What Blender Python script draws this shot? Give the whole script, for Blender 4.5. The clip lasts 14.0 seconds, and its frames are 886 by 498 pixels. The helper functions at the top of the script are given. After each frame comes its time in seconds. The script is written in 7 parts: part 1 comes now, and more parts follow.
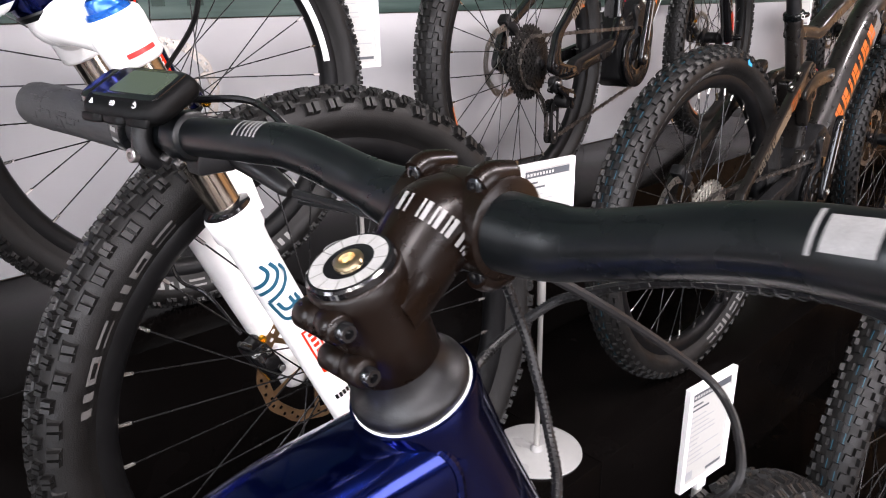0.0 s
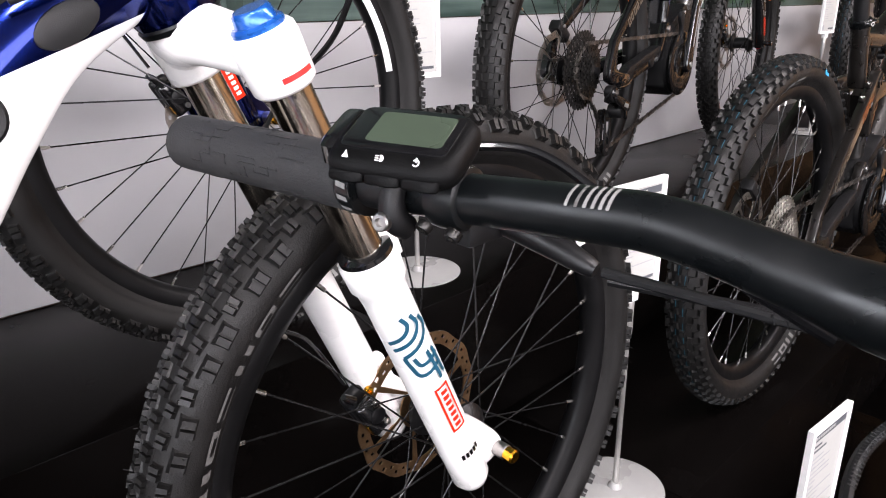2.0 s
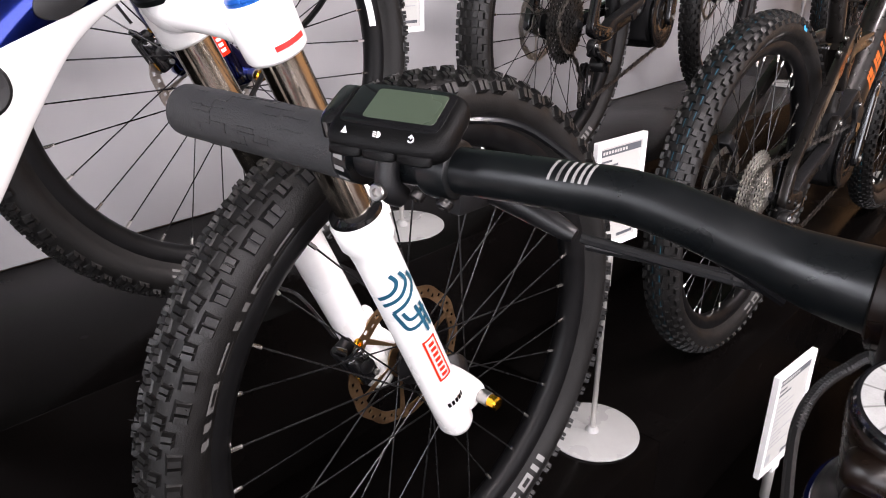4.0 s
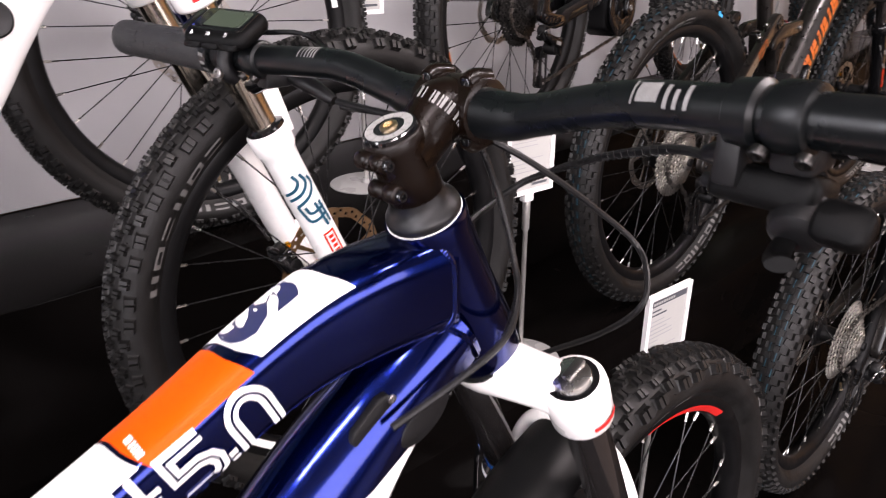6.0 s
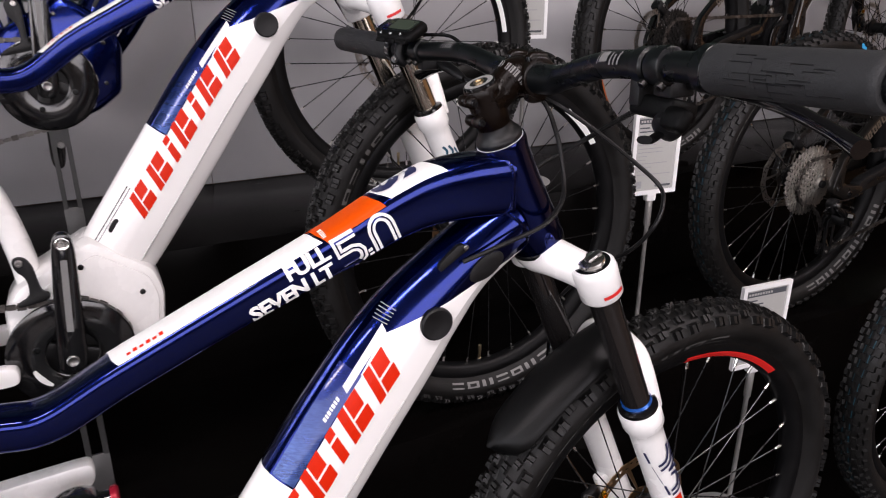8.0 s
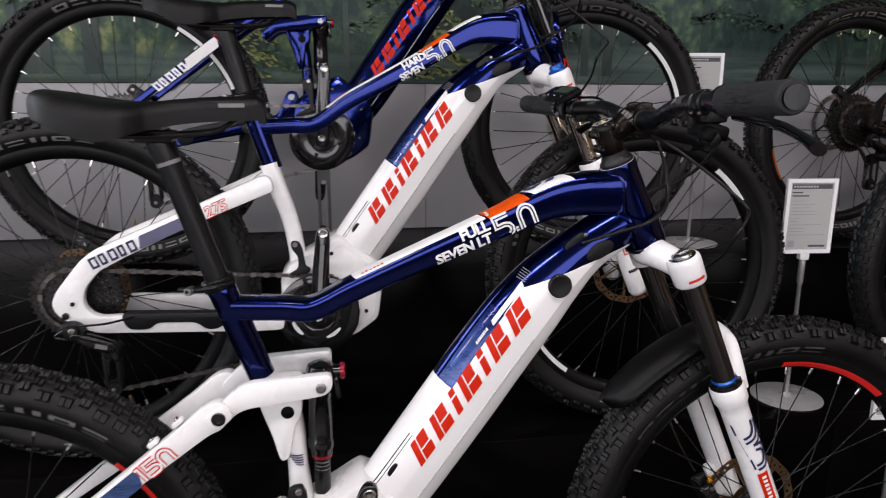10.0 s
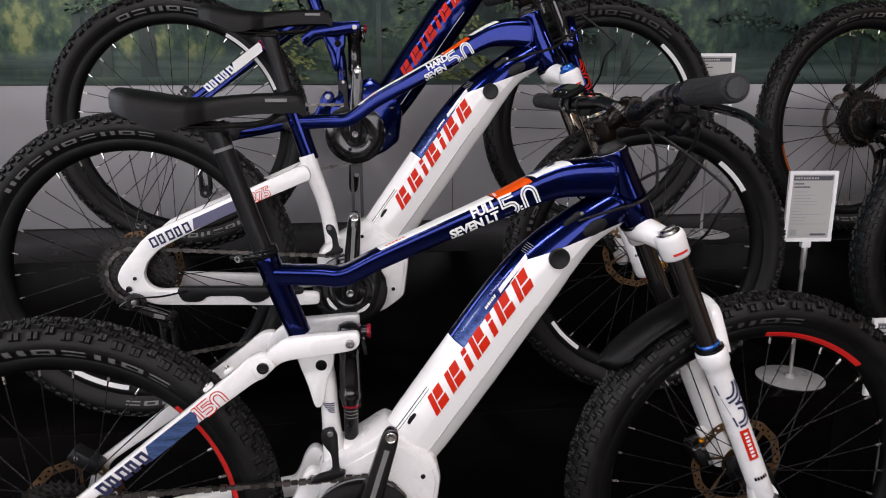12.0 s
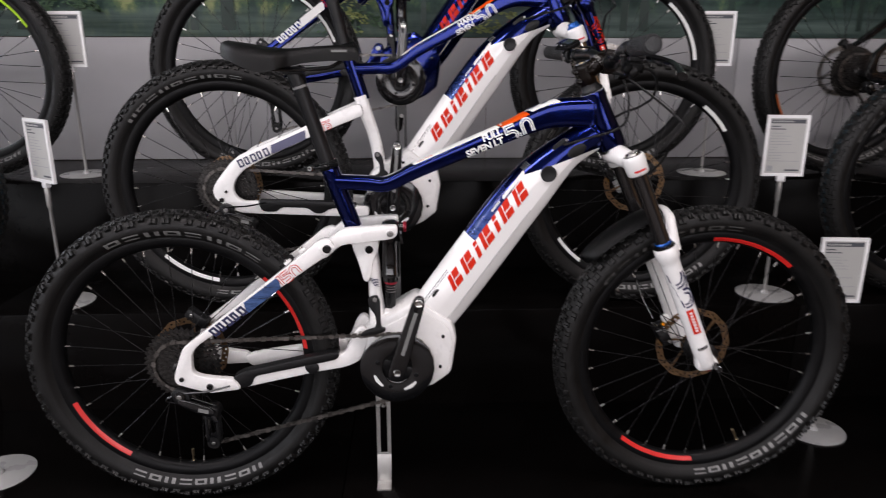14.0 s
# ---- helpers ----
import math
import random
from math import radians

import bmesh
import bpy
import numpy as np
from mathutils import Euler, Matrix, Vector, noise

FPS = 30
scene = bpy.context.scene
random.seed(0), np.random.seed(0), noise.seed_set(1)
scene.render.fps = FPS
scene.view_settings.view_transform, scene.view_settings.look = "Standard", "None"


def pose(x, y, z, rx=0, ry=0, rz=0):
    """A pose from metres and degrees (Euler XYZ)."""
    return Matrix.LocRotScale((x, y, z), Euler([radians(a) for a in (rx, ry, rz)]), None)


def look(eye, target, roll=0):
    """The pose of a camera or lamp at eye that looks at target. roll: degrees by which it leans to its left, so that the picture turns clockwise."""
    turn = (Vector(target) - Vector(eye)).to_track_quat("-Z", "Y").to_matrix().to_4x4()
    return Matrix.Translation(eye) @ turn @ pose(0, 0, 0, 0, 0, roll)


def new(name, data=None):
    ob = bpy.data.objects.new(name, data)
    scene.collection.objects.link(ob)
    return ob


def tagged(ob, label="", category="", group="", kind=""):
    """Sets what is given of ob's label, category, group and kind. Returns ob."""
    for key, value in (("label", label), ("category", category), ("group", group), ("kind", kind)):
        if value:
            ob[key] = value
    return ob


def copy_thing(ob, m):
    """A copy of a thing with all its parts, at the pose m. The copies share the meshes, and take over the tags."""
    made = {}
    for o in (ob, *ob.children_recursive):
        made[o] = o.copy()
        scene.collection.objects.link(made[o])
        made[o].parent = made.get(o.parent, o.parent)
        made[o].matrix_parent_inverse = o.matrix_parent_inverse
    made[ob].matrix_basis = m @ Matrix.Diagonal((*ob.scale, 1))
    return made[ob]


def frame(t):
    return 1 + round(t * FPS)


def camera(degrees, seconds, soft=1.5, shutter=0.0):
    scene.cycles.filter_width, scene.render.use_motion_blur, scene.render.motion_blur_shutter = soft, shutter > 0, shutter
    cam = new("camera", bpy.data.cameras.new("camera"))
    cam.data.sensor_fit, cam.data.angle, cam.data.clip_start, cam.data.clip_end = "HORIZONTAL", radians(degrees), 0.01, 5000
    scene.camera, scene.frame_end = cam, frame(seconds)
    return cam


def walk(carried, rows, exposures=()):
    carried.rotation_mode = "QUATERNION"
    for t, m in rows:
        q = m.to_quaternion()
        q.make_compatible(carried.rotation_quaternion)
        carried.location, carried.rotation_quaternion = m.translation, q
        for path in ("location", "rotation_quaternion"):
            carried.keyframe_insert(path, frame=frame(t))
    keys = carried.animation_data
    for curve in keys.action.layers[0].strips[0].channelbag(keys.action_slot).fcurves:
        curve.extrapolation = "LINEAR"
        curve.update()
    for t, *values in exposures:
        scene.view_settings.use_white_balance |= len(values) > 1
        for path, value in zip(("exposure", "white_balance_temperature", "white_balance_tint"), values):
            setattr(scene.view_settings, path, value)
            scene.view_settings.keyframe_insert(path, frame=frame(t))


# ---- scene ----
cam = camera(65.0, 14.0, soft=1.0, shutter=0.35)
PATH = [
    (0, (0.762, -0.187, 1.105), (2.026, 1.212, 0.439), -1.1),
    (0.5, (0.759, -0.137, 1.1), (2.037, 1.25, 0.436), -1.0),
    (1, (0.747, -0.079, 1.107), (2.038, 1.297, 0.444), -1.0),
    (1.5, (0.723, -0.037, 1.116), (2.022, 1.334, 0.457), -1.1),
    (2, (0.712, -0.003, 1.116), (2.022, 1.355, 0.451), -0.9),
    (2.2, (0.711, 0.002, 1.117), (2.02, 1.357, 0.446), -1.0),
    (4.3, (0.684, -0.025, 1.141), (1.994, 1.253, 0.336), -0.6),
    (4.5, (0.674, -0.056, 1.146), (1.988, 1.219, 0.343), -0.6),
    (5, (0.667, -0.135, 1.145), (1.983, 1.142, 0.346), -0.6),
    (5.5, (0.653, -0.222, 1.134), (1.943, 1.084, 0.339), -0.2),
    (6, (0.646, -0.307, 1.114), (1.89, 1.045, 0.325), -0.4),
    (6.5, (0.615, -0.384, 1.099), (1.617, 1.162, 0.321), -0.3),
    (7, (0.6, -0.449, 1.105), (1.532, 1.138, 0.323), 0.3),
    (7.2, (0.590, -0.480, 1.107), (1.510, 1.110, 0.327), 0.4),
    (9.3, (0.495, -0.793, 1.091), (1.086, 1.057, 0.613), -0.2),
    (9.5, (0.494, -0.831, 1.082), (1.022, 1.042, 0.621), 0.1),
    (10, (0.5, -0.952, 1.068), (0.82, 0.971, 0.619), 0.1),
    (10.5, (0.518, -1.007, 1.064), (0.754, 0.929, 0.621), 0.5),
    (11, (0.491, -1.025, 1.064), (0.725, 0.915, 0.635), 0.2),
    (11.5, (0.471, -1.023, 1.058), (0.736, 0.909, 0.614), 0.2),
    (12, (0.511, -1.106, 1.058), (0.73, 0.833, 0.618), -0.2),
    (12.5, (0.564, -1.223, 1.043), (0.687, 0.725, 0.611), -0.5),
    (13, (0.6, -1.332, 1.04), (0.532, 0.619, 0.606), -0.1),
    (13.5, (0.58, -1.404, 1.053), (0.491, 0.526, 0.537), 0.3),
    (14, (0.538, -1.5, 1.062), (0.613, 0.416, 0.495), 0.1),
]
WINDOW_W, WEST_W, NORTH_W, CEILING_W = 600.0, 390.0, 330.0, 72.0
EXPOSURES = [(0, 0.46, 6500, 12), (2, 0.38, 6500, 12), (5, 0.22, 6700, 16), (6, 0.08, 6800, 18), (6.5, 0.0, 6700, 16), (7, -0.38, 6700, 16), (9.5, -1.26, 6480, 12), (11, -1.36, 6470, 11), (13, -1.38, 6480, 11), (14, -1.32, 6550, 12)]
walk(cam, [(t, look(eye, target, roll)) for t, eye, target, roll in PATH], EXPOSURES)

# ---- light ----
world = bpy.data.worlds.new("showroom_sky")
scene.world = world
world.use_nodes = True
wn = world.node_tree.nodes
sky = wn.new("ShaderNodeTexSky")
sky.sky_type, sky.sun_disc, sky.sun_elevation, sky.sun_rotation = "NISHITA", False, radians(38), radians(200)
wn["Background"].inputs["Strength"].default_value = 0.1
world.node_tree.links.new(sky.outputs[0], wn["Background"].inputs["Color"])


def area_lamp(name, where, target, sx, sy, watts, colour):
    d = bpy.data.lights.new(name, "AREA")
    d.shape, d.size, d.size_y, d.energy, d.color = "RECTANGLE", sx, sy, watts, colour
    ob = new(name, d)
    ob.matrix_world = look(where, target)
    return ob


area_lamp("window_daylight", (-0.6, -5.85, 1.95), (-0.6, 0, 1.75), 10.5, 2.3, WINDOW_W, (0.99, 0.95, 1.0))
# bluish side fill, added and sized for highlights on blue paint and rubber
area_lamp("west_side_fill", (-5.5, -2.9, 1.54), (0, -2.9, 1.47), 5.7, 2.95, WEST_W, (0.89, 0.92, 1.0))
# fill from an invented north opening, for the sheen on bar and tyres
area_lamp("north_reflection_fill", (-2.95, 1.27, 1.80), (-2.95, -3, 1.75), 2.5, 2.2, NORTH_W, (0.88, 0.92, 1.0))
# overhead fill, added for highlights along the tubes; no such lights are known
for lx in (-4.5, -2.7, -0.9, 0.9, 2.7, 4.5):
    area_lamp("ceiling_fill", (lx, -1.35, 3.13), (lx, -1.35, 0), 1.15, 0.28, CEILING_W, (1.0, 0.925, 0.945))


# ---- materials ----
def mat(name, colour, rough=0.5, metal=0.0, coat=0.0, vary=0.08, scale=30.0, bump=0.0, bump_scale=200.0, rough_vary=0.08, spec=0.5, island=0.0):
    """A painted, plastic, rubber or metal surface with two scales of variation."""
    m = bpy.data.materials.new(name)
    m.use_nodes = True
    nt = m.node_tree
    n, l = nt.nodes, nt.links
    b = n["Principled BSDF"]
    b.inputs["Metallic"].default_value = metal
    b.inputs["Coat Weight"].default_value = coat
    b.inputs["Coat Roughness"].default_value = 0.06
    b.inputs["Specular IOR Level"].default_value = spec
    tc = n.new("ShaderNodeTexCoord")
    big = n.new("ShaderNodeTexNoise")
    big.inputs["Scale"].default_value, big.inputs["Detail"].default_value = scale, 5
    fine = n.new("ShaderNodeTexNoise")
    fine.inputs["Scale"].default_value, fine.inputs["Detail"].default_value = scale * 9, 3
    for t in (big, fine):
        l.new(tc.outputs["Object"], t.inputs["Vector"])
    mixv = n.new("ShaderNodeMath")
    mixv.operation = "ADD"
    l.new(big.outputs["Fac"], mixv.inputs[0])
    l.new(fine.outputs["Fac"], mixv.inputs[1])
    mr = n.new("ShaderNodeMapRange")
    mr.inputs["From Min"].default_value, mr.inputs["From Max"].default_value = 0.6, 1.4
    mr.inputs["To Min"].default_value, mr.inputs["To Max"].default_value = 1 - vary, 1 + vary
    l.new(mixv.outputs[0], mr.inputs["Value"])
    val = mr.outputs[0]
    if island:
        geo = n.new("ShaderNodeNewGeometry")
        mi = n.new("ShaderNodeMapRange")
        mi.inputs["To Min"].default_value, mi.inputs["To Max"].default_value = 1 - island, 1 + island
        l.new(geo.outputs["Random Per Island"], mi.inputs["Value"])
        mm = n.new("ShaderNodeMath")
        mm.operation = "MULTIPLY"
        l.new(val, mm.inputs[0])
        l.new(mi.outputs[0], mm.inputs[1])
        val = mm.outputs[0]
    hsv = n.new("ShaderNodeHueSaturation")
    hsv.inputs["Color"].default_value = (*colour, 1)
    l.new(val, hsv.inputs["Value"])
    l.new(hsv.outputs[0], b.inputs["Base Color"])
    rr = n.new("ShaderNodeMapRange")
    rr.inputs["From Min"].default_value, rr.inputs["From Max"].default_value = 0.3, 0.7
    rr.inputs["To Min"].default_value, rr.inputs["To Max"].default_value = max(0.02, rough - rough_vary), min(1, rough + rough_vary)
    l.new(big.outputs["Fac"], rr.inputs["Value"])
    l.new(rr.outputs[0], b.inputs["Roughness"])
    if bump:
        bt = n.new("ShaderNodeTexNoise")
        bt.inputs["Scale"].default_value, bt.inputs["Detail"].default_value = bump_scale, 3
        l.new(tc.outputs["Object"], bt.inputs["Vector"])
        bp = n.new("ShaderNodeBump")
        bp.inputs["Strength"].default_value, bp.inputs["Distance"].default_value = bump, 0.002
        l.new(bt.outputs["Fac"], bp.inputs["Height"])
        l.new(bp.outputs[0], b.inputs["Normal"])
    return m


def two_tone(name, first, second, planes):
    """Two paints of one tube, split along straight masking edges. planes: groups of half spaces (nx, nz, d);
    second paint where any group has all of nx * x + nz * z > d."""
    m = first.copy()
    m.name = name
    nt = m.node_tree
    n, l = nt.nodes, nt.links
    b = n["Principled BSDF"]
    tc = n.new("ShaderNodeTexCoord")
    sep = n.new("ShaderNodeSeparateXYZ")
    l.new(tc.outputs["Object"], sep.inputs[0])

    def op(kind, a, c):
        o = n.new("ShaderNodeMath")
        o.operation = kind
        for i, v in enumerate((a, c)):
            if isinstance(v, (int, float)):
                o.inputs[i].default_value = v
            else:
                l.new(v, o.inputs[i])
        return o.outputs[0]

    total = 0.0
    for group in planes:
        g = 1.0
        for nx, nz, d in group:
            side = op("GREATER_THAN", op("ADD", op("MULTIPLY", sep.outputs["X"], nx), op("MULTIPLY", sep.outputs["Z"], nz)), d)
            g = op("MULTIPLY", side, g)
        total = op("MAXIMUM", g, total)
    mix = n.new("ShaderNodeMix")
    mix.data_type = "RGBA"
    l.new(total, mix.inputs["Factor"])
    old = b.inputs["Base Color"].links[0].from_socket
    l.new(old, mix.inputs["A"])
    mix.inputs["B"].default_value = second
    l.new(mix.outputs["Result"], b.inputs["Base Color"])
    mt = op("MULTIPLY", op("SUBTRACT", 1.0, total), b.inputs["Metallic"].default_value)
    l.new(mt, b.inputs["Metallic"])
    return m


WHITE_RGBA = (0.85, 0.84, 0.825, 1)
M = {}
M["white"] = mat("white_gloss_paint", (0.85, 0.84, 0.825), 0.28, coat=0.6, vary=0.03, scale=14)
M["blue"] = mat("deep_blue_metallic_paint", (0.0022, 0.0095, 0.104), 0.15, metal=0.97, coat=0.40, vary=0.06, scale=40, rough_vary=0.03)
M["blue_light"] = mat("brushed_blue_decal", (0.07, 0.135, 0.33), 0.30, metal=0.7, coat=0.5, vary=0.85, scale=25)
tex = [q for q in M["blue_light"].node_tree.nodes if q.type == "TEX_NOISE"]
streak = M["blue_light"].node_tree.nodes.new("ShaderNodeMapping")
streak.inputs["Rotation"].default_value, streak.inputs["Scale"].default_value = (0, radians(34), 0), (0.22, 1.0, 3.2)
M["blue_light"].node_tree.links.new(tex[0].inputs["Vector"].links[0].from_socket, streak.inputs["Vector"])
for q in tex:
    M["blue_light"].node_tree.links.new(streak.outputs[0], q.inputs["Vector"])


def fading_blue(name, start):
    """The lighter streaked blue, fading along the battery tube into the deep blue paint."""
    m = M["blue_light"].copy()
    m.name = name
    n, l = m.node_tree.nodes, m.node_tree.links
    b = n["Principled BSDF"]
    old = b.inputs["Base Color"].links[0].from_socket
    tc = n.new("ShaderNodeTexCoord")
    along = n.new("ShaderNodeVectorMath")
    along.operation = "DOT_PRODUCT"
    along.inputs[1].default_value = (0.574, 0.0, 0.819)
    l.new(tc.outputs["Object"], along.inputs[0])
    fade = n.new("ShaderNodeMapRange")
    fade.inputs["From Min"].default_value, fade.inputs["From Max"].default_value = start - 0.060, start + 0.125
    fade.inputs["To Min"].default_value = 0.35
    l.new(along.outputs["Value"], fade.inputs["Value"])
    mix = n.new("ShaderNodeMix")
    mix.data_type = "RGBA"
    l.new(fade.outputs[0], mix.inputs["Factor"])
    l.new(old, mix.inputs["A"])
    mix.inputs["B"].default_value = (0.0022, 0.0095, 0.104, 1)
    l.new(mix.outputs["Result"], b.inputs["Base Color"])
    return m


M["fade_full"] = fading_blue("fading_blue_flank", 0.9116)
M["fade_hard"] = fading_blue("fading_blue_flank_low", 0.8623)
M["navy"] = mat("navy_print", (0.018, 0.022, 0.07), 0.35, coat=0.4)
M["violet"] = mat("grey_violet_print", (0.10, 0.10, 0.17), 0.35, coat=0.4)
M["teal"] = mat("teal_print", (0.01, 0.07, 0.12), 0.35)
M["red"] = mat("orange_red_print", (0.56, 0.017, 0.002), 0.42, spec=0.15, vary=0.04)
M["panel_orange"] = mat("orange_panel_print", (0.62, 0.066, 0.0012), 0.45, spec=0.10, vary=0.04)
M["pale_print"] = mat("worn_pale_print", (0.42, 0.42, 0.41), 0.5, vary=0.22, scale=160)
M["ring_print"] = mat("pale_ring_print", (0.25, 0.25, 0.245), 0.5, vary=0.2, scale=300)
M["dim_print"] = mat("dim_grey_print", (0.18, 0.178, 0.175), 0.5, vary=0.2, scale=160)
M["soft_print"] = mat("soft_grey_print", (0.12, 0.118, 0.115), 0.55, vary=0.2, scale=90)
M["orange"] = mat("orange_print", (0.40, 0.085, 0.010), 0.36, coat=0.3, vary=0.06)
M["silver_sticker"] = mat("grey_silver_sticker", (0.20, 0.21, 0.22), 0.34, metal=0.6, coat=0.3, vary=0.06)
M["print_white"] = mat("white_print", (0.78, 0.78, 0.76), 0.35, vary=0.04)
M["tyre_print"] = mat("faded_tyre_print", (0.075, 0.074, 0.072), 0.6, vary=0.3, scale=120)
M["grey_print"] = mat("grey_print", (0.17, 0.17, 0.166), 0.5, vary=0.12, scale=80)
M["rubber"] = mat("tyre_rubber", (0.0056, 0.0053, 0.0051), 0.50, vary=0.30, scale=28, bump=0.25, bump_scale=700, rough_vary=0.12, spec=0.28)
M["knob"] = mat("tread_rubber", (0.0054, 0.0052, 0.0051), 0.47, vary=0.3, scale=40, bump=0.2, bump_scale=500, island=0.15, spec=0.32)
M["grip"] = mat("grip_rubber", (0.0100, 0.0106, 0.0115), 0.70, vary=0.12, scale=60, bump=0.3, bump_scale=900)
M["black"] = mat("black_anodised", (0.0040, 0.0040, 0.0045), 0.38, spec=0.35, vary=0.2, scale=60, bump=0.06, bump_scale=1200)
M["satin"] = mat("satin_black_alloy", (0.0026, 0.0032, 0.0036), 0.30, spec=0.30, vary=0.15, scale=40)
# black stem alloy; its brown reflections are put into the base colour
M["brown_tint_black"] = mat("black_alloy_brown_reflection", (0.0040, 0.0021, 0.0013), 0.28, vary=0.2, scale=50, spec=0.24)
M["gloss_black"] = mat("gloss_black", (0.004, 0.004, 0.0045), 0.14, coat=0.5, vary=0.1)
M["plastic"] = mat("black_plastic", (0.0045, 0.0045, 0.005), 0.44, spec=0.32, vary=0.15, scale=80, bump=0.15, bump_scale=1500)
M["guard"] = mat("black_flexible_mudguard", (0.0022, 0.0023, 0.0024), 0.42, spec=0.18, vary=0.1, scale=20, bump=0.1, bump_scale=1200)
M["saddle"] = mat("black_saddle_cover", (0.0025, 0.0025, 0.0026), 0.46, spec=0.22, vary=0.15, scale=40, bump=0.25, bump_scale=1600)
M["steel"] = mat("polished_steel", (0.62, 0.60, 0.57), 0.24, metal=1.0, vary=0.08, scale=70)
M["stanchion"] = mat("silver_stanchion", (0.52, 0.47, 0.40), 0.17, metal=1.0, vary=0.06, scale=50)
M["black_stanchion"] = mat("black_stanchion", (0.010, 0.009, 0.009), 0.10, coat=0.8, vary=0.05)
M["cog_steel"] = mat("worn_cog_steel", (0.075, 0.072, 0.07), 0.32, metal=0.95, vary=0.25, scale=90)
M["spoke"] = mat("black_spoke_wire", (0.030, 0.030, 0.031), 0.28, metal=0.8)
M["bolt"] = mat("bolt_steel", (0.35, 0.34, 0.33), 0.32, metal=1.0)
M["dark_steel"] = mat("dark_drivetrain_steel", (0.045, 0.043, 0.042), 0.34, metal=0.9, vary=0.25, scale=90)
M["cassette_silver"] = mat("silver_cassette_steel", (0.45, 0.43, 0.40), 0.33, metal=0.95, vary=0.2, scale=90)
M["chain"] = mat("chain_steel", (0.17, 0.158, 0.148), 0.34, metal=0.95, vary=0.25, scale=120, island=0.5)
M["rotor"] = mat("bronze_disc_rotor", (0.30, 0.185, 0.10), 0.34, metal=0.95, vary=0.18, scale=50)
M["rotor_grey"] = mat("steel_disc_rotor", (0.36, 0.33, 0.30), 0.32, metal=0.95, vary=0.18, scale=50)
M["gold"] = mat("gold_anodised", (0.80, 0.40, 0.03), 0.22, metal=1.0)
M["brass"] = mat("brass_bolt", (0.62, 0.48, 0.30), 0.3, metal=1.0)
M["blue_cap"] = mat("blue_anodised_cap", (0.01, 0.10, 0.42), 0.25, metal=0.5, coat=0.5)
M["red_cap"] = mat("red_anodised", (0.30, 0.008, 0.025), 0.3, metal=0.4, coat=0.3)
M["rim"] = mat("black_rim", (0.003, 0.003, 0.0033), 0.42, spec=0.16, vary=0.15, scale=40)
M["rim_red"] = mat("red_rim_sticker", (0.60, 0.018, 0.015), 0.4, coat=0.3, vary=0.05)
M["rim_green"] = mat("lime_rim_sticker", (0.45, 0.75, 0.02), 0.4, coat=0.3, vary=0.05)
M["screen"] = mat("lcd_screen", (0.034, 0.046, 0.032), 0.25, coat=0.15, vary=0.10, scale=8)
M["anthracite"] = mat("anthracite_metallic_paint", (0.012, 0.0105, 0.0095), 0.32, metal=0.5, coat=0.5, vary=0.15, scale=60)
M["titan"] = mat("titan_bronze_paint", (0.16, 0.135, 0.105), 0.34, metal=0.6, coat=0.6, vary=0.15, scale=50)
M["tag_blue"] = mat("blue_tyre_tag", (0.02, 0.26, 0.50), 0.5)
M["blue_line"] = mat("blue_tread_line", (0.008, 0.080, 0.125), 0.55)
M["sign_frame"] = mat("white_sign_plastic", (0.78, 0.78, 0.78), 0.35, vary=0.02)
M["sign_paper"] = mat("grey_printed_card", (0.37, 0.37, 0.355), 0.55, vary=0.04, scale=20)
M["sign_ink"] = mat("sign_ink", (0.055, 0.06, 0.07), 0.6, vary=0.1)
M["sign_soft_ink"] = mat("pale_sign_ink", (0.27, 0.28, 0.29), 0.6, vary=0.2, scale=300)
M["acrylic"] = mat("frosted_white_base", (0.34, 0.34, 0.335), 0.30, vary=0.05, scale=12, coat=0.2)
M["pole"] = mat("brushed_aluminium_pole", (0.55, 0.54, 0.52), 0.38, metal=0.75, vary=0.08, scale=60)
M["dark_prop"] = mat("grey_steel_prop", (0.10, 0.10, 0.10), 0.40, metal=0.7, vary=0.1, scale=60)
M["wall"] = mat("grey_laminate_wall", (0.385, 0.381, 0.391), 0.50, vary=0.03, scale=2.2, bump=0.04, bump_scale=60)
M["tier"] = mat("dark_laminate_platform", (0.0022, 0.0018, 0.0017), 0.22, vary=0.22, scale=3.5, bump=0.03, bump_scale=350, spec=0.05)
M["dull_black"] = mat("dull_black_plastic", (0.0018, 0.0018, 0.0019), 0.50, spec=0.10, vary=0.2, scale=80, bump=0.15, bump_scale=1500)
# walls out of view, coloured brown for what the paint reflects
M["plaster"] = mat("painted_plaster", (0.11, 0.075, 0.052), 0.8, vary=0.03, scale=2.5, bump=0.08, bump_scale=120)
# orange brown chosen for a warm bounce from the unseen east side
M["warm_bounce"] = mat("warm_bounce_plaster", (0.45, 0.25, 0.11), 0.8, vary=0.05, scale=2.5, bump=0.08, bump_scale=120)
M["ceiling"] = mat("ceiling_paint", (0.12, 0.117, 0.114), 0.85, vary=0.03, scale=2.0)
# unseen floor, brown so that flanks and black tubes reflect it warm
M["floor"] = mat("warm_brown_floor", (0.042, 0.024, 0.014), 0.45, vary=0.2, scale=4, bump=0.05, bump_scale=200)
M["alu"] = mat("aluminium_window_profile", (0.34, 0.34, 0.35), 0.45, metal=0.6, vary=0.06)
# glow of the added, unseen ceiling lights
lampm = bpy.data.materials.new("added_light_diffuser")
lampm.use_nodes = True
lampm.node_tree.nodes["Principled BSDF"].inputs["Emission Color"].default_value = (1.0, 0.95, 0.88, 1)
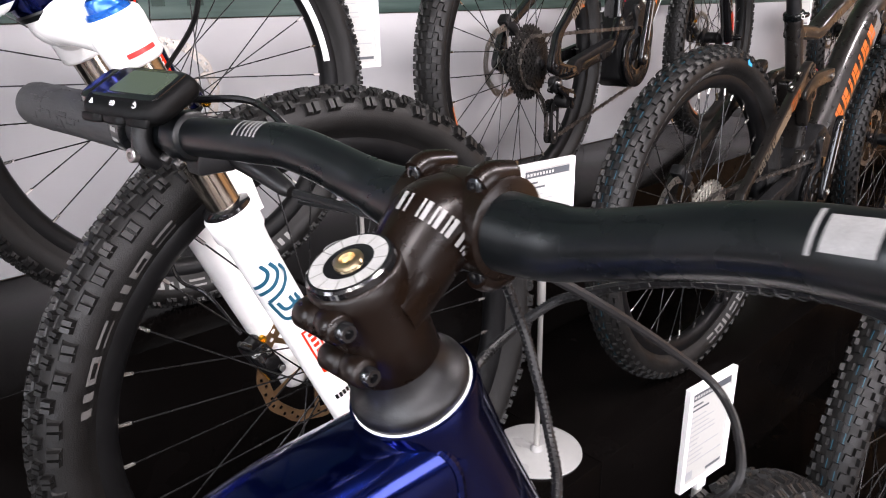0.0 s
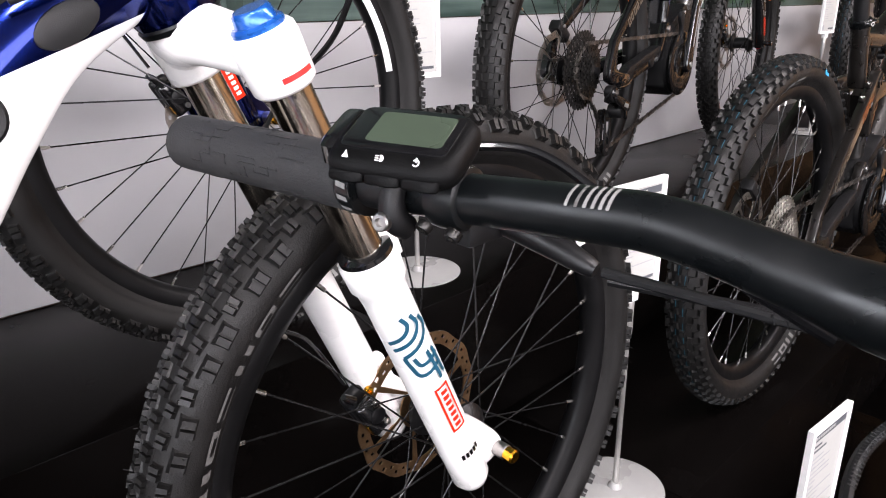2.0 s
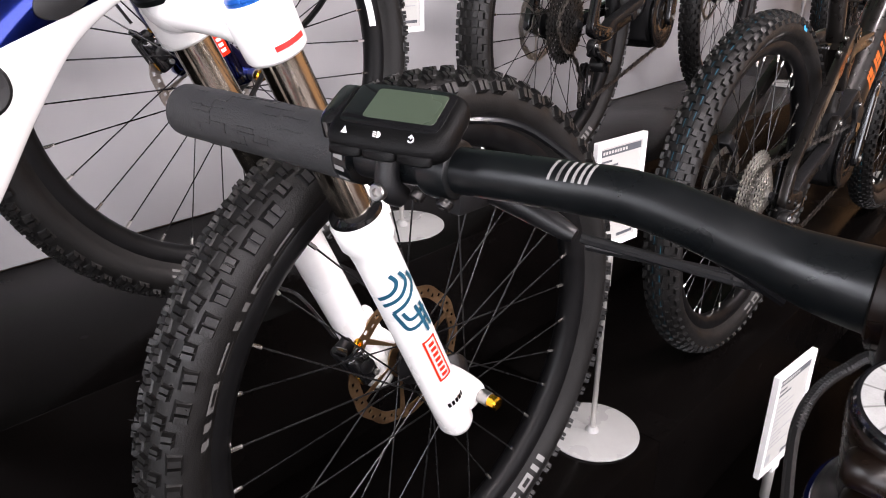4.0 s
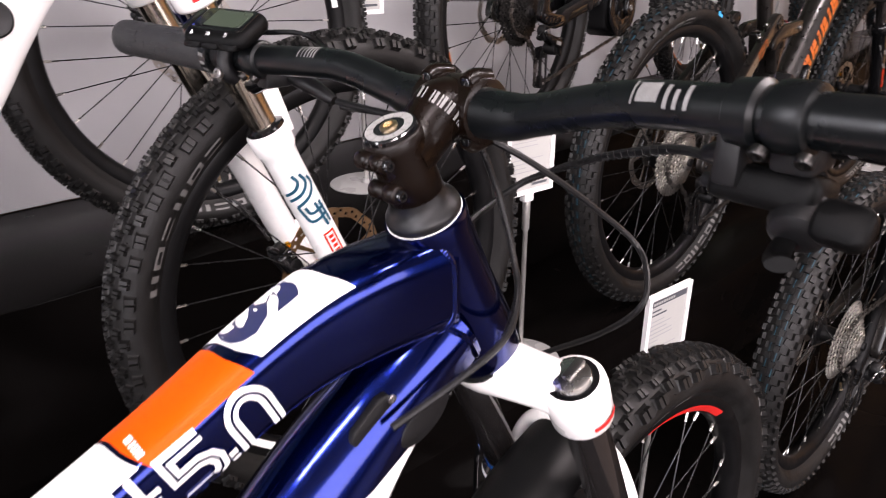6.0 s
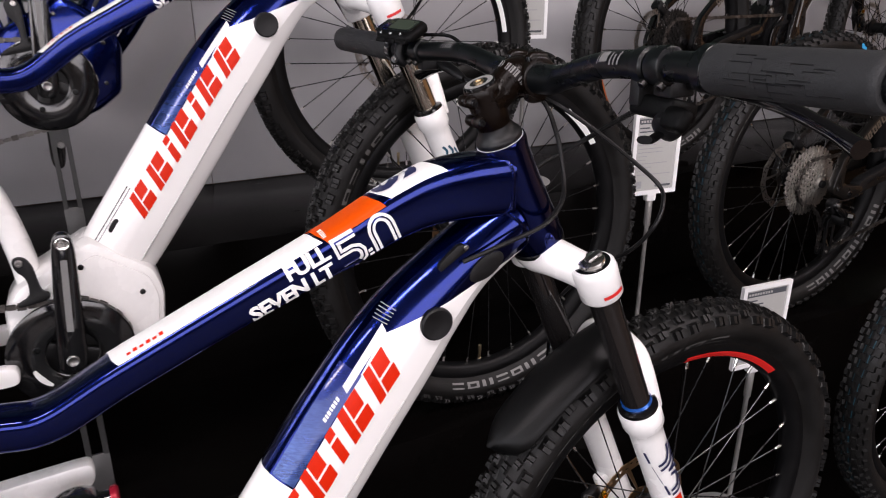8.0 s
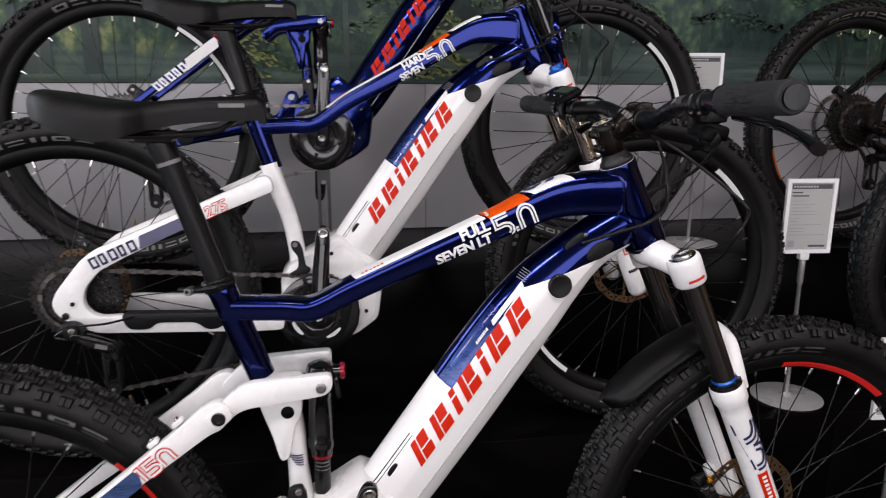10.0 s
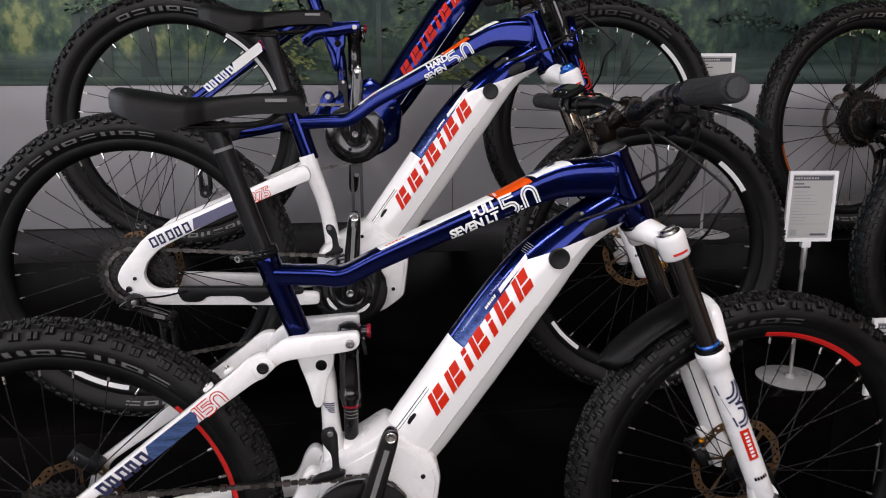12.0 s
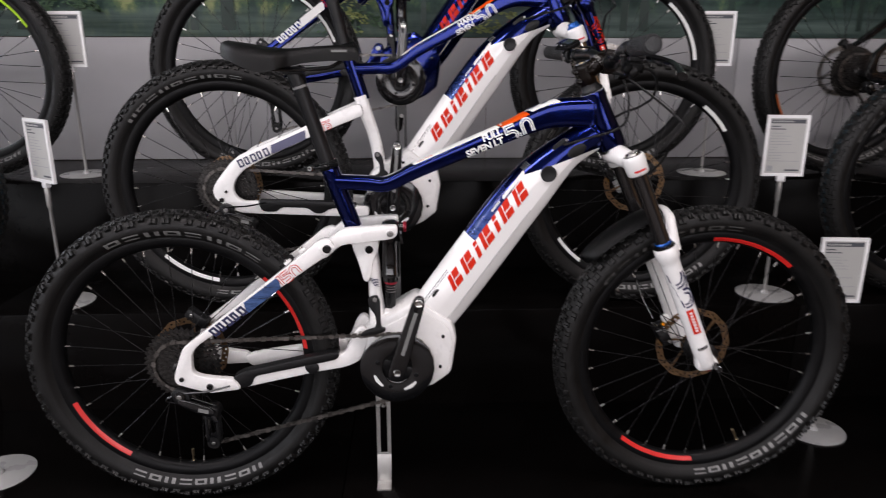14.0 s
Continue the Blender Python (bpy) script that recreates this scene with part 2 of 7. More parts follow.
lampm.node_tree.nodes["Principled BSDF"].inputs["Emission Strength"].default_value = 2.5
M["lamp"] = lampm
glass = bpy.data.materials.new("window_glass")
glass.use_nodes = True
gb = glass.node_tree.nodes["Principled BSDF"]
gb.inputs["Transmission Weight"].default_value, gb.inputs["Roughness"].default_value, gb.inputs["IOR"].default_value = 1.0, 0.0, 1.45
M["glass"] = glass


# ---- shaping helpers ----
IDENT = Matrix.Identity(4)


def spline(pts, steps):
    """Catmull-Rom through rows of numbers."""
    p = np.array(pts, float)
    if len(p) < 3 or steps == 1:
        return p if steps == 1 else np.array([p[0] + (p[-1] - p[0]) * k / steps for k in range(steps + 1)])
    q = np.vstack([2 * p[0] - p[1], p, 2 * p[-1] - p[-2]])
    out = []
    for i in range(1, len(q) - 2):
        a, b, c, d = q[i - 1], q[i], q[i + 1], q[i + 2]
        for k in range(steps):
            t = k / steps
            out.append(0.5 * (2 * b + (c - a) * t + (2 * a - 5 * b + 4 * c - d) * t * t + (3 * b - a - 3 * c + d) * t ** 3))
    out.append(p[-1])
    return np.array(out)


class Soup:
    """Vertices and faces of one mesh, with a material index a face."""

    def __init__(self):
        self.v, self.f, self.m = [], [], []

    def add(self, verts, faces, mi=0):
        o = len(self.v)
        self.v += [tuple(float(c) for c in p) for p in verts]
        self.f += [tuple(i + o for i in f) for f in faces]
        self.m += [mi] * len(faces)
        return self

    def rings(self, rings, closed=True, caps=(True, True), mi=0):
        k = len(rings[0])
        verts = [p for r in rings for p in r]
        faces = []
        for i in range(len(rings) - 1):
            for j in range(k if closed else k - 1):
                j2 = (j + 1) % k
                faces.append((i * k + j, i * k + j2, (i + 1) * k + j2, (i + 1) * k + j))
        if closed and caps[0]:
            faces.append(tuple(range(k))[::-1])
        if closed and caps[1]:
            faces.append(tuple((len(rings) - 1) * k + j for j in range(k)))
        return self.add(verts, faces, mi)

    def box(self, m, sx, sy, sz, mi=0, taper=1.0):
        c = []
        for z in (-1, 1):
            w = taper if z > 0 else 1.0
            for x, y in ((-1, -1), (1, -1), (1, 1), (-1, 1)):
                c.append(m @ Vector((x * sx / 2 * w, y * sy / 2 * w, z * sz / 2)))
        return self.add(c, [(3, 2, 1, 0), (4, 5, 6, 7), (0, 1, 5, 4), (1, 2, 6, 5), (2, 3, 7, 6), (3, 0, 4, 7)], mi)

    def apply(self, m):
        self.v = [tuple(m @ Vector(p)) for p in self.v]
        return self

    def mesh(self, name, mats, smooth=True, angle=38):
        me = bpy.data.meshes.new(name)
        me.from_pydata(self.v, [], self.f)
        for x in mats if isinstance(mats, (list, tuple)) else [mats]:
            me.materials.append(x)
        me.polygons.foreach_set("material_index", self.m)
        bm = bmesh.new()
        bm.from_mesh(me)
        bmesh.ops.recalc_face_normals(bm, faces=bm.faces)
        for f in bm.faces:
            f.smooth = smooth
        lim = radians(angle)
        for e in bm.edges:
            if len(e.link_faces) == 2 and e.calc_face_angle(0) > lim:
                e.smooth = False
        bm.to_mesh(me)
        bm.free()
        return me


def part(name, soup, material, parent, label="", m=None, smooth=True, angle=38):
    """One mesh object under a thing or a part."""
    me = soup if isinstance(soup, bpy.types.Mesh) else soup.mesh(name, material, smooth, angle)
    ob = new(name, me)
    ob.parent = parent
    if m is not None:
        ob.matrix_basis = m
    if label:
        ob["label"] = label
    return ob


def thing(name, m, label, category, group="", kind=""):
    ob = new(name)
    ob.empty_display_size = 0.05
    ob.matrix_basis = m
    return tagged(ob, label, category, group, kind)


def bevelled(soup, width, segments=2, angle=30):
    """The soup with its sharp edges rounded."""
    me = bpy.data.meshes.new("shape")
    me.from_pydata(soup.v, [], soup.f)
    bm = bmesh.new()
    bm.from_mesh(me)
    bmesh.ops.recalc_face_normals(bm, faces=bm.faces)
    es = [e for e in bm.edges if len(e.link_faces) == 2 and e.calc_face_angle(0) > radians(angle)]
    bmesh.ops.bevel(bm, geom=es, offset=width, segments=segments, profile=0.5, affect="EDGES", clamp_overlap=True)
    out = Soup()
    bm.verts.index_update()
    out.add([v.co for v in bm.verts], [[v.index for v in f.verts] for f in bm.faces])
    bm.free()
    bpy.data.meshes.remove(me)
    return out


def plate(outline, y0, y1, bevel=0.003, rounds=3):
    """A plate with the outline (x, z), from y0 to y1, its outline softened and its edges rounded."""
    p = np.array(outline, float)
    for _ in range(rounds):
        q = []
        for i in range(len(p)):
            a, b = p[i], p[(i + 1) % len(p)]
            d = np.linalg.norm(b - a)
            c = min(0.25, 0.006 / d) if d > 0 else 0.25
            q += [a + (b - a) * c, b - (b - a) * c]
        p = np.array(q)
    k = len(p)
    s = Soup()
    s.rings([[(x, y0, z) for x, z in p], [(x, y1, z) for x, z in p]])
    return bevelled(s, bevel, 2, 50) if bevel else s


def pad(m, rows, power=4.5, seg=48):
    """A rounded slab: rows (height, half length, half width, shift ahead) of squarish outlines, one above the other."""
    rings = []
    for z, a, b, cx in rows:
        ring = []
        for k in range(seg):
            t = 2 * math.pi * k / seg
            c, q = math.cos(t), math.sin(t)
            ring.append(m @ Vector((cx + math.copysign(abs(c) ** (2 / power), c) * a, math.copysign(abs(q) ** (2 / power), q) * b, z)))
        rings.append(ring)
    return Soup().rings(rings)


def frame_axes(d):
    d = Vector(d).normalized()
    side = d.cross(Vector((0, 1, 0)))
    if side.length < 0.05:
        side = d.cross(Vector((1, 0, 0)))
    side.normalize()
    return d, side, d.cross(side).normalized()


def lathe(base, axis, profile, seg=28, mi=0, soup=None, caps=(True, True), start=0.0, sweep=2 * math.pi):
    """Profile rows (distance along the axis, radius) turned round the axis through base."""
    d, u, w = frame_axes(axis)
    s = soup or Soup()
    base = Vector(base)
    rings = []
    for h, r in profile:
        rings.append([base + d * h + (u * math.cos(start + sweep * j / seg) + w * math.sin(start + sweep * j / seg)) * r for j in range(seg)])
    return s.rings(rings, True, caps, mi)


def pipe(pts, radii, seg=12, steps=8, soup=None, mi=0, flat=1.0, up=(0, 1, 0)):
    """A round bar or cable along a smooth 3D line; flat squeezes it along one cross axis."""
    rad = [radii] * len(pts) if isinstance(radii, (int, float)) else list(radii)
    c = spline([(*p, r) for p, r in zip(pts, rad)], steps)
    s = soup or Soup()
    rings, u = [], Vector(up)
    for i in range(len(c)):
        t = Vector(c[min(i + 1, len(c) - 1)][:3] - c[max(i - 1, 0)][:3]).normalized()
        u = (u - t * u.dot(t))
        if u.length < 1e-4:
            u = t.orthogonal()
        u.normalize()
        w = t.cross(u)
        o, r = Vector(c[i][:3]), c[i][3]
        rings.append([o + u * math.cos(2 * math.pi * j / seg) * r + w * math.sin(2 * math.pi * j / seg) * r * flat for j in range(seg)])
    return s.rings(rings, True, (True, True), mi)


class Tube:
    """A frame tube in an upright plane: rows (x, z, half width, half height); n: how square its section is."""

    def __init__(self, rows, n=2.6, y=0.0, steps=10, seg=40, n_up=None, facet=None):
        c = spline(rows, steps)
        self.facet = facet
        self.c, self.n, self.y, self.seg, self.n_up = c, n, y, seg, n_up or n
        t = np.gradient(c[:, :2], axis=0)
        t /= np.linalg.norm(t, axis=1)[:, None]
        self.t, self.nrm = t, np.stack([-t[:, 1], t[:, 0]], 1)
        self.s = np.concatenate([[0], np.cumsum(np.linalg.norm(np.diff(c[:, :2], axis=0), axis=1))])

    def look_up(self, s):
        g = [np.interp(s, self.s, self.c[:, k]) for k in range(4)]
        nx, nz = (np.interp(s, self.s, self.nrm[:, k]) for k in range(2))
        d = math.hypot(nx, nz)
        return g, nx / d, nz / d

    def narrow(self, v, b):
        """How far a lower facet draws the flank in, at height v."""
        if not self.facet or v > -self.facet[0] * b:
            return 1.0
        return 1 - (1 - self.facet[1]) * (-v / b - self.facet[0]) / (1 - self.facet[0])

    def at(self, s, th, off=0.0):
        (x, z, a, b), nx, nz = self.look_up(s)
        c, q = math.cos(th), math.sin(th)
        e = 2 / (self.n if q < 0 else self.n_up)
        lat = math.copysign(abs(c) ** e, c) * (a + off)
        ver = math.copysign(abs(q) ** e, q) * (b + off)
        lat *= self.narrow(ver, b + off)
        return Vector((x + nx * ver, self.y - lat, z + nz * ver))

    def side(self, s, v, off=0.0, sign=1):
        """A point of the flank, at height v of the section (sign 1: the drive side)."""
        (x, z, a, b), nx, nz = self.look_up(s)
        n = self.n if v < 0 else self.n_up
        lat = a * max(0.0, 1 - min(1, abs(v) / b) ** n) ** (1 / n) * self.narrow(v, b) + off
        return Vector((x + nx * v, self.y - sign * lat, z + nz * v))

    def top(self, s, w, off=0.0):
        (x, z, a, b), nx, nz = self.look_up(s)
        ver = b * max(0.0, 1 - min(1, abs(w) / a) ** self.n_up) ** (1 / self.n_up) + off
        return Vector((x + nx * ver, self.y - w, z + nz * ver))

    def s_at_x(self, x):
        return float(np.interp(x, self.c[:, 0], self.s))

    def soup(self):
        th = [2 * math.pi * j / self.seg for j in range(self.seg)]
        return Soup().rings([[self.at(s, q) for q in th] for s in self.s])

    def patch(self, s0, s1, th0, th1, off=0.0007, ns=24, nt=12, skew=0.0):
        s = Soup()
        rows = []
        for i in range(ns + 1):
            row = []
            for j in range(nt + 1):
                f = j / nt
                row.append(self.at(s0 + (s1 - s0) * i / ns + skew * (f - 0.5), th0 + (th1 - th0) * f, off))
            rows.append(row)
        return s.rings(rows, False)


def lettering(text, size, bold=0.012, shear=0.0, gap=1.0):
    """Verts and faces of a line of text in the plane, from its left end."""
    cu = bpy.data.curves.new("text", "FONT")
    cu.body, cu.size, cu.offset, cu.shear, cu.space_character, cu.resolution_u = text, size, bold * size, shear, gap, 3
    ob = new("text", cu)
    dg = bpy.context.evaluated_depsgraph_get()
    me = bpy.data.meshes.new_from_object(ob.evaluated_get(dg))
    bm = bmesh.new()
    bm.from_mesh(me)
    bmesh.ops.triangulate(bm, faces=bm.faces)
    bmesh.ops.subdivide_edges(bm, edges=[e for e in bm.edges if e.calc_length() > size * 0.35], cuts=1)
    bmesh.ops.triangulate(bm, faces=bm.faces)
    bm.verts.index_update()
    v, f = [tuple(p.co[:2]) for p in bm.verts], [[p.index for p in q.verts] for q in bm.faces]
    bm.free()
    bpy.data.objects.remove(ob)
    bpy.data.curves.remove(cu)
    bpy.data.meshes.remove(me)
    return v, f


def on_side(tube, flat, s0, v0, off=0.0009, sign=1, slope=0.0, stretch=1.0):
    """Flat shapes laid on a tube's flank."""
    v, f = flat
    lo = [(s0 + x * stretch, v0 + y + slope * x) for x, y in v]
    if sign < 0:
        top = max(p[0] for p in lo) + min(p[0] for p in lo)
        lo = [(top - p[0], p[1]) for p in lo]
    return Soup().add([tube.side(s, h, off, sign) for s, h in lo], f)


def ring_block(height, width, stroke, slant=0.0):
    """An outlined block, one of the plain shapes of a series mark."""
    out = [(0, 0), (width, 0), (width, height), (0, height)]
    inn = [(stroke, stroke), (width - stroke, stroke), (width - stroke, height - stroke), (stroke, height - stroke)]
    return [(x + slant * y, y) for x, y in out + inn], [(k, (k + 1) % 4, 4 + (k + 1) % 4, 4 + k) for k in range(4)]


def ribbon(pts, width, steps=1):
    """A flat band of even width along a line in the plane."""
    c = spline(pts, steps)
    t = np.gradient(c, axis=0)
    t /= np.linalg.norm(t, axis=1)[:, None] + 1e-9
    nrm = np.stack([-t[:, 1], t[:, 0]], 1)
    v = []
    for i in range(len(c)):
        k = 1.0
        if 0 < i < len(c) - 1:
            d0, d1 = c[i] - c[i - 1], c[i + 1] - c[i]
            d0, d1 = d0 / (np.linalg.norm(d0) + 1e-9), d1 / (np.linalg.norm(d1) + 1e-9)
            k = 1 / max(0.6, math.sqrt(max(0.0, (1 + float(d0 @ d1)) / 2)))
            t_ = d0 + d1
            t_ /= np.linalg.norm(t_) + 1e-9
            nrm[i] = (-t_[1], t_[0])
        v += [tuple(c[i] - nrm[i] * width / 2 * k), tuple(c[i] + nrm[i] * width / 2 * k)]
    return v, [(2 * i, 2 * i + 2, 2 * i + 3, 2 * i + 1) for i in range(len(c) - 1)]


def fine(pts, n=6):
    """The same broken line with more points, so that it can bend round a tube."""
    out = []
    for a, b in zip(pts[:-1], pts[1:]):
        out += [(a[0] + (b[0] - a[0]) * k / n, a[1] + (b[1] - a[1]) * k / n) for k in range(n)]
    return out + [pts[-1]]


def wide_numerals(text, height, width=0.031):
    """Centre lines of broad squared numerals whose feet run off the edge below."""
    lines, x = [], 0.0
    h, w = height, width
    for ch in text:
        if ch == "5":
            lines.append(fine([(x + w, h), (x + 0.12 * w, h), (x + 0.12 * w, 0.58 * h), (x + 0.66 * w, 0.58 * h), (x + 0.90 * w, 0.49 * h), (x + w, 0.34 * h), (x + 0.96 * w, 0.14 * h), (x + 0.74 * w, 0.02 * h), (x + 0.05 * w, 0.02 * h)], 4))
            x += w * 1.18
        elif ch == "0":
            arc = [(x + 0.44 * w - 0.44 * w * math.cos(math.pi * k / 10), h * 0.60 + 0.40 * h * math.sin(math.pi * k / 10)) for k in range(11)]
            lines.append(fine([(x, 0.0)] + arc + [(x + 0.88 * w, 0.0)], 3))
            x += w * 1.2
        elif ch == "1":
            lines.append(fine([(x, h), (x + 0.22 * w, h), (x + 0.22 * w, 0.0)], 5))
            x += w * 0.55
        else:
            lines.append(fine([(x, 0.12 * h), (x + 0.20 * w, 0.12 * h)], 2))
            x += w * 0.46
    return lines


def slabs(count, height, width, gap, slant, slit=0.0, start=0.0, cut=None):
    """Plain slanted blocks in a row, that stand for a maker's mark."""
    v, f = [], []

    def quad(x0, x1, y0, y1, n=3):
        for k in range(n):
            a, b = y0 + (y1 - y0) * k / n, y0 + (y1 - y0) * (k + 1) / n
            o = len(v)
            v.extend([(x0 + slant * a, a), (x1 + slant * a, a), (x1 + slant * b, b), (x0 + slant * b, b)])
            f.append((o, o + 1, o + 2, o + 3))
    x = start
    for i in range(count):
        w = width[i % len(width)]
        if slit:
            quad(x, x + w, 0, height * (0.42 - slit / 2))
            quad(x, x + w, height * (0.42 + slit / 2), height)
        else:
            quad(x, x + w, 0, height)
        x += w + gap
    return v, f


# ---- wheels ----
RC, RHO, TW = 0.3245, 0.0270, 0.0325
MESHES = {}


def kept(key, make):
    if key not in MESHES:
        MESHES[key] = make()
    return MESHES[key]


def section(al, lift=0.0):
    return RC + (RHO + lift) * math.cos(al), (TW + lift) * math.sin(al)


def tyre_mesh():
    prof = []
    for k in range(-13, 14):
        al = k / 13 * radians(142)
        r, y = section(al)
        prof.append((y, max(r, 0.296)))
    prof = [(-0.014, 0.292)] + prof + [(0.014, 0.292)]
    s = lathe((0, 0, 0), (0, 1, 0), prof, seg=112, caps=(False, False))
    return s.mesh("tyre", M["rubber"], angle=60)


def tread_mesh(style):
    s = Soup()
    rows = {
        "block": (28, [(-61, 0.00, 0.0165, 0.0125), (-61, 0.37, 0.0165, 0.0125), (-47, 0.70, 0.0125, 0.0105),
                       (61, 0.18, 0.0165, 0.0125), (61, 0.55, 0.0165, 0.0125), (47, 0.88, 0.0125, 0.0105),
                       (-30, 0.20, 0.0120, 0.0100), (-30, 0.53, 0.0120, 0.0100), (-30, 0.88, 0.0105, 0.0090),
                       (30, 0.03, 0.0120, 0.0100), (30, 0.38, 0.0120, 0.0100), (30, 0.71, 0.0105, 0.0090),
                       (-10, 0.04, 0.0125, 0.0105), (10, 0.21, 0.0125, 0.0105), (-10, 0.38, 0.0125, 0.0105),
                       (10, 0.55, 0.0125, 0.0105), (-10, 0.71, 0.0125, 0.0105), (10, 0.88, 0.0125, 0.0105)]),
        "fine": (74, [(-9, 0.0, 0.0135, 0.0095), (9, 0.5, 0.0135, 0.0095), (-30, 0.42, 0.0130, 0.0100), (30, 0.92, 0.0130, 0.0100),
                      (-49, 0.0, 0.0120, 0.0095), (49, 0.5, 0.0120, 0.0095), (-66, 0.5, 0.0130, 0.0085), (66, 0.0, 0.0130, 0.0085)]),
    }[style]
    rnd = random.Random(4)
    for k in range(rows[0]):
        for al, ph, lt, lw in rows[1]:
            th = (k + ph) / rows[0] * 2 * math.pi
            a = radians(al)
            edge = abs(al) > 45
            hgt = (0.0056 if style == "block" else 0.0045) * (1.35 if edge else 1.0)
            r, y = section(a, hgt * 0.30)
            radial = Vector((math.cos(th), 0, math.sin(th)))
            up = (radial * math.cos(a) + Vector((0, 1, 0)) * math.sin(a)).normalized()
            tan = Vector((-math.sin(th), 0, math.cos(th)))
            lat = up.cross(tan)
            yaw = rnd.uniform(-0.05, 0.05) + (0.10 if al > 0 else -0.10) * (abs(al) < 45)
            t2, l2 = tan * math.cos(yaw) + lat * math.sin(yaw), lat * math.cos(yaw) - tan * math.sin(yaw)
            m = Matrix((t2, l2, up)).transposed().to_4x4()
            m.translation = radial * r + Vector((0, y, 0))
            lt *= rnd.uniform(0.94, 1.04)
            if style == "block":
                # two lips with a narrow sipe between, on a ramped foot
                for sg in (-1, 1):
                    s.box(m @ pose(sg * lt * 0.27, 0, 0), lt * 0.44, lw, hgt * 1.25, taper=0.84)
                s.box(m @ pose(0, 0, -hgt * 0.42), lt * 1.36, lw * 1.34, hgt * 0.60, taper=0.70)
            else:
                s.box(m, lt, lw, hgt * 1.15, taper=0.86)
    for k in range(60 if style == "block" else 0):
        # moulding hairs left on the shoulders
        th, a = rnd.uniform(0, 2 * math.pi), radians(rnd.choice((-64, 64, -40, 40)))
        r, y = section(a, 0.006)
        radial = Vector((math.cos(th), 0, math.sin(th)))
        up = (radial * math.cos(a) + Vector((0, 1, 0)) * math.sin(a)).normalized()
        lathe(radial * r + Vector((0, y, 0)), up + Vector((rnd.uniform(-0.4, 0.4), 0, rnd.uniform(-0.4, 0.4))), [(0, 0.0005), (rnd.uniform(0.003, 0.006), 0.0003)], seg=4, soup=s)
    return s.mesh("tread", M["knob"], smooth=False)


def rim_mesh():
    prof = [(-0.0165, 0.300), (-0.0180, 0.297), (-0.0165, 0.284), (-0.010, 0.2745), (0, 0.2715), (0.010, 0.2745), (0.0165, 0.284), (0.0180, 0.297), (0.0165, 0.300)]
    return lathe((0, 0, 0), (0, 1, 0), prof, seg=96, caps=(False, False)).mesh("rim", M["rim"], angle=50)


def sticker_mesh(material, a0, a1, n=20):
    """A sticker over the flank and the inner slope of a rim, on both sides."""
    s = Soup()
    for sg in (-1, 1):
        rows = []
        for k in range(n + 1):
            a = radians(a0 + (a1 - a0) * k / n)
            rows.append([(r * math.cos(a), sg * y, r * math.sin(a)) for r, y in ((0.2860, 0.0175), (0.2838, 0.0171), (0.2765, 0.0122))])
        s.rings(rows, False)
    return s.mesh("rim_sticker", material, angle=60)


def arc_band(r0, y0, r1, y1, a0, a1, n=20):
    s = Soup()
    for sg in (-1, 1):
        rows = []
        for k in range(n + 1):
            a = radians(a0 + (a1 - a0) * k / n)
            rows.append([(r0 * math.cos(a), sg * y0, r0 * math.sin(a)), (r1 * math.cos(a), sg * y1, r1 * math.sin(a))])
        s.rings(rows, False)
    return s


def bar_mesh(width, r0, r1, split, material, sg):
    """One plain bar on a side wall, where the tyre carries its maker's words."""
    s = Soup()
    h = (r1 - r0)
    third = h * 0.27
    boxes = {0: ((r0, r0 + third, 0, 1), (r1 - third, r1, 0, 1)), 1: ((r0, r1, 0, 0.30), (r0, r1, 0.62, 0.92)),
             2: ((r0, r0 + third, 0, 1), (r1 - third, r1, 0, 1), (r0 + third, r1 - third, 0, 0.22), (r0 + third, r1 - third, 0.78, 1))}[split]
    for lo, hi, f0, f1 in boxes:
        rows = []
        for q in range(4):
            a = radians(width * (f0 + (f1 - f0) * q / 3))
            row = []
            for w in range(3):
                r = lo + (hi - lo) * w / 2
                al = math.acos(max(-1, min(1, (r - RC) / RHO)))
                row.append((r * math.cos(a), sg * (TW * math.sin(al) + 0.0008), r * math.sin(a)))
            rows.append(row)
        s.rings(rows, False)
    return s.mesh("side_wall_bar", material)


def spoke_mesh(side, lean):
    b = radians(62) * lean
    p = Vector((0.028 * math.cos(b), side * 0.029, 0.028 * math.sin(b)))
    q = Vector((0.2725, side * 0.003, 0))
    d = (q - p)
    s = lathe(p, d, [(0, 0.00105), (d.length - 0.013, 0.00105)], seg=6)
    return lathe(p, d, [(d.length - 0.013, 0.0021), (d.length, 0.0023)], seg=6, mi=1, soup=s).mesh("spoke", [M["spoke"], M["steel"]])


def hub_mesh(rear):
    pr = [(-0.062, 0.009), (-0.045, 0.010), (-0.038, 0.024), (-0.030, 0.031), (-0.026, 0.031), (-0.022, 0.019), (0.020, 0.019), (0.025, 0.031), (0.030, 0.031), (0.036, 0.022), (0.050, 0.012), (0.062, 0.009)]
    return lathe((0, 0, 0), (0, 1, 0), pr, seg=24).mesh("hub", M["black"])


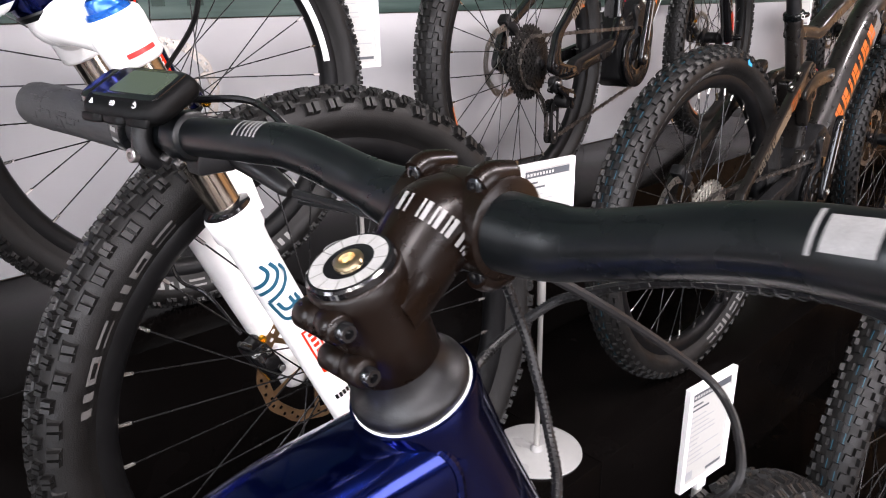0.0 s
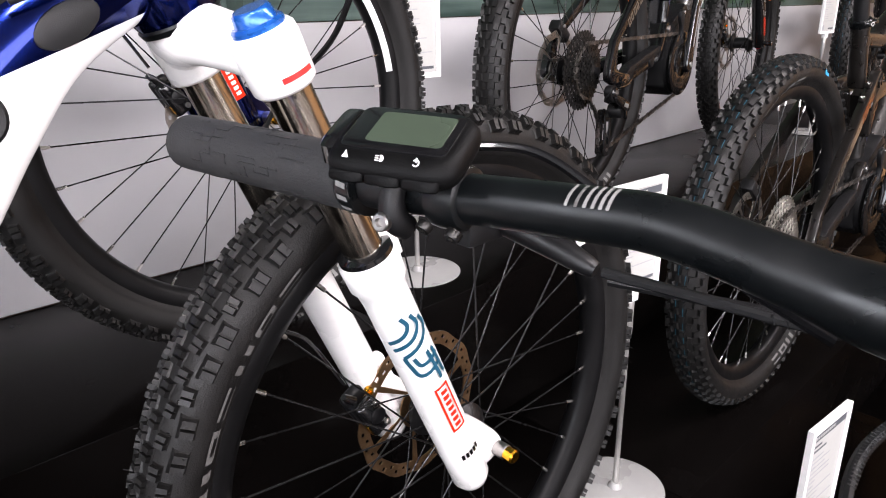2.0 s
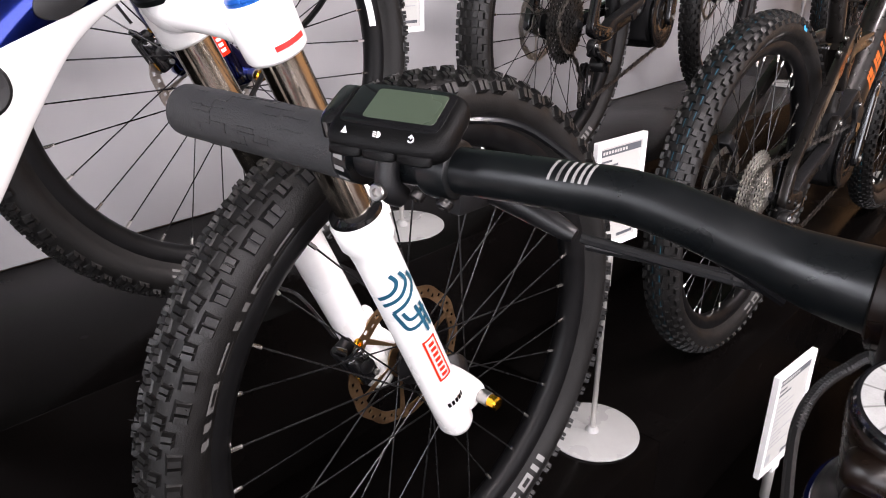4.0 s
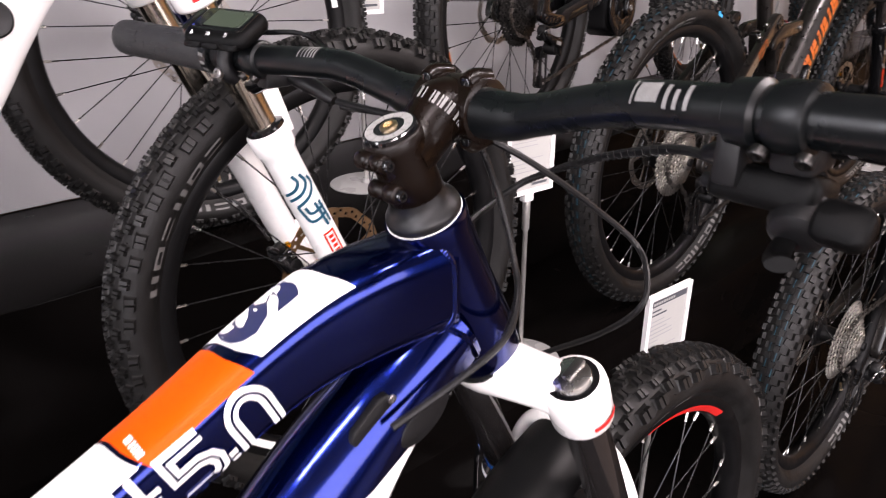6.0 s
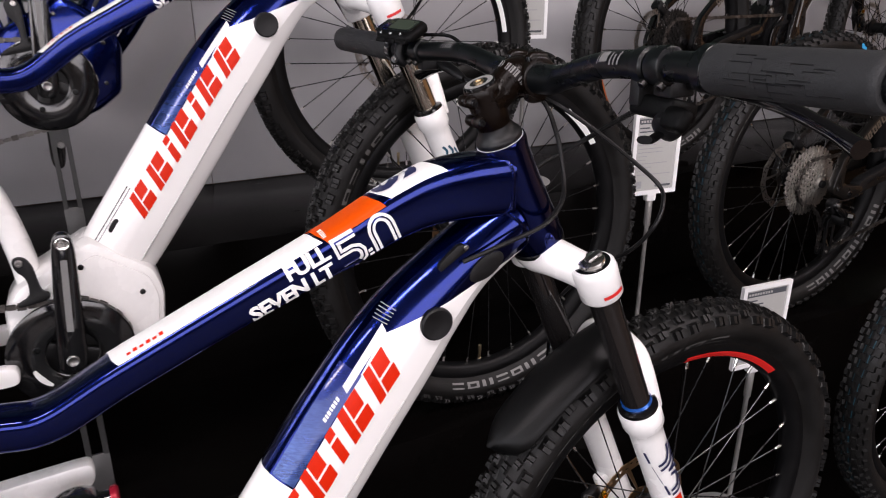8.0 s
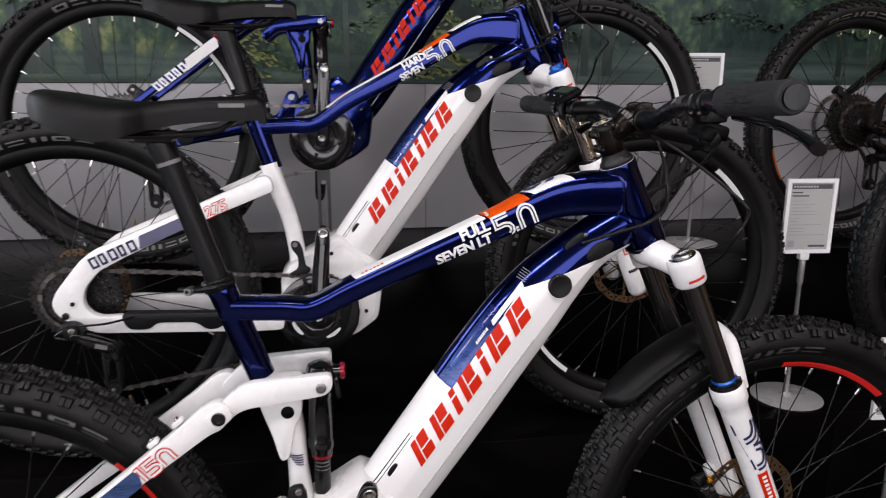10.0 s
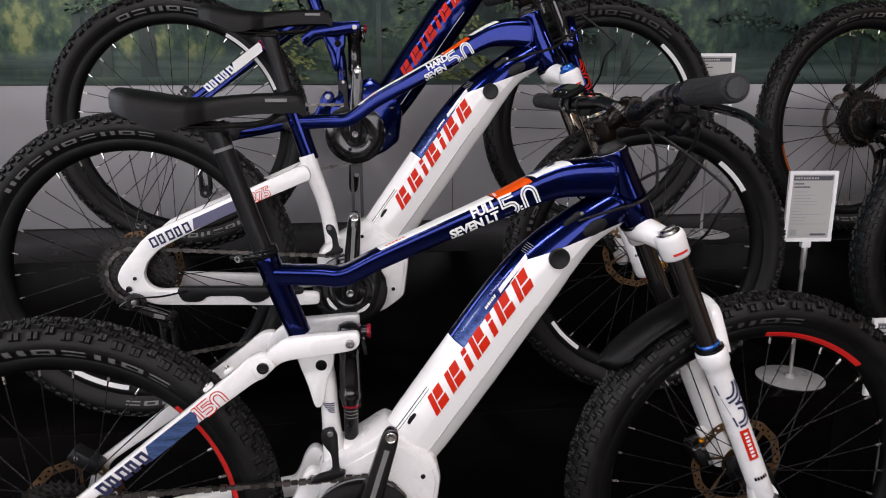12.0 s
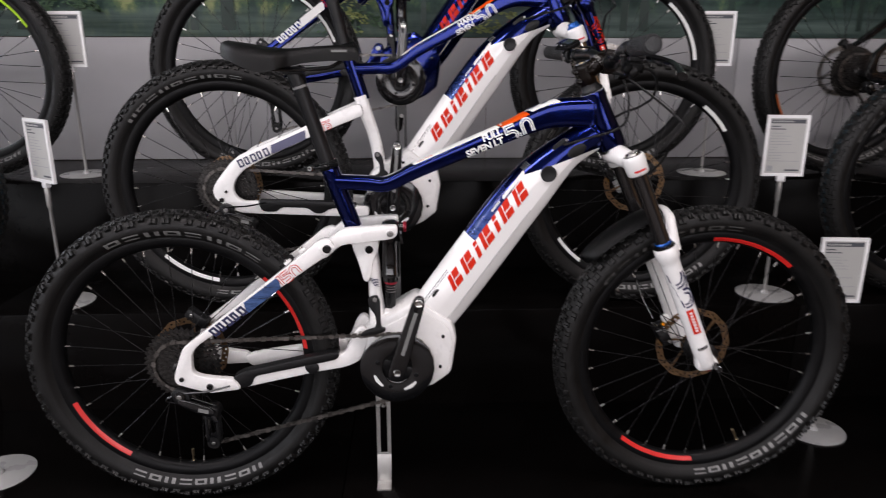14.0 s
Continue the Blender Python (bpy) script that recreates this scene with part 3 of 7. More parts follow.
def rotor_mesh(material, r):
    s = Soup()
    n = 96
    y = 0.0

    def seg(r0, r1, a0, a1, twist=0.0):
        c = []
        for yy in (y - 0.001, y + 0.001):
            c += [(r0 * math.cos(a0), yy, r0 * math.sin(a0)), (r1 * math.cos(a0 + twist), yy, r1 * math.sin(a0 + twist)),
                  (r1 * math.cos(a1 + twist), yy, r1 * math.sin(a1 + twist)), (r0 * math.cos(a1), yy, r0 * math.sin(a1))]
        s.add(c, [(0, 1, 2, 3), (7, 6, 5, 4), (0, 4, 5, 1), (1, 5, 6, 2), (2, 6, 7, 3), (3, 7, 4, 0)])
    st = 2 * math.pi / n
    for k in range(n):
        a = k * st
        wav = 0.0012 * math.cos(k * math.pi / 4)
        seg(r - 0.004, r + wav - 0.001, a, a + st)
        if k % 4:
            seg(r - 0.0085, r - 0.004, a, a + st)
        if (k + 2) % 4:
            seg(r - 0.0130, r - 0.0085, a, a + st)
        seg(r - 0.0165 + 0.5 * wav, r - 0.0130, a, a + st)
    for k in range(6):
        a = k * math.pi / 3
        seg(0.022, r - 0.015, a, a + 0.10, 0.35)
    for k in range(24):
        a = k * math.pi / 12
        seg(0.018, 0.030, a, a + math.pi / 12)
    return s.mesh("disc_rotor", material, smooth=False)


def toothed(r, teeth, y0, y1, hole, soup, depth=0.004, mi=0):
    ring = []
    for k in range(teeth):
        for f, rr in ((0.0, r - depth), (0.3, r), (0.5, r), (0.8, r - depth)):
            a = 2 * math.pi * (k + f) / teeth
            ring.append((rr, a))
    rows = []
    for y, inner in ((y0, True), (y0, False), (y1, False), (y1, True)):
        rows.append([((hole if inner else rr) * math.cos(a), y, (hole if inner else rr) * math.sin(a)) for rr, a in ring])
    rows.append(rows[0])
    soup.rings(rows, True, (False, False), mi)


def cassette_mesh(material):
    s = Soup()
    for k in range(10):
        r = 0.088 - 0.0070 * k
        toothed(r, max(11, int(r * 2 * math.pi / 0.0127)), -0.021 - k * 0.0034, -0.0228 - k * 0.0034, max(0.012, r - 0.012), s, 0.0054, k % 2)
    lathe((0, -0.020, 0), (0, -1, 0), [(0, 0.016), (0.034, 0.016), (0.036, 0.010)], seg=20, soup=s)
    return s.mesh("cassette", [M[material], M["cog_steel" if material == "dark_steel" else material]], smooth=False)


MARKS = {
    "nobby_turned": [(128, 168, 6, 0.3050, 0.3165), (254, 312, 9, 0.3055, 0.3165)],
    "nobby": [(52, 118, 8, 0.3045, 0.3165), (243, 303, 9, 0.3055, 0.3165)],
    "sam": [(58, 125, 9, 0.3075, 0.3165), (240, 300, 8, 0.3075, 0.3165)],
}


def wheel(parent, x, z, m, rear, tread="block", marks="nobby", mark_mat="grey_print", sticker=None, stick=((207, 245), (8, 48)), turn=0.0, rotor="rotor", stripe=None, cogs="dark_steel"):
    """Hub with its tyre, tread, rim, spokes, disc rotor and, at the rear, cassette."""
    base = m @ pose(x, 0, z) @ Matrix.Rotation(-radians(turn), 4, "Y")
    w = part("wheel", kept(("hub", rear), lambda: hub_mesh(rear)), None, parent, "black rear wheel" if rear else "black front wheel", base)
    part("tyre", kept("tyre", tyre_mesh), None, w)
    part("tread", kept(("tread", tread), lambda: tread_mesh(tread)), None, w)
    part("rim", kept("rim", rim_mesh), None, w)
    for gi, (a0, a1, count, r0, r1) in enumerate(MARKS[marks]):
        mm = (mark_mat if rear else "soft_print" if marks == "nobby_turned" else "tyre_print") if gi == 0 else mark_mat
        step = (a1 - a0) / count
        for k in range(count):
            for sg in (-1, 1):
                part("side_wall_bar", kept(("bar", marks, mm, gi, sg, k * 2 % 3), lambda: bar_mesh(step * 0.78, r0, r1, k * 2 % 3, M[mm], sg)), None, w, "", Matrix.Rotation(-radians(a0 + step * k), 4, "Y"))
    if sticker:
        for i, (a0, a1) in enumerate(stick):
            part("rim_sticker", kept(("stick", sticker, a0, a1), lambda: sticker_mesh(M[sticker], a0, a1)), None, w, "coloured rim sticker")
    if stripe:
        part("tread_line", kept(("line", stripe), lambda: arc_band(0.3514, 0.0062, 0.3511, 0.0074, 0, 360, 90).mesh("tread_line", M[stripe])), None, w, "thin blue line round the tread")
    for i in range(32):
        side, lean = (-1 if i % 2 else 1), (-1 if (i // 2) % 2 else 1)
        part("spoke", kept(("spoke", side, lean), lambda: spoke_mesh(side, lean)), None, w, "", Matrix.Rotation(-radians(i * 11.25 + 3), 4, "Y"))
    part("disc_rotor", kept(("rotor", rotor, rear), lambda: rotor_mesh(M[rotor], 0.086 if rear else 0.092)), None, w, "perforated disc rotor", pose(0, 0.046, 0))
    if rear:
        part("cassette", kept(("cassette", cogs), lambda: cassette_mesh(cogs)), None, w, "dark steel cassette" if cogs == "dark_steel" else "silver steel cassette")
    valve = lathe((0.2715, 0, 0), (-1, 0, 0), [(0, 0.003), (0.020, 0.003), (0.022, 0.0038), (0.034, 0.0036)], seg=10)
    part("valve", kept("valve", lambda: valve.mesh("valve", M["brass"])), None, w, "brass tyre valve", Matrix.Rotation(-radians(268), 4, "Y"))
    part("valve_nut", kept("valve_nut", lambda: lathe((0.2712, 0, 0), (-1, 0, 0), [(0, 0.0055), (0.004, 0.0055)], seg=6).mesh("valve_nut", M["steel"])), None, w, "", Matrix.Rotation(-radians(268), 4, "Y"))
    return w


# ---- bicycles ----
def shifted(rows, dx, dz):
    return [(r[0] + dx, r[1] + dz, *r[2:]) for r in rows]


DT_ROWS = [(0.562, 0.452, 0.041, 0.052), (0.600, 0.503, 0.042, 0.055), (0.676, 0.609, 0.042, 0.0560), (0.733, 0.690, 0.042, 0.0555),
           (0.782, 0.754, 0.041, 0.0530), (0.822, 0.800, 0.038, 0.0460), (0.868, 0.842, 0.034, 0.0370), (0.930, 0.880, 0.030, 0.0330)]
TT_ROWS = [(0.352, 0.775, 0.019, 0.0155), (0.43, 0.771, 0.020, 0.0155), (0.474, 0.769, 0.0205, 0.0160), (0.535, 0.797, 0.021, 0.0165),
           (0.64, 0.842, 0.0215, 0.0180), (0.73, 0.879, 0.0220, 0.0205), (0.80, 0.909, 0.0235, 0.0250), (0.85, 0.921, 0.0260, 0.0300), (0.918, 0.922, 0.0270, 0.0330)]
TT_HARD = [(0.352, 0.686, 0.018, 0.0155), (0.43, 0.689, 0.019, 0.0155), (0.482, 0.693, 0.0195, 0.0155), (0.545, 0.736, 0.020, 0.0160),
           (0.62, 0.776, 0.0205, 0.0170), (0.70, 0.819, 0.0210, 0.0185), (0.775, 0.863, 0.0225, 0.0220), (0.828, 0.880, 0.0255, 0.0290), (0.892, 0.880, 0.0270, 0.0330)]
UP = Vector((-0.400, 0, 0.9165))
FWD = Vector((0.9165, 0, 0.400))


def ring_patch(parent, name, base, axis, h0, h1, r, material, a0=0.0, a1=360.0, label=""):
    """A band or a piece of one round a turned part."""
    d, u, w = frame_axes(axis)
    rows = []
    n = 20
    for h in np.linspace(h0, h1, 3):
        rows.append([Vector(base) + d * h + (u * math.cos(radians(a0 + (a1 - a0) * k / n)) + w * math.sin(radians(a0 + (a1 - a0) * k / n))) * r for k in range(n + 1)])
    return part(name, Soup().rings(rows, False), material, parent, label)


def bolt(parent, where, axis, r=0.005, h=0.004, material="bolt", label=""):
    s = lathe(where, axis, [(0, r), (h * 0.8, r), (h, r * 0.85), (h, r * 0.5), (h * 0.45, r * 0.45)], seg=12, caps=(True, True))
    return part("bolt", s, M[material], parent, label)


def strap_chain(pts, soup):
    """Links along a line of points in the chain's plane."""
    c = np.array(pts, float)
    seg = np.linalg.norm(np.diff(c, axis=0), axis=1)
    acc = np.concatenate([[0], np.cumsum(seg)])
    n = int(acc[-1] / 0.0127)
    for k in range(n):
        s0 = (k + 0.5) * acc[-1] / n
        p = Vector([np.interp(s0, acc, c[:, i]) for i in range(3)])
        q = Vector([np.interp(min(acc[-1], s0 + 0.004), acc, c[:, i]) for i in range(3)]) - Vector([np.interp(max(0, s0 - 0.004), acc, c[:, i]) for i in range(3)])
        a = math.atan2(q.z, q.x)
        m = Matrix.Translation(p) @ Matrix.Rotation(-a, 4, "Y")
        wy = 0.0062 if k % 2 else 0.0044
        for sg in (-1, 1):
            soup.box(m @ pose(0, sg * wy / 2, 0), 0.0112 if k % 2 else 0.0104, 0.0012, 0.0088 if k % 2 else 0.0064)
        soup.box(m @ pose(-0.0063, 0, 0), 0.0040, 0.0052, 0.0040)


def build_bike(cfg):
    g = cfg.get
    dx, dz = g("shift", (0.0, 0.0))
    root = thing("electric_mountain_bike", g("pose"), g("label"), "bicycle", "bicycles on the display steps")
    main, rear_mat, dt_mat = M[g("main")], M[g("rear")], g("dt_mat")
    full = g("full", True)

    # front triangle
    dt = Tube(shifted(DT_ROWS, dx, dz), n=7.0, steps=9, seg=72, n_up=1.85, facet=(0.34, 0.52))
    down = part("down_tube", dt.soup(), dt_mat, root, g("dt_label", "white and blue down tube with battery"), angle=19)
    tt = Tube(shifted(TT_ROWS, dx, dz) if not g("tt") else g("tt"), n=6.0, steps=9, seg=60, n_up=3.4)
    top = part("top_tube", tt.soup(), main, root)
    cap = Vector((0.888 + dx, 0.0, 1.021 + dz))

    def ax(d, f=0.0, y=0.0):
        """A place d below the stem cap along the steering axis, f ahead of it."""
        return cap - UP * d + FWD * f + Vector((0, y, 0))

    part("head_tube", lathe(ax(0.190), UP, [(0, 0.0300), (0.004, 0.0312), (0.030, 0.0300), (0.075, 0.0268), (0.115, 0.0262), (0.124, 0.0272), (0.1275, 0.0265)], seg=40), main, root)
    for tube, at_s, r in ((tt, tt.s[-1] - 0.011, 0.0026), (dt, dt.s[-1] - 0.012, 0.0027)):
        loop = []
        for k in range(145):
            th = 2 * math.pi * k / 144
            loop.append(tube.at(at_s + 0.007 * math.cos(2 * th), th, -0.0011))
        part("weld_bead", pipe(loop, [r * (0.94 + 0.07 * (k % 2)) for k in range(145)], seg=8, steps=2), main, tube is tt and top or down)
    # battery seam and details of the down tube
    for sg in (1, -1):
        seam = [dt.side(s, -0.027, 0.0003, sg) for s in np.linspace(0.03, 0.345, 26)]
        part("battery_seam", pipe(seam, 0.0011, seg=6, steps=1), M["gloss_black"] if g("main") == "anthracite" else M["pale_print"], down)
    lock_s = 0.430
    (lx, lz, la, lb), nx, nz = dt.look_up(lock_s)
    lp = dt.side(lock_s, -0.003, -0.001)
    part("battery_lock", lathe(lp, (0, -1, 0), [(0, 0.0175), (0.0035, 0.0175), (0.005, 0.0155), (0.004, 0.0090), (0.0036, 0.004)], seg=28), M["plastic"], down, "round black battery lock cover")
    slot = plate([(-0.011, -0.0045), (0.011, -0.0045), (0.011, 0.0045), (-0.011, 0.0045)], -0.0015, 0.001, 0.0005)
    sp = dt.side(0.069, 0.030, -0.0003)
    part("charge_slot", slot.apply(Matrix.Translation(sp) @ Matrix.Rotation(-radians(55), 4, "Y")), M["plastic"], down, "small black slot cover")
    if g("main") == "blue" and g("rear") == "white":
        for sg in (1, -1):
            for v_, w_ in ((0.0400, 0.0009), (0.0360, 0.0006)):
                part("edge_line", pipe([dt.side(s, v_, 0.0001, sg) for s in np.linspace(0.012, 0.128, 14)], w_, seg=6, steps=1), M["gloss_black"], down, "thin black line")
    # cable port and oval cover near the head
    pp = dt.side(0.488, 0.024, 0.0)
    port = plate([(-0.018, -0.0070), (0.018, -0.0070), (0.018, 0.0070), (-0.018, 0.0070)], -0.0018, 0.004, 0.0008, 1)
    part("cable_port", port.apply(Matrix.Translation(pp) @ Matrix.Rotation(-radians(38), 4, "Y")), M["plastic"], down, "black cable port")
    bolt(down, pp + Vector((0.014, -0.002, 0.010)), (0, -1, 0), 0.0030, 0.0015)
    po = dt.side(0.508, -0.006, -0.001)
    oval = [(0.022 * math.cos(k * math.pi / 12), 0.0115 * math.sin(k * math.pi / 12)) for k in range(24)]
    part("oval_cover", plate(oval, -0.0028, 0.004, 0.001, 0).apply(Matrix.Translation(po) @ Matrix.Rotation(-radians(30), 4, "Y")), M["plastic"], down, "oval black cover")

    # maker's mark as plain slanted blocks, both flanks
    if g("mark"):
        for sg in (1, -1):
            at = 0.098
            for bw in (2, 2, 1, 2, 1, 2, 2):
                for q in range(bw):
                    c0 = 0.0135 if bw > 1 else 0.021
                    if bw > 1 and q == 0:
                        part("mark_block", on_side(dt, slabs(1, 0.0310, [0.0110], 0, 0.55), at, 0.0, sign=sg), M[g("mark")], down, "plain slanted bar of a maker's mark")
                        at += 0.0135
                        continue
                    part("mark_block", on_side(dt, slabs(1, c0, [0.0225 if bw > 1 else 0.0118], 0, 0.55), at, 0.0, sign=sg), M[g("mark")], down, "plain slanted bar of a maker's mark")
                    part("mark_block", on_side(dt, slabs(1, 0.0285 - c0, [0.0190 if q else 0.0118], 0, 0.55), at + (c0 + 0.0025) * 0.55, c0 + 0.0025, sign=sg), M[g("mark")], down, "plain slanted bar of a maker's mark")
                    at += 0.0258 if bw > 1 else 0.0150
                at += 0.0080
    if g("main") == "anthracite":
        part("silver_panel", on_side(dt, slabs(1, 0.046, [0.070], 0, 0.25), 0.345, -0.016, 0.0012), M["silver_sticker"], down, "grey silver panel on the tube")
    if g("decals"):
        flank = ([(0.128 * i / 20, 0.0195 * j / 6) for i in range(21) for j in range(7)], [(7 * i + j, 7 * i + 7 + j, 7 * i + 8 + j, 7 * i + j + 1) for i in range(20) for j in range(6)])
        for sg in (-1, 1):
            part("blue_flank", on_side(dt, flank, 0.2210, 0.0310, 0.0006, sign=sg), M["fade_full" if full else "fade_hard"], down, "lighter streaked blue that fades upwards")
        part("print_stripe", on_side(dt, slabs(7, 0.006, [0.010], 0.0, 0.6), 0.327, 0.034, 0.0014), M["print_white"], down, "thin white stripe")
        part("short_print", on_side(dt, slabs(5, 0.011, [0.0011], 0.0026, -0.2), 0.402, 0.036), M["grey_print"], down, "short pale lines")
        part("small_print", on_side(dt, slabs(7, 0.0034, [0.0032, 0.0022], 0.0012, 0.3), 0.292, 0.036), M["print_white"], down, "tiny pale marks")
        tops = tt.s_at_x
        sx = dx
        part("top_stripe", tt.patch(tops(0.535 + sx), tops(0.718 + sx), radians(43), radians(137), skew=-0.01), M["print_white"], top, "white stripe along the top")
        part("orange_panel", tt.patch(tops(0.721 + sx), tops(0.779 + sx), radians(30), radians(140), skew=-0.012), M["panel_orange"], top, "orange red panel")
        for k in range(6):
            part("tiny_print", tt.patch(tops(0.7245 + sx), tops(0.7285 + sx), radians(56 + 6 * k), radians(60 + 6 * k), 0.0011, 2, 2), M["print_white"], top, "tiny pale bar")
            part("tiny_print", tt.patch(tops(0.548 + 0.0055 * k + sx), tops(0.5515 + 0.0055 * k + sx), radians(60), radians(70 + 4 * (k % 2)), 0.0011, 2, 2), M["red"], top, "tiny red bar")
        part("white_panel", tt.patch(tops(0.784 + sx), tops(0.838 + sx), radians(42), radians(138), skew=-0.016), M["print_white"], top, "white panel with a letter")
        lv, lf = lettering("S", 0.062, 0.045)
        s0 = tops(0.791 + sx)
        sm = Soup().add([tt.top(s0 - 0.004 + y * 0.90, -0.0195 + x * 0.98, 0.0014) for x, y in lv], lf)
        part("letter", sm, M["navy"], top, "navy letter S")
        for line, size, s_at, v0 in g("words"):
            if size > 0.03:
                for row in wide_numerals(line, size * 0.60, size * 0.46):
                    part("word", on_side(tt, ribbon(row, size * 0.150), tops(s_at + sx), v0, 0.0014), M["print_white"], top, "white outlined number")
                    part("word_core", on_side(tt, ribbon(row, size * 0.028), tops(s_at + sx), v0, 0.0020), main, top, "dark line inside the number")
                continue
            sm = on_side(tt, lettering(line, size, 0.042, gap=0.94), tops(s_at + sx), v0, 0.0010, stretch=1.06)
            part("word", sm, M["print_white"], top, "white printed words")
    # seat tube, post and saddle
    if full:
        sa, sb = Vector((0.350, 0, 0.806)), Vector((0.398, 0, 0.672))
    else:
        sa, sb = Vector((0.348, 0, 0.742)), Vector((0.392, 0, 0.603))
    if full:
        sa, sb = sa + Vector((dx, 0, dz)), sb + Vector((dx, 0, dz))
    d = sa - sb
    part("seat_tube", lathe(sb, d, [(0, 0.0190), (d.length * 0.5, 0.0195), (d.length - 0.012, 0.0195), (d.length - 0.002, 0.0205), (d.length, 0.0195)], seg=32), main, root)
    sad = Vector((*g("saddle"),))
    ptop = Vector((sad.x - 0.004, 0, sad.z - 0.045))
    pd = (ptop - sa)
    post = part("seatpost", lathe(sa - pd.normalized() * 0.02, pd, [(0, 0.0158), (pd.length - 0.02, 0.0158), (pd.length + 0.0, 0.0185), (pd.length + 0.020, 0.0175)], seg=28), M["black"], root, "matt black seatpost")
    ring_patch(post, "post_print", sa, pd, pd.length * 0.80, pd.length * 0.86, 0.0161, M["grey_print"], label="pale printed band")
    clamp = part("seat_clamp", lathe(sa - d.normalized() * 0.004, d, [(0, 0.0215), (0.002, 0.0228), (0.014, 0.0228), (0.016, 0.0210)], seg=28), M["satin"], root, "black seat clamp with lever")
    lev = sa + d.normalized() * 0.006
    part("lever", pipe([lev + Vector((0.020, -0.012, 0.001)), lev + Vector((0.0, -0.030, 0.0)), lev + Vector((-0.025, -0.029, -0.003)), lev + Vector((-0.048, -0.020, -0.004))], [0.0045, 0.005, 0.0042, 0.003], seg=10), M["satin"], clamp, "quick release lever")
    bolt(clamp, lev + Vector((-0.030, -0.024, -0.004)), (-0.5, -1, 0), 0.006, 0.012, "bolt")
    rows = []
    L = 0.276
    for k in range(29):
        f = k / 28
        x = sad.x - 0.142 + L * f
        w = 0.070 * (1 - f) ** 0.55 * (0.55 + 0.45 * min(1, f / 0.12)) + 0.0185 * min(1, f / 0.25)
        if f > 0.45:
            w = max(0.020, 0.068 * math.exp(-((f - 0.05) / 0.33) ** 2) + 0.0205)
        if f > 0.95:
            w *= 0.86
        zt = sad.z + 0.010 * (1 - f) ** 2 - 0.010 * math.exp(-((f - 0.4) / 0.25) ** 2) + (-0.006 if f > 0.97 else 0)
        drop = 0.033 + 0.016 * math.exp(-((f - 0.28) / 0.16) ** 2) - 0.003 * f
        if k == 0:
            drop, w, zt = drop * 0.75, w * 0.84, zt - 0.004
        rows.append([(x, -w, zt - drop), (x, -w * 0.99, zt - drop * 0.5), (x, -w * 0.88, zt - 0.006), (x, -w * 0.5, zt), (x, 0, zt + (0.001 if f < 0.2 else -0.0015)),
                     (x, w * 0.5, zt), (x, w * 0.88, zt - 0.006), (x, w * 0.99, zt - drop * 0.5), (x, w, zt - drop), (x, w * 0.4, zt - drop * 0.75), (x, -w * 0.4, zt - drop * 0.75)])
    saddle = part("saddle", Soup().rings(rows), M["saddle"], root, "black padded saddle", angle=70)
    part("saddle_mark", Soup().add([(sad.x + 0.078 + 0.004 * k + 0.0 * q, -0.0222 - 0.0008 * (k < 6), sad.z - 0.0135 + 0.005 * q) for k in range(9) for q in range(2)],
         [(2 * k, 2 * k + 2, 2 * k + 3, 2 * k + 1) for k in range(8)]), M["grey_print"], saddle, "small pale mark")
    for sg in (-1, 1):
        part("saddle_rail", pipe([(sad.x + 0.10, sg * 0.012, sad.z - 0.028), (sad.x + 0.06, sg * 0.020, sad.z - 0.046), (sad.x - 0.05, sg * 0.022, sad.z - 0.047), (sad.x - 0.10, sg * 0.026, sad.z - 0.032)], 0.0036, seg=8), M["gloss_black"], saddle)
    part("post_head", bevelled(Soup().box(pose(sad.x - 0.004, 0, sad.z - 0.050), 0.046, 0.044, 0.015), 0.004), M["black"], post)

    # rear triangle
    ro = (dx, dz) if full else (0, 0)
    if full:
        stay = [(0.350, 0.6740), (0.363, 0.6660), (0.3660, 0.6530), (0.354, 0.6320), (0.338, 0.6270), (0.0592, 0.4299), (0.0425, 0.4087), (0.0406, 0.3652), (0.0543, 0.3560), (0.094, 0.3490), (0.1278, 0.3472), (0.1456, 0.3219), (0.0752, 0.3134), (0.0427, 0.3238), (0.0033, 0.337), (0.0002, 0.355),
                (0.0244, 0.4225), (0.3028, 0.6425), (0.328, 0.6655)]
        cs = [(0.1193, 0.3412), (0.1684, 0.3560), (0.2862, 0.3790), (0.3596, 0.3940), (0.3776, 0.3980), (0.3886, 0.4193), (0.398, 0.446), (0.412, 0.462), (0.428, 0.458), (0.434, 0.438), (0.4285, 0.4187), (0.4123, 0.3805), (0.3931, 0.3697), (0.374, 0.3631), (0.317, 0.3544), (0.1668, 0.3235), (0.1385, 0.3156)]
        rocker = [(0.3400, 0.6590), (0.3740, 0.6880), (0.3900, 0.6945), (0.4880, 0.6998), (0.4995, 0.6985), (0.5000, 0.6800), (0.4900, 0.6690), (0.4560, 0.6650), (0.4000, 0.6590), (0.3810, 0.6565), (0.3660, 0.6480), (0.3540, 0.6340), (0.3400, 0.6380)]
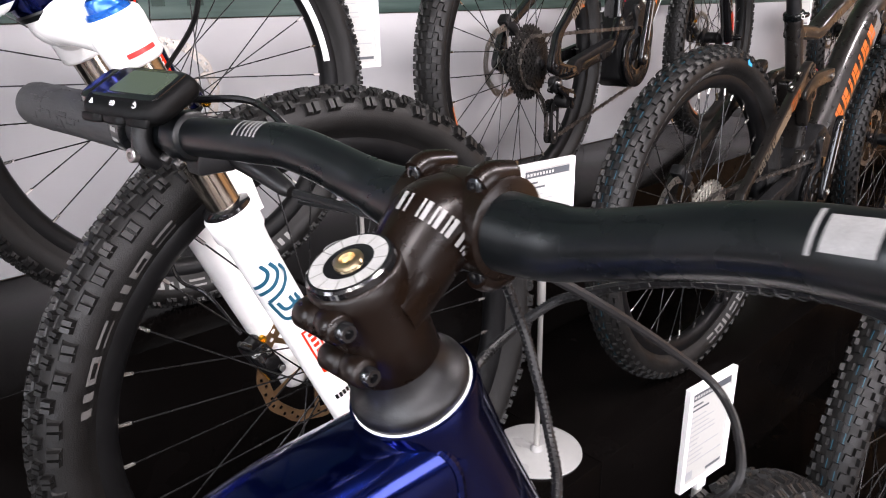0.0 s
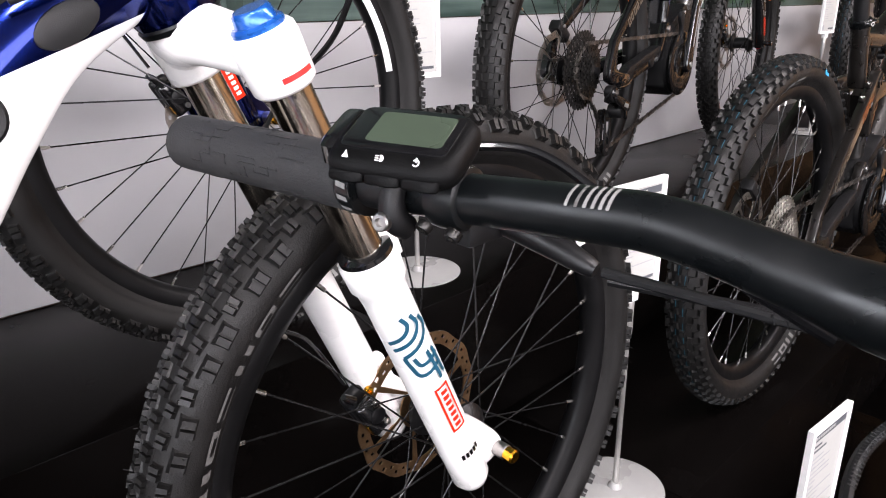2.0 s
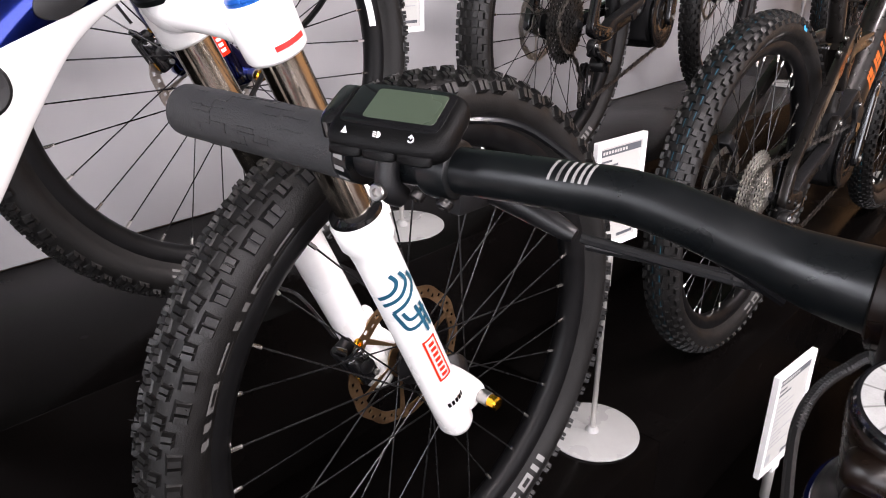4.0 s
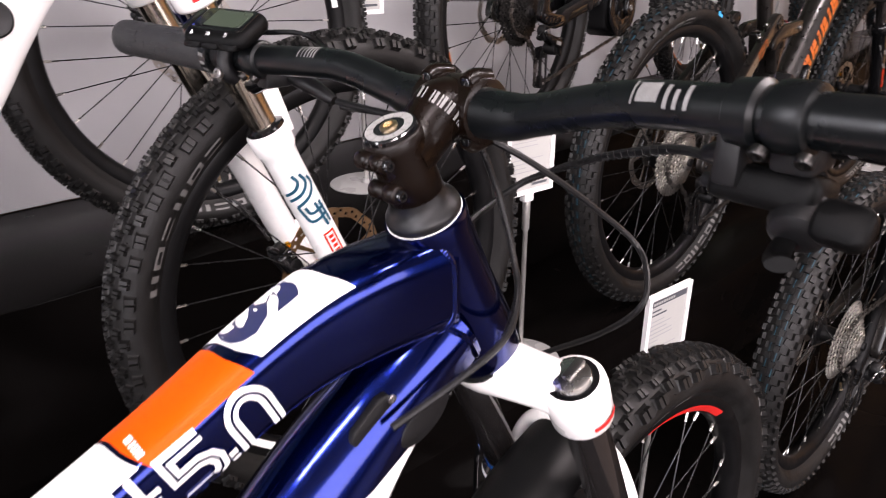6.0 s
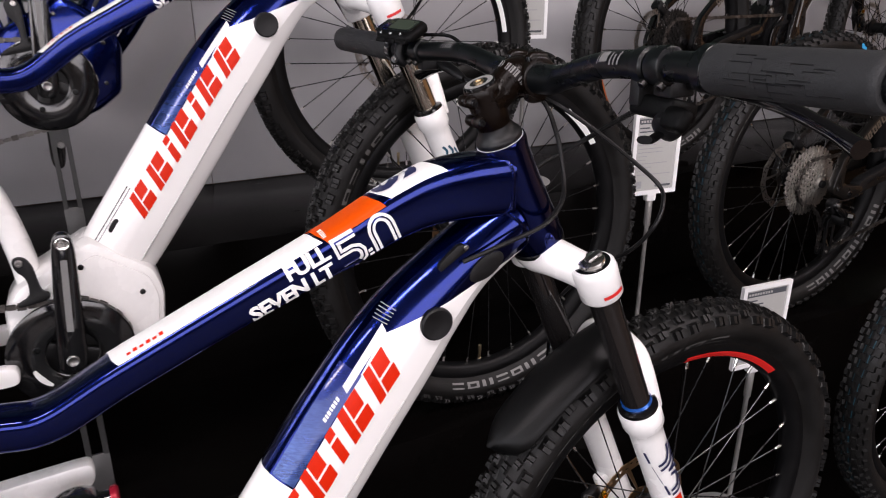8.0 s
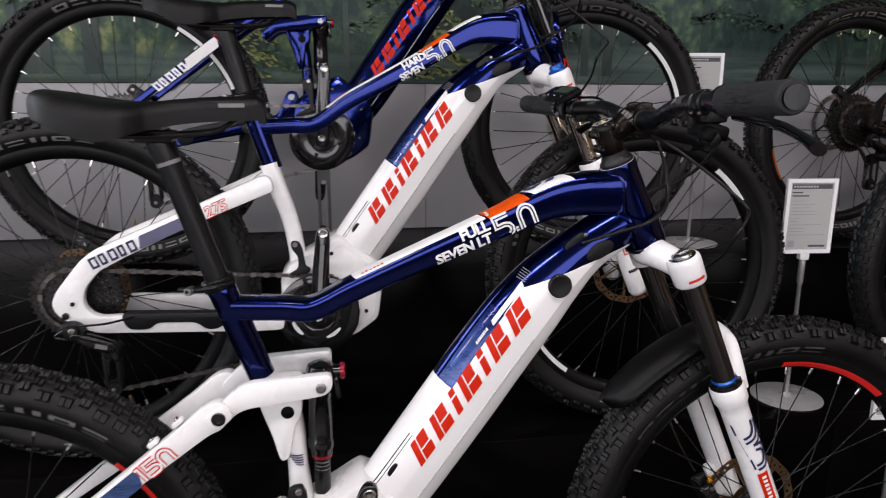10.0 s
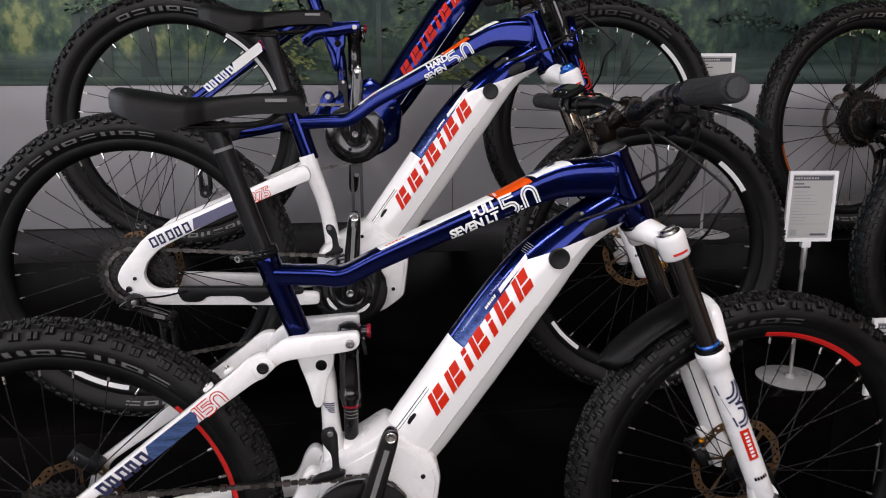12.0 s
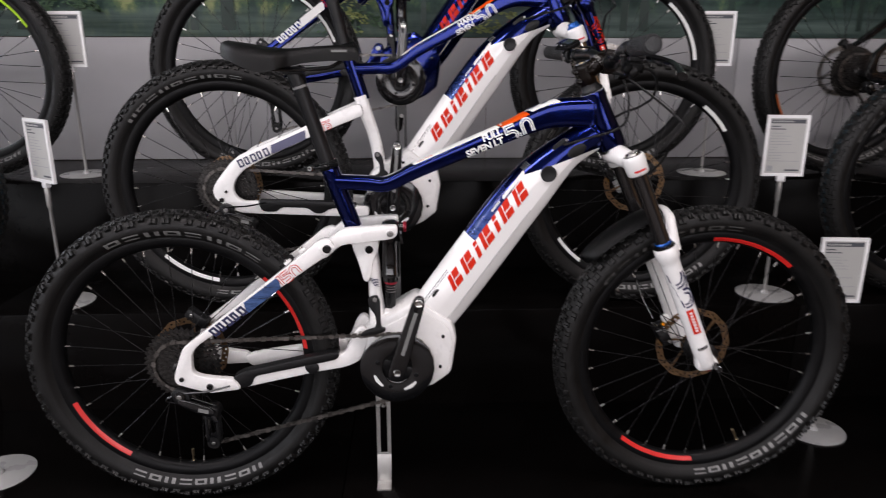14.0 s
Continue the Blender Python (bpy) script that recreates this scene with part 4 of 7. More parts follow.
        for sg in (-1, 1):
            def flip(y0, y1):
                return (y0, y1) if sg < 0 else (-y1, -y0)
            splay = Matrix(((0.9872, 0, 0, 0), (-sg * 0.080, 1, 0, 0), (-0.031, 0, 1, 0), (0, 0, 0, 1)))
            st = part("seat_stay", plate(shifted(stay, 0, 0 if g("stay_low") is None else g("stay_low")), *flip(-0.090, -0.071), 0.0034).apply(splay), rear_mat, root)
            narrow = Matrix(((0.988, 0, 0, 0), (-sg * 0.072, 1, 0, 0), (-0.0255, 0, 1, 0), (0, 0, 0, 1)))
            c = part("chain_stay", plate(cs, *flip(-0.078, -0.058), 0.0034).apply(narrow), rear_mat, root)
            rk = part("rocker_link", plate(shifted(rocker, ro[0] - 0.003, ro[1] - 0.0118), *flip(-0.056, -0.038), 0.0034), rear_mat, root)
            bolt(rk, (0.4810 + ro[0], 0.056 * sg, 0.6702 + ro[1]), (0, sg, 0), 0.0072, 0.003, "bolt")
            bolt(c, narrow @ Vector((0.416, 0.078 * sg, 0.4440)), (0, sg, 0), 0.0085, 0.005, "bolt")
            pad_ = [(-0.017, -0.0125), (0.013, -0.0125), (0.017, -0.007), (0.017, 0.0125), (-0.012, 0.0125), (-0.017, 0.008)]
            part("pivot_pad", plate([(0.3500 + 0.80 * u - 0.60 * v, 0.6505 + 0.60 * u + 0.80 * v) for u, v in pad_], *flip(-0.0935, -0.0890), 0.0018).apply(splay), rear_mat, st)
            bolt(st, splay @ Vector((0.3500, 0.0932 * sg, 0.6505)), (0, sg, 0), 0.0095, 0.0025, "gloss_black")
            for bx, bz, r in ((0.017, 0.350, 0.0055), (0.076, 0.331, 0.0075)):
                bolt(st, splay @ Vector((bx, 0.090 * sg, bz)), (0, sg, 0), r, 0.003, "gloss_black")
            if sg < 0:
                guard = [(0.1226, 0.3449), (0.1463, 0.3598), (0.3193, 0.3967), (0.3656, 0.4045), (0.3625, 0.3850), (0.312, 0.3749), (0.1728, 0.3482), (0.166, 0.3246), (0.1303, 0.3168)]
                part("chain_guard", plate(guard, -0.0815, -0.056, 0.002).apply(narrow), M["plastic"], c, "black rubber chain guard")
                guard2 = [(0.296, 0.3490), (0.318, 0.3536), (0.318, 0.3780), (0.282, 0.3700)]
                part("chain_guard", plate(guard2, -0.0812, -0.060, 0.002).apply(narrow), M["plastic"], c, "black rubber chain guard")
            if g("decals") or g("stay_print"):
                a, b = Vector((0.0835, 0.090 * sg, 0.4515)), Vector((0.3165, 0.090 * sg, 0.6305))
                dirn = (b - a).normalized()
                nrm = Vector((-dirn.z, 0, dirn.x))
                for nm, f0, f1, mm, lab in [("stay_panel", 0.36, 0.69, g("panel", "blue_light"), "brushed blue panel")]:
                    pts = []
                    for f in (f0, f1):
                        for h in (-0.012, 0.012):
                            pts.append(a + (b - a) * f + nrm * (h - 0.000) + dirn * h * 0.5 + Vector((0, sg * 0.0008, 0)))
                    part(nm, Soup().add(pts, [(0, 2, 3, 1)]).apply(splay), M[mm], st, lab)
                for k in range(5):
                    v, f = ring_block(0.022, 0.0160 - 0.0025 * (k % 2), 0.0052, -0.15)
                    part("series_block", Soup().add([a + dirn * (0.012 + 0.0195 * k + x) + nrm * (y - 0.0110) + Vector((0, sg * 0.0010, 0)) for x, y in v], f).apply(splay), M[g("stay_print", "navy")], st, "outlined block of a series mark")
                for row in wide_numerals(g("number", "150"), 0.021, 0.020):
                    for nm, wide, lift, mm, lab in (("number", 0.0070, 0.0010, M[g("mark", "red")], "outlined number"), ("number_core", 0.0034, 0.0014, rear_mat, "pale core of the number")):
                        v, f = ribbon(row, wide)
                        part(nm, Soup().add([a + dirn * (0.203 + x) + nrm * (y - 0.0105) + Vector((0, sg * lift, 0)) for x, y in v], f).apply(splay), mm, st, lab)
        for cx_, cy_, cz_ in ((0.292, -0.055, 0.6353), (0.259, -0.057, 0.6089)):
            clip = part("cable_clip", bevelled(Soup().box(Matrix.Translation((cx_, cy_, cz_)) @ Matrix.Rotation(radians(-37), 4, "Y"), 0.016, 0.012, 0.007), 0.002), rear_mat, root, "small cable clip on the stay")
            bolt(clip, (cx_ - 0.002, cy_, cz_ + 0.003), (-0.6, 0, 0.8), 0.0042, 0.003, "steel")
        strut = Tube(shifted([(0.416, 0.655, 0.024, 0.014), (0.428, 0.630, 0.026, 0.017), (0.439, 0.590, 0.030, 0.0150), (0.443, 0.520, 0.028, 0.0150), (0.448, 0.430, 0.030, 0.021), (0.452, 0.395, 0.03, 0.022)], *ro), n=2.6)
        sp2 = part("seat_strut", strut.soup(), rear_mat, root)
        ear = [(0.392, 0.660), (0.396, 0.636), (0.411, 0.592), (0.420, 0.552), (0.434, 0.556), (0.441, 0.594), (0.444, 0.608), (0.4510, 0.618), (0.4540, 0.630), (0.4550, 0.662)]
        for sg in (-1, 1):
            part("pivot_ear", plate(shifted(ear, *ro), *((-0.0375, -0.010) if sg < 0 else (0.010, 0.0375)), 0.006), rear_mat, sp2)
            part("pivot_cap", lathe((0.4335 + ro[0], sg * 0.0360, 0.6290 + ro[1]), (0, sg, 0), [(0, 0.0092), (0.0018, 0.0092), (0.0022, 0.0085)], seg=24, caps=(True, True)), M["dull_black"], sp2, "black pivot cap")
        fringe = ([(0.0040 * k + 0.0010 * q + a, -0.011 + 0.0026 * k + (0.021 - 0.0026 * k) * q / 4) for k in range(5) for q in range(5) for a in (0.0, 0.0021)],
                  [(10 * k + 2 * q, 10 * k + 2 * q + 1, 10 * k + 2 * q + 3, 10 * k + 2 * q + 2) for k in range(5) for q in range(4)])
        part("strut_print", on_side(strut, fringe, 0.098, 0.000, 0.0016), M["navy"], sp2, "short dark lines")
        gd = [(0.4300, 0.5290), (0.4500, 0.5335), (0.4535, 0.5248), (0.4565, 0.5193), (0.4570, 0.4570), (0.4680, 0.4560), (0.4660, 0.4480), (0.4468, 0.4422), (0.4060, 0.4370), (0.4221, 0.4510), (0.4470, 0.4560), (0.4455, 0.4880), (0.4385, 0.4974), (0.4310, 0.5100)]
        cg = part("chain_guide", plate(shifted(gd, *ro), -0.070, -0.060, 0.0012, 2), M["plastic"], root, "black plastic chain guide")
        bolt(cg, (0.4455 + ro[0], -0.070, 0.5250 + ro[1]), (0, -1, 0), 0.0048, 0.004)
        # rear shock
        s1, s0 = Vector((0.4800 + ro[0], 0, 0.676 + ro[1])), Vector((0.4765 + ro[0], 0, 0.470 + ro[1]))
        sd = s1 - s0
        H = sd.length
        shock = part("rear_shock", lathe(s0, sd, [(0.0745, 0.0135), (0.0750, 0.0162), (0.084, 0.0168), (0.086, 0.0198), (0.096, 0.0202), (0.099, 0.0186), (H - 0.040, 0.0186), (H - 0.038, 0.0200), (H - 0.002, 0.0208), (H + 0.006, 0.0185), (H + 0.010, 0.0110)], seg=28, caps=(True, True)), M["gloss_black"], root, "black air shock with red ring")
        part("shock_shaft", lathe(s0, sd, [(0.0, 0.009), (0.012, 0.0120), (0.08, 0.0120)], seg=24), M["satin"], shock)
        for h in (0.050, 0.056, 0.062):
            part("shaft_ring", lathe(s0, sd, [(h, 0.0122), (h + 0.0006, 0.0124), (h + 0.0012, 0.0122)], seg=24), M["bolt"], shock)
        part("o_ring", lathe(s0, sd, [(0.0690, 0.0120), (0.0695, 0.0152), (0.0735, 0.0152), (0.0740, 0.0120)], seg=24), M["red_cap"], shock, "red o-ring")
        part("lockout_lever", bevelled(Soup().box(pose(0.5030 + ro[0], -0.006, 0.650 + ro[1], 0, -8, 0), 0.008, 0.020, 0.034), 0.003, 2), M["gloss_black"], shock)
        part("knob_stem", lathe((0.492 + ro[0], 0, 0.671 + ro[1]), (1, 0, 0), [(0, 0.0105), (0.016, 0.0095)], seg=16), M["gloss_black"], shock)
        part("rebound_knob", lathe((0.508 + ro[0], 0, 0.671 + ro[1]), (1, 0, 0), [(0, 0.0120), (0.005, 0.0125), (0.007, 0.010)], seg=14), M["red_cap"], shock, "red rebound knob")
        part("shock_mount", bevelled(Soup().box(pose(0.479 + ro[0], 0, 0.470 + ro[1]), 0.034, 0.060, 0.022), 0.006, 2), rear_mat, root)
    else:
        stay = [(0.391, 0.596), (0.374, 0.598), (0.2201, 0.5315), (0.0563, 0.4622), (0.0307, 0.4419), (-0.0159, 0.3847), (-0.0268, 0.3614), (-0.0202, 0.3409), (-0.0031, 0.3259), (0.0261, 0.3090), (0.0507, 0.2983), (0.3492, 0.2860), (0.4036, 0.2863),
                (0.4046, 0.3139), (0.1003, 0.3328), (0.0580, 0.3320), (0.0371, 0.3448), (0.0303, 0.3666), (0.0392, 0.3924), (0.0658, 0.4222), (0.1093, 0.4445), (0.2235, 0.4990), (0.398, 0.5680)]
        for sg in (-1, 1):
            y0, y1 = (-0.082, -0.062) if sg < 0 else (0.062, 0.082)
            st = part("rear_stay", plate(stay, y0, y1, 0.0036), rear_mat, root)
            for bx, bz, r in ((-0.002, 0.3370, 0.0068), (0.0122, 0.3600, 0.0042)):
                bolt(st, (bx, 0.082 * sg, bz), (0, sg, 0), r, 0.003, "gloss_black")
            if sg < 0:
                guard = [(0.0979, 0.3370), (0.3049, 0.3300), (0.3700, 0.3250), (0.3680, 0.3120), (0.2982, 0.3114), (0.2741, 0.2960), (0.2513, 0.2972), (0.2350, 0.3127), (0.1613, 0.3155), (0.1468, 0.3024), (0.1098, 0.3034), (0.0999, 0.3192)]
                part("chain_guard", plate(guard, -0.0850, -0.064, 0.002), M["plastic"], st, "black rubber chain guard")
            a, b = Vector((0.0480, 0.082 * sg, 0.4345)), Vector((0.3550, 0.082 * sg, 0.5665))
            dirn = (b - a).normalized()
            nrm = Vector((-dirn.z, 0, dirn.x))
            pts = [a + (b - a) * f + nrm * h + dirn * h * 0.4 + Vector((0, sg * 0.0008, 0)) for f in (0.31, 0.62) for h in (-0.011, 0.012)]
            part("stay_panel", Soup().add(pts, [(0, 2, 3, 1)]), M["violet"], st, "grey violet panel")
            for k in range(5):
                v, f = ring_block(0.022, 0.0155 - 0.0025 * (k % 2), 0.0042)
                part("series_block", Soup().add([a + dirn * (0.004 + 0.0192 * k + x) + nrm * (y - 0.0108) + Vector((0, sg * 0.0010, 0)) for x, y in v], f), M["navy"], st, "outlined block of a series mark")
            for nm, bold, lift, mm, lab in (("number", 0.044, 0.0010, M["red"], "red outlined number"), ("number_core", -0.004, 0.0014, rear_mat, "pale core of the number")):
                v, f = lettering("275", 0.032, bold, 0.15)
                part(nm, Soup().add([a + dirn * (0.237 + x * 0.94) + nrm * (y - 0.011) + Vector((0, sg * lift, 0)) for x, y in v], f), mm, st, lab)
        part("stay_bridge", pipe([(0.352, -0.066, 0.572), (0.372, 0, 0.584), (0.352, 0.066, 0.572)], [0.010, 0.012, 0.010], seg=14), rear_mat, root)
        strut = Tube([(0.384, 0.614, 0.021, 0.0190), (0.399, 0.565, 0.022, 0.0180), (0.418, 0.508, 0.022, 0.0170), (0.431, 0.440, 0.024, 0.0170), (0.437, 0.362, 0.026, 0.0185)], n=3.0)
        sp2 = part("seat_strut", strut.soup(), rear_mat, root)
        gd = [(0.432, 0.470), (0.448, 0.470), (0.456, 0.455), (0.460, 0.418), (0.470, 0.414), (0.468, 0.404), (0.430, 0.398), (0.428, 0.404), (0.446, 0.412), (0.446, 0.440), (0.434, 0.452)]
        cg = part("chain_guide", plate(shifted(gd, -0.010, -0.005), -0.066, -0.058, 0.0015), M["plastic"], root, "black plastic chain guide")
        bolt(cg, (0.431, -0.066, 0.458), (0, -1, 0), 0.005, 0.004)

    # motor, chainring, cranks
    mx, mz = g("motor", (0.491, 0.357))
    out = [(-0.074, 0.072), (-0.050, 0.104), (-0.004, 0.128), (0.045, 0.158), (0.125, 0.102), (0.136, 0.062), (0.124, -0.024), (0.082, -0.055), (0.0, -0.088), (-0.062, -0.060), (-0.074, 0.010)]
    mot = part("motor", plate([(mx + a, mz + b) for a, b in out], -0.047, 0.047, 0.014), M[g("motor_mat", g("rear"))], root, g("motor_label", "white motor housing"))
    for sg in (-1, 1):
        cap_out = [(mx + 0.012 + a * 0.84, mz + 0.006 + b * 0.84) for a, b in out]
        side_cap = part("motor_side_cap", plate(cap_out, *((-0.0505, -0.045) if sg < 0 else (0.045, 0.0505)), 0.0022), M[g("motor_mat", g("rear"))], mot)
        for bx, bz in ((0.104, 0.070), (0.098, -0.004), (0.030, 0.122)):
            bolt(side_cap, (mx + bx, 0.0500 * sg, mz + bz), (0, sg, 0), 0.0042, 0.002, "gloss_black")
    part("motor_cover", lathe((mx, -0.044, mz), (0, -1, 0), [(0, 0.078), (0.0085, 0.078), (0.0110, 0.072)], seg=44), M["plastic"], mot)
    ring = Soup()
    toothed(0.0815, 38, -0.0600, -0.0625, 0.050, ring, 0.003)
    cr = part("chainring", ring, M["dark_steel"], root, "black chainring", smooth=False)
    cr.matrix_basis = pose(mx, 0, mz)
    part("ring_guard", lathe((0, -0.0628, 0), (0, -1, 0), [(0, 0.034), (0, 0.0835), (0.003, 0.0835), (0.0045, 0.081), (0.0045, 0.038), (0.003, 0.034), (0, 0.034)], seg=56, caps=(False, False)), M["gloss_black"], cr, "black chain guard disc")
    for k in range(4):
        a = radians(20 + 90 * k)
        part("spider_arm", bevelled(Soup().box(Matrix.Rotation(a, 4, "Y") @ pose(0.032, -0.062, 0), 0.052, 0.006, 0.024), 0.003), M["black"], cr)
        bolt(cr, (0.046 * math.cos(a), -0.0670, -0.046 * math.sin(a)), (0, -1, 0), 0.0050, 0.002, "satin")
    for k in range(2 if g("main") == "blue" and g("rear") == "white" else 0):
        a0 = 196 + k * 90
        seg = Soup()
        rows = []
        for q in range(9):
            a = radians(a0 + q * 4.6)
            half = 0.0042 * (1 - abs(q - 4) / 4.6) ** 0.35
            rows.append([((0.0535 - half) * math.cos(a), -0.0677, (0.0535 - half) * math.sin(a)), ((0.0535 + half) * math.cos(a), -0.0677, (0.0535 + half) * math.sin(a))])
        part("ring_mark", seg.rings(rows, False), M["print_white"], cr, "pale arc on the guard")
    ca = radians(g("crank", 73.0))
    for sg, ang in ((-1, ca), (1, ca + math.pi)):
        arm = [(-0.018, -0.017), (0.006, -0.0195), (0.166, -0.0145), (0.184, -0.010), (0.188, 0.0), (0.184, 0.010), (0.166, 0.0145), (0.006, 0.0195), (-0.018, 0.017), (-0.024, 0.0)]
        m2 = pose(mx, 0, mz) @ Matrix.Rotation(-ang, 4, "Y")
        y0, y1 = (-0.090, -0.074) if sg < 0 else (0.074, 0.090)
        c = part("crank_arm", plate(arm, y0, y1, 0.004).apply(m2), M["gloss_black"], root, "black crank arm without a pedal")
        v = [(0.045, -0.0042), (0.150, -0.0042), (0.150, 0.0042), (0.045, 0.0042)]
        part("crank_stripe", Soup().add([m2 @ Vector((x, sg * 0.0906, z)) for x, z in v], [(0, 1, 2, 3)]), M["grey_print"], c, "grey stripe")
        part("pedal_hole", lathe(m2 @ Vector((0.172, sg * 0.089, 0)), (0, sg, 0), [(0, 0.0092), (0.0022, 0.0092), (0.0026, 0.0080), (0.0020, 0.0070), (0.0020, 0.0010)], seg=22, caps=(True, True)), M["steel"], c, "bright steel pedal insert")
        part("axle_bolt", lathe(m2 @ Vector((0.0, sg * 0.089, 0)), (0, sg, 0), [(0, 0.0085), (0.003, 0.0085), (0.004, 0.007), (0.002, 0.004)], seg=16), M["bolt"], c)
    # rear wheel and drivetrain
    wheel(root, 0.0, 0.357, IDENT, True, g("tread", "block"), g("marks", "nobby"), g("mark_mat", "grey_print"), g("sticker"), g("stick_r", ((207, 245), (8, 48))), g("turn_r", 0.0), g("rotor", "rotor"), g("stripe"), g("cogs", "dark_steel"))
    ch = Soup()
    cy = -0.058
    strap_chain([(0.0 + 0.060 * math.cos(radians(a)), cy + 0.020, 0.357 + 0.060 * math.sin(radians(a))) for a in range(265, 84, -10)] + [(mx - 0.03, cy, mz + 0.0795), (mx, cy, mz + 0.0805)]
                + [(mx + 0.0805 * math.cos(radians(a)), cy, mz + 0.0805 * math.sin(radians(a))) for a in range(80, -100, -10)] + [(mx - 0.01, cy, mz - 0.080), (0.074, cy + 0.012, 0.166), (0.056, cy + 0.012, 0.166), (0.046, cy + 0.012, 0.184), (0.052, cy + 0.014, 0.230), (0.036, cy + 0.018, 0.266), (0.004, cy + 0.020, 0.297)], ch)
    part("chain", ch, M["chain"], root, "steel chain", smooth=False)
    dr = part("rear_derailleur", plate([(-0.010, 0.318), (0.004, 0.330), (0.026, 0.324), (0.036, 0.306), (0.024, 0.290), (0.002, 0.290)], -0.098, -0.080, 0.003), M["plastic"], root, "black rear derailleur")
    part("knuckle", lathe((0.012, -0.078, 0.312), (0, -1, 0), [(0, 0.013), (0.020, 0.013), (0.024, 0.010)], seg=20), M["gloss_black"], dr)
    for y0, y1 in ((-0.105, -0.098), (-0.086, -0.080)):
        part("link_plate", plate([(0.004, 0.298), (0.012, 0.309), (0.046, 0.298), (0.082, 0.284), (0.087, 0.270), (0.074, 0.262), (0.040, 0.277)], y0, y1, 0.002), M["gloss_black"], dr)
    part("link_spring", lathe((0.016, -0.092, 0.300), (0.062, 0, -0.026), [(0.003 * k, 0.0045 + 0.0012 * (k % 2)) for k in range(20)], seg=10), M["dark_steel"], dr)
    part("clutch_cover", lathe((0.074, -0.060, 0.264), (0, -1, 0), [(0, 0.0175), (0.028, 0.0175), (0.033, 0.014), (0.034, 0.006)], seg=22), M["plastic"], dr)
    part("clutch_lever", plate([(0.074, 0.270), (0.086, 0.262), (0.090, 0.246), (0.082, 0.242), (0.076, 0.254)], -0.098, -0.092, 0.0015), M["gloss_black"], dr)
    bolt(dr, (0.012, -0.102, 0.312), (0, -1, 0), 0.006, 0.003)
    for y0, y1 in ((-0.062, -0.059), (-0.042, -0.039)):
        cage = plate([(0.046, 0.258), (0.054, 0.258), (0.055, 0.176), (0.049, 0.172)], y0, y1, 0.0006, 1)
        for more in (plate([(0.070, 0.262), (0.079, 0.256), (0.080, 0.178), (0.073, 0.175)], y0, y1, 0.0006, 1), lathe((0.062, y1, 0.252), (0, -1, 0), [(0, 0.0135), (0.003, 0.0135)], seg=18),
                     lathe((0.063, y1, 0.172), (0, -1, 0), [(0, 0.0145), (0.003, 0.0145)], seg=18)):
            cage.add(more.v, more.f)
        part("derailleur_cage", cage, M["plastic"], dr, "open black derailleur cage")
    for jx, jz in ((0.062, 0.252), (0.063, 0.172)):
        bolt(dr, (jx, -0.062, jz), (0, -1, 0), 0.0042, 0.002)
    for jx, jz in ((0.060, 0.250), (0.063, 0.176)):
        jw = Soup()
        toothed(0.018, 11, -0.047, -0.053, 0.004, jw, 0.004)
        part("jockey_wheel", jw, M["plastic"], dr, "", pose(jx, 0, jz), smooth=False)
    bolt(dr, (0.062, -0.098, 0.286), (0, -1, 0), 0.005, 0.003)
    part("derailleur_mark", Soup().add([(0.052, -0.1056, 0.287), (0.074, -0.1056, 0.281), (0.072, -0.1056, 0.272), (0.050, -0.1056, 0.278)], [(0, 1, 2, 3)]), M["grey_print"], dr)
    part("gear_cable", pipe([(0.120, -0.086, 0.330), (0.070, -0.096, 0.322), (0.010, -0.096, 0.318), (-0.022, -0.092, 0.300), (0.004, -0.088, 0.290)], 0.0022, seg=8), M["gloss_black"], root, "black gear cable")
    cal = part("brake_caliper", bevelled(Soup().box(pose(0.020, 0.052, 0.440, 0, 38, 0), 0.058, 0.030, 0.026), 0.006, 2), M["plastic"], root, "black rear brake caliper")
    bolt(cal, (0.010, 0.034, 0.452), (0, -1, 0), 0.004, 0.003)

    # fork, steered about the head tube
    steer = Matrix.Translation(cap) @ Matrix.Rotation(radians(g("steer", 0.0)), 4, UP) @ Matrix.Translation(-cap)
    leg_f = 0.0185
    zb = g("leg_end", 0.352)
    axle = Vector((1.213 + g("axle_dx", 0.0), 0, 0.357))
    fm, sm_, lm = M[g("crown_mat", "white")], M[g("stanchion", "black_stanchion")], M[g("lower_mat", "white")]
    yl = 0.066
    crown = Soup()
    pipe([ax(0.229, leg_f - 0.000, -yl), ax(0.219, leg_f - 0.006, -0.048), ax(0.206, 0.002, -0.024), ax(0.202, -0.002, 0), ax(0.206, 0.002, 0.024), ax(0.219, leg_f - 0.006, 0.048), ax(0.229, leg_f, yl)],
         [0.0215, 0.0200, 0.0215, 0.0245, 0.0215, 0.0200, 0.0215], seg=24, steps=6, soup=crown)
    for sg in (-1, 1):
        lathe(ax(0.251, leg_f, sg * yl), UP, [(0, 0.0215), (0.003, 0.0235), (0.034, 0.0245), (0.040, 0.0236), (0.043, 0.0210)], seg=32, soup=crown)
    fc = part("fork_crown", crown.apply(steer), fm, root, g("crown_label", "white fork crown"), angle=60)
    part("crown_race", lathe(ax(0.196), UP, [(0, 0.0295), (0.004, 0.0308), (0.006, 0.030)], seg=36).apply(steer), M["satin"], fc)
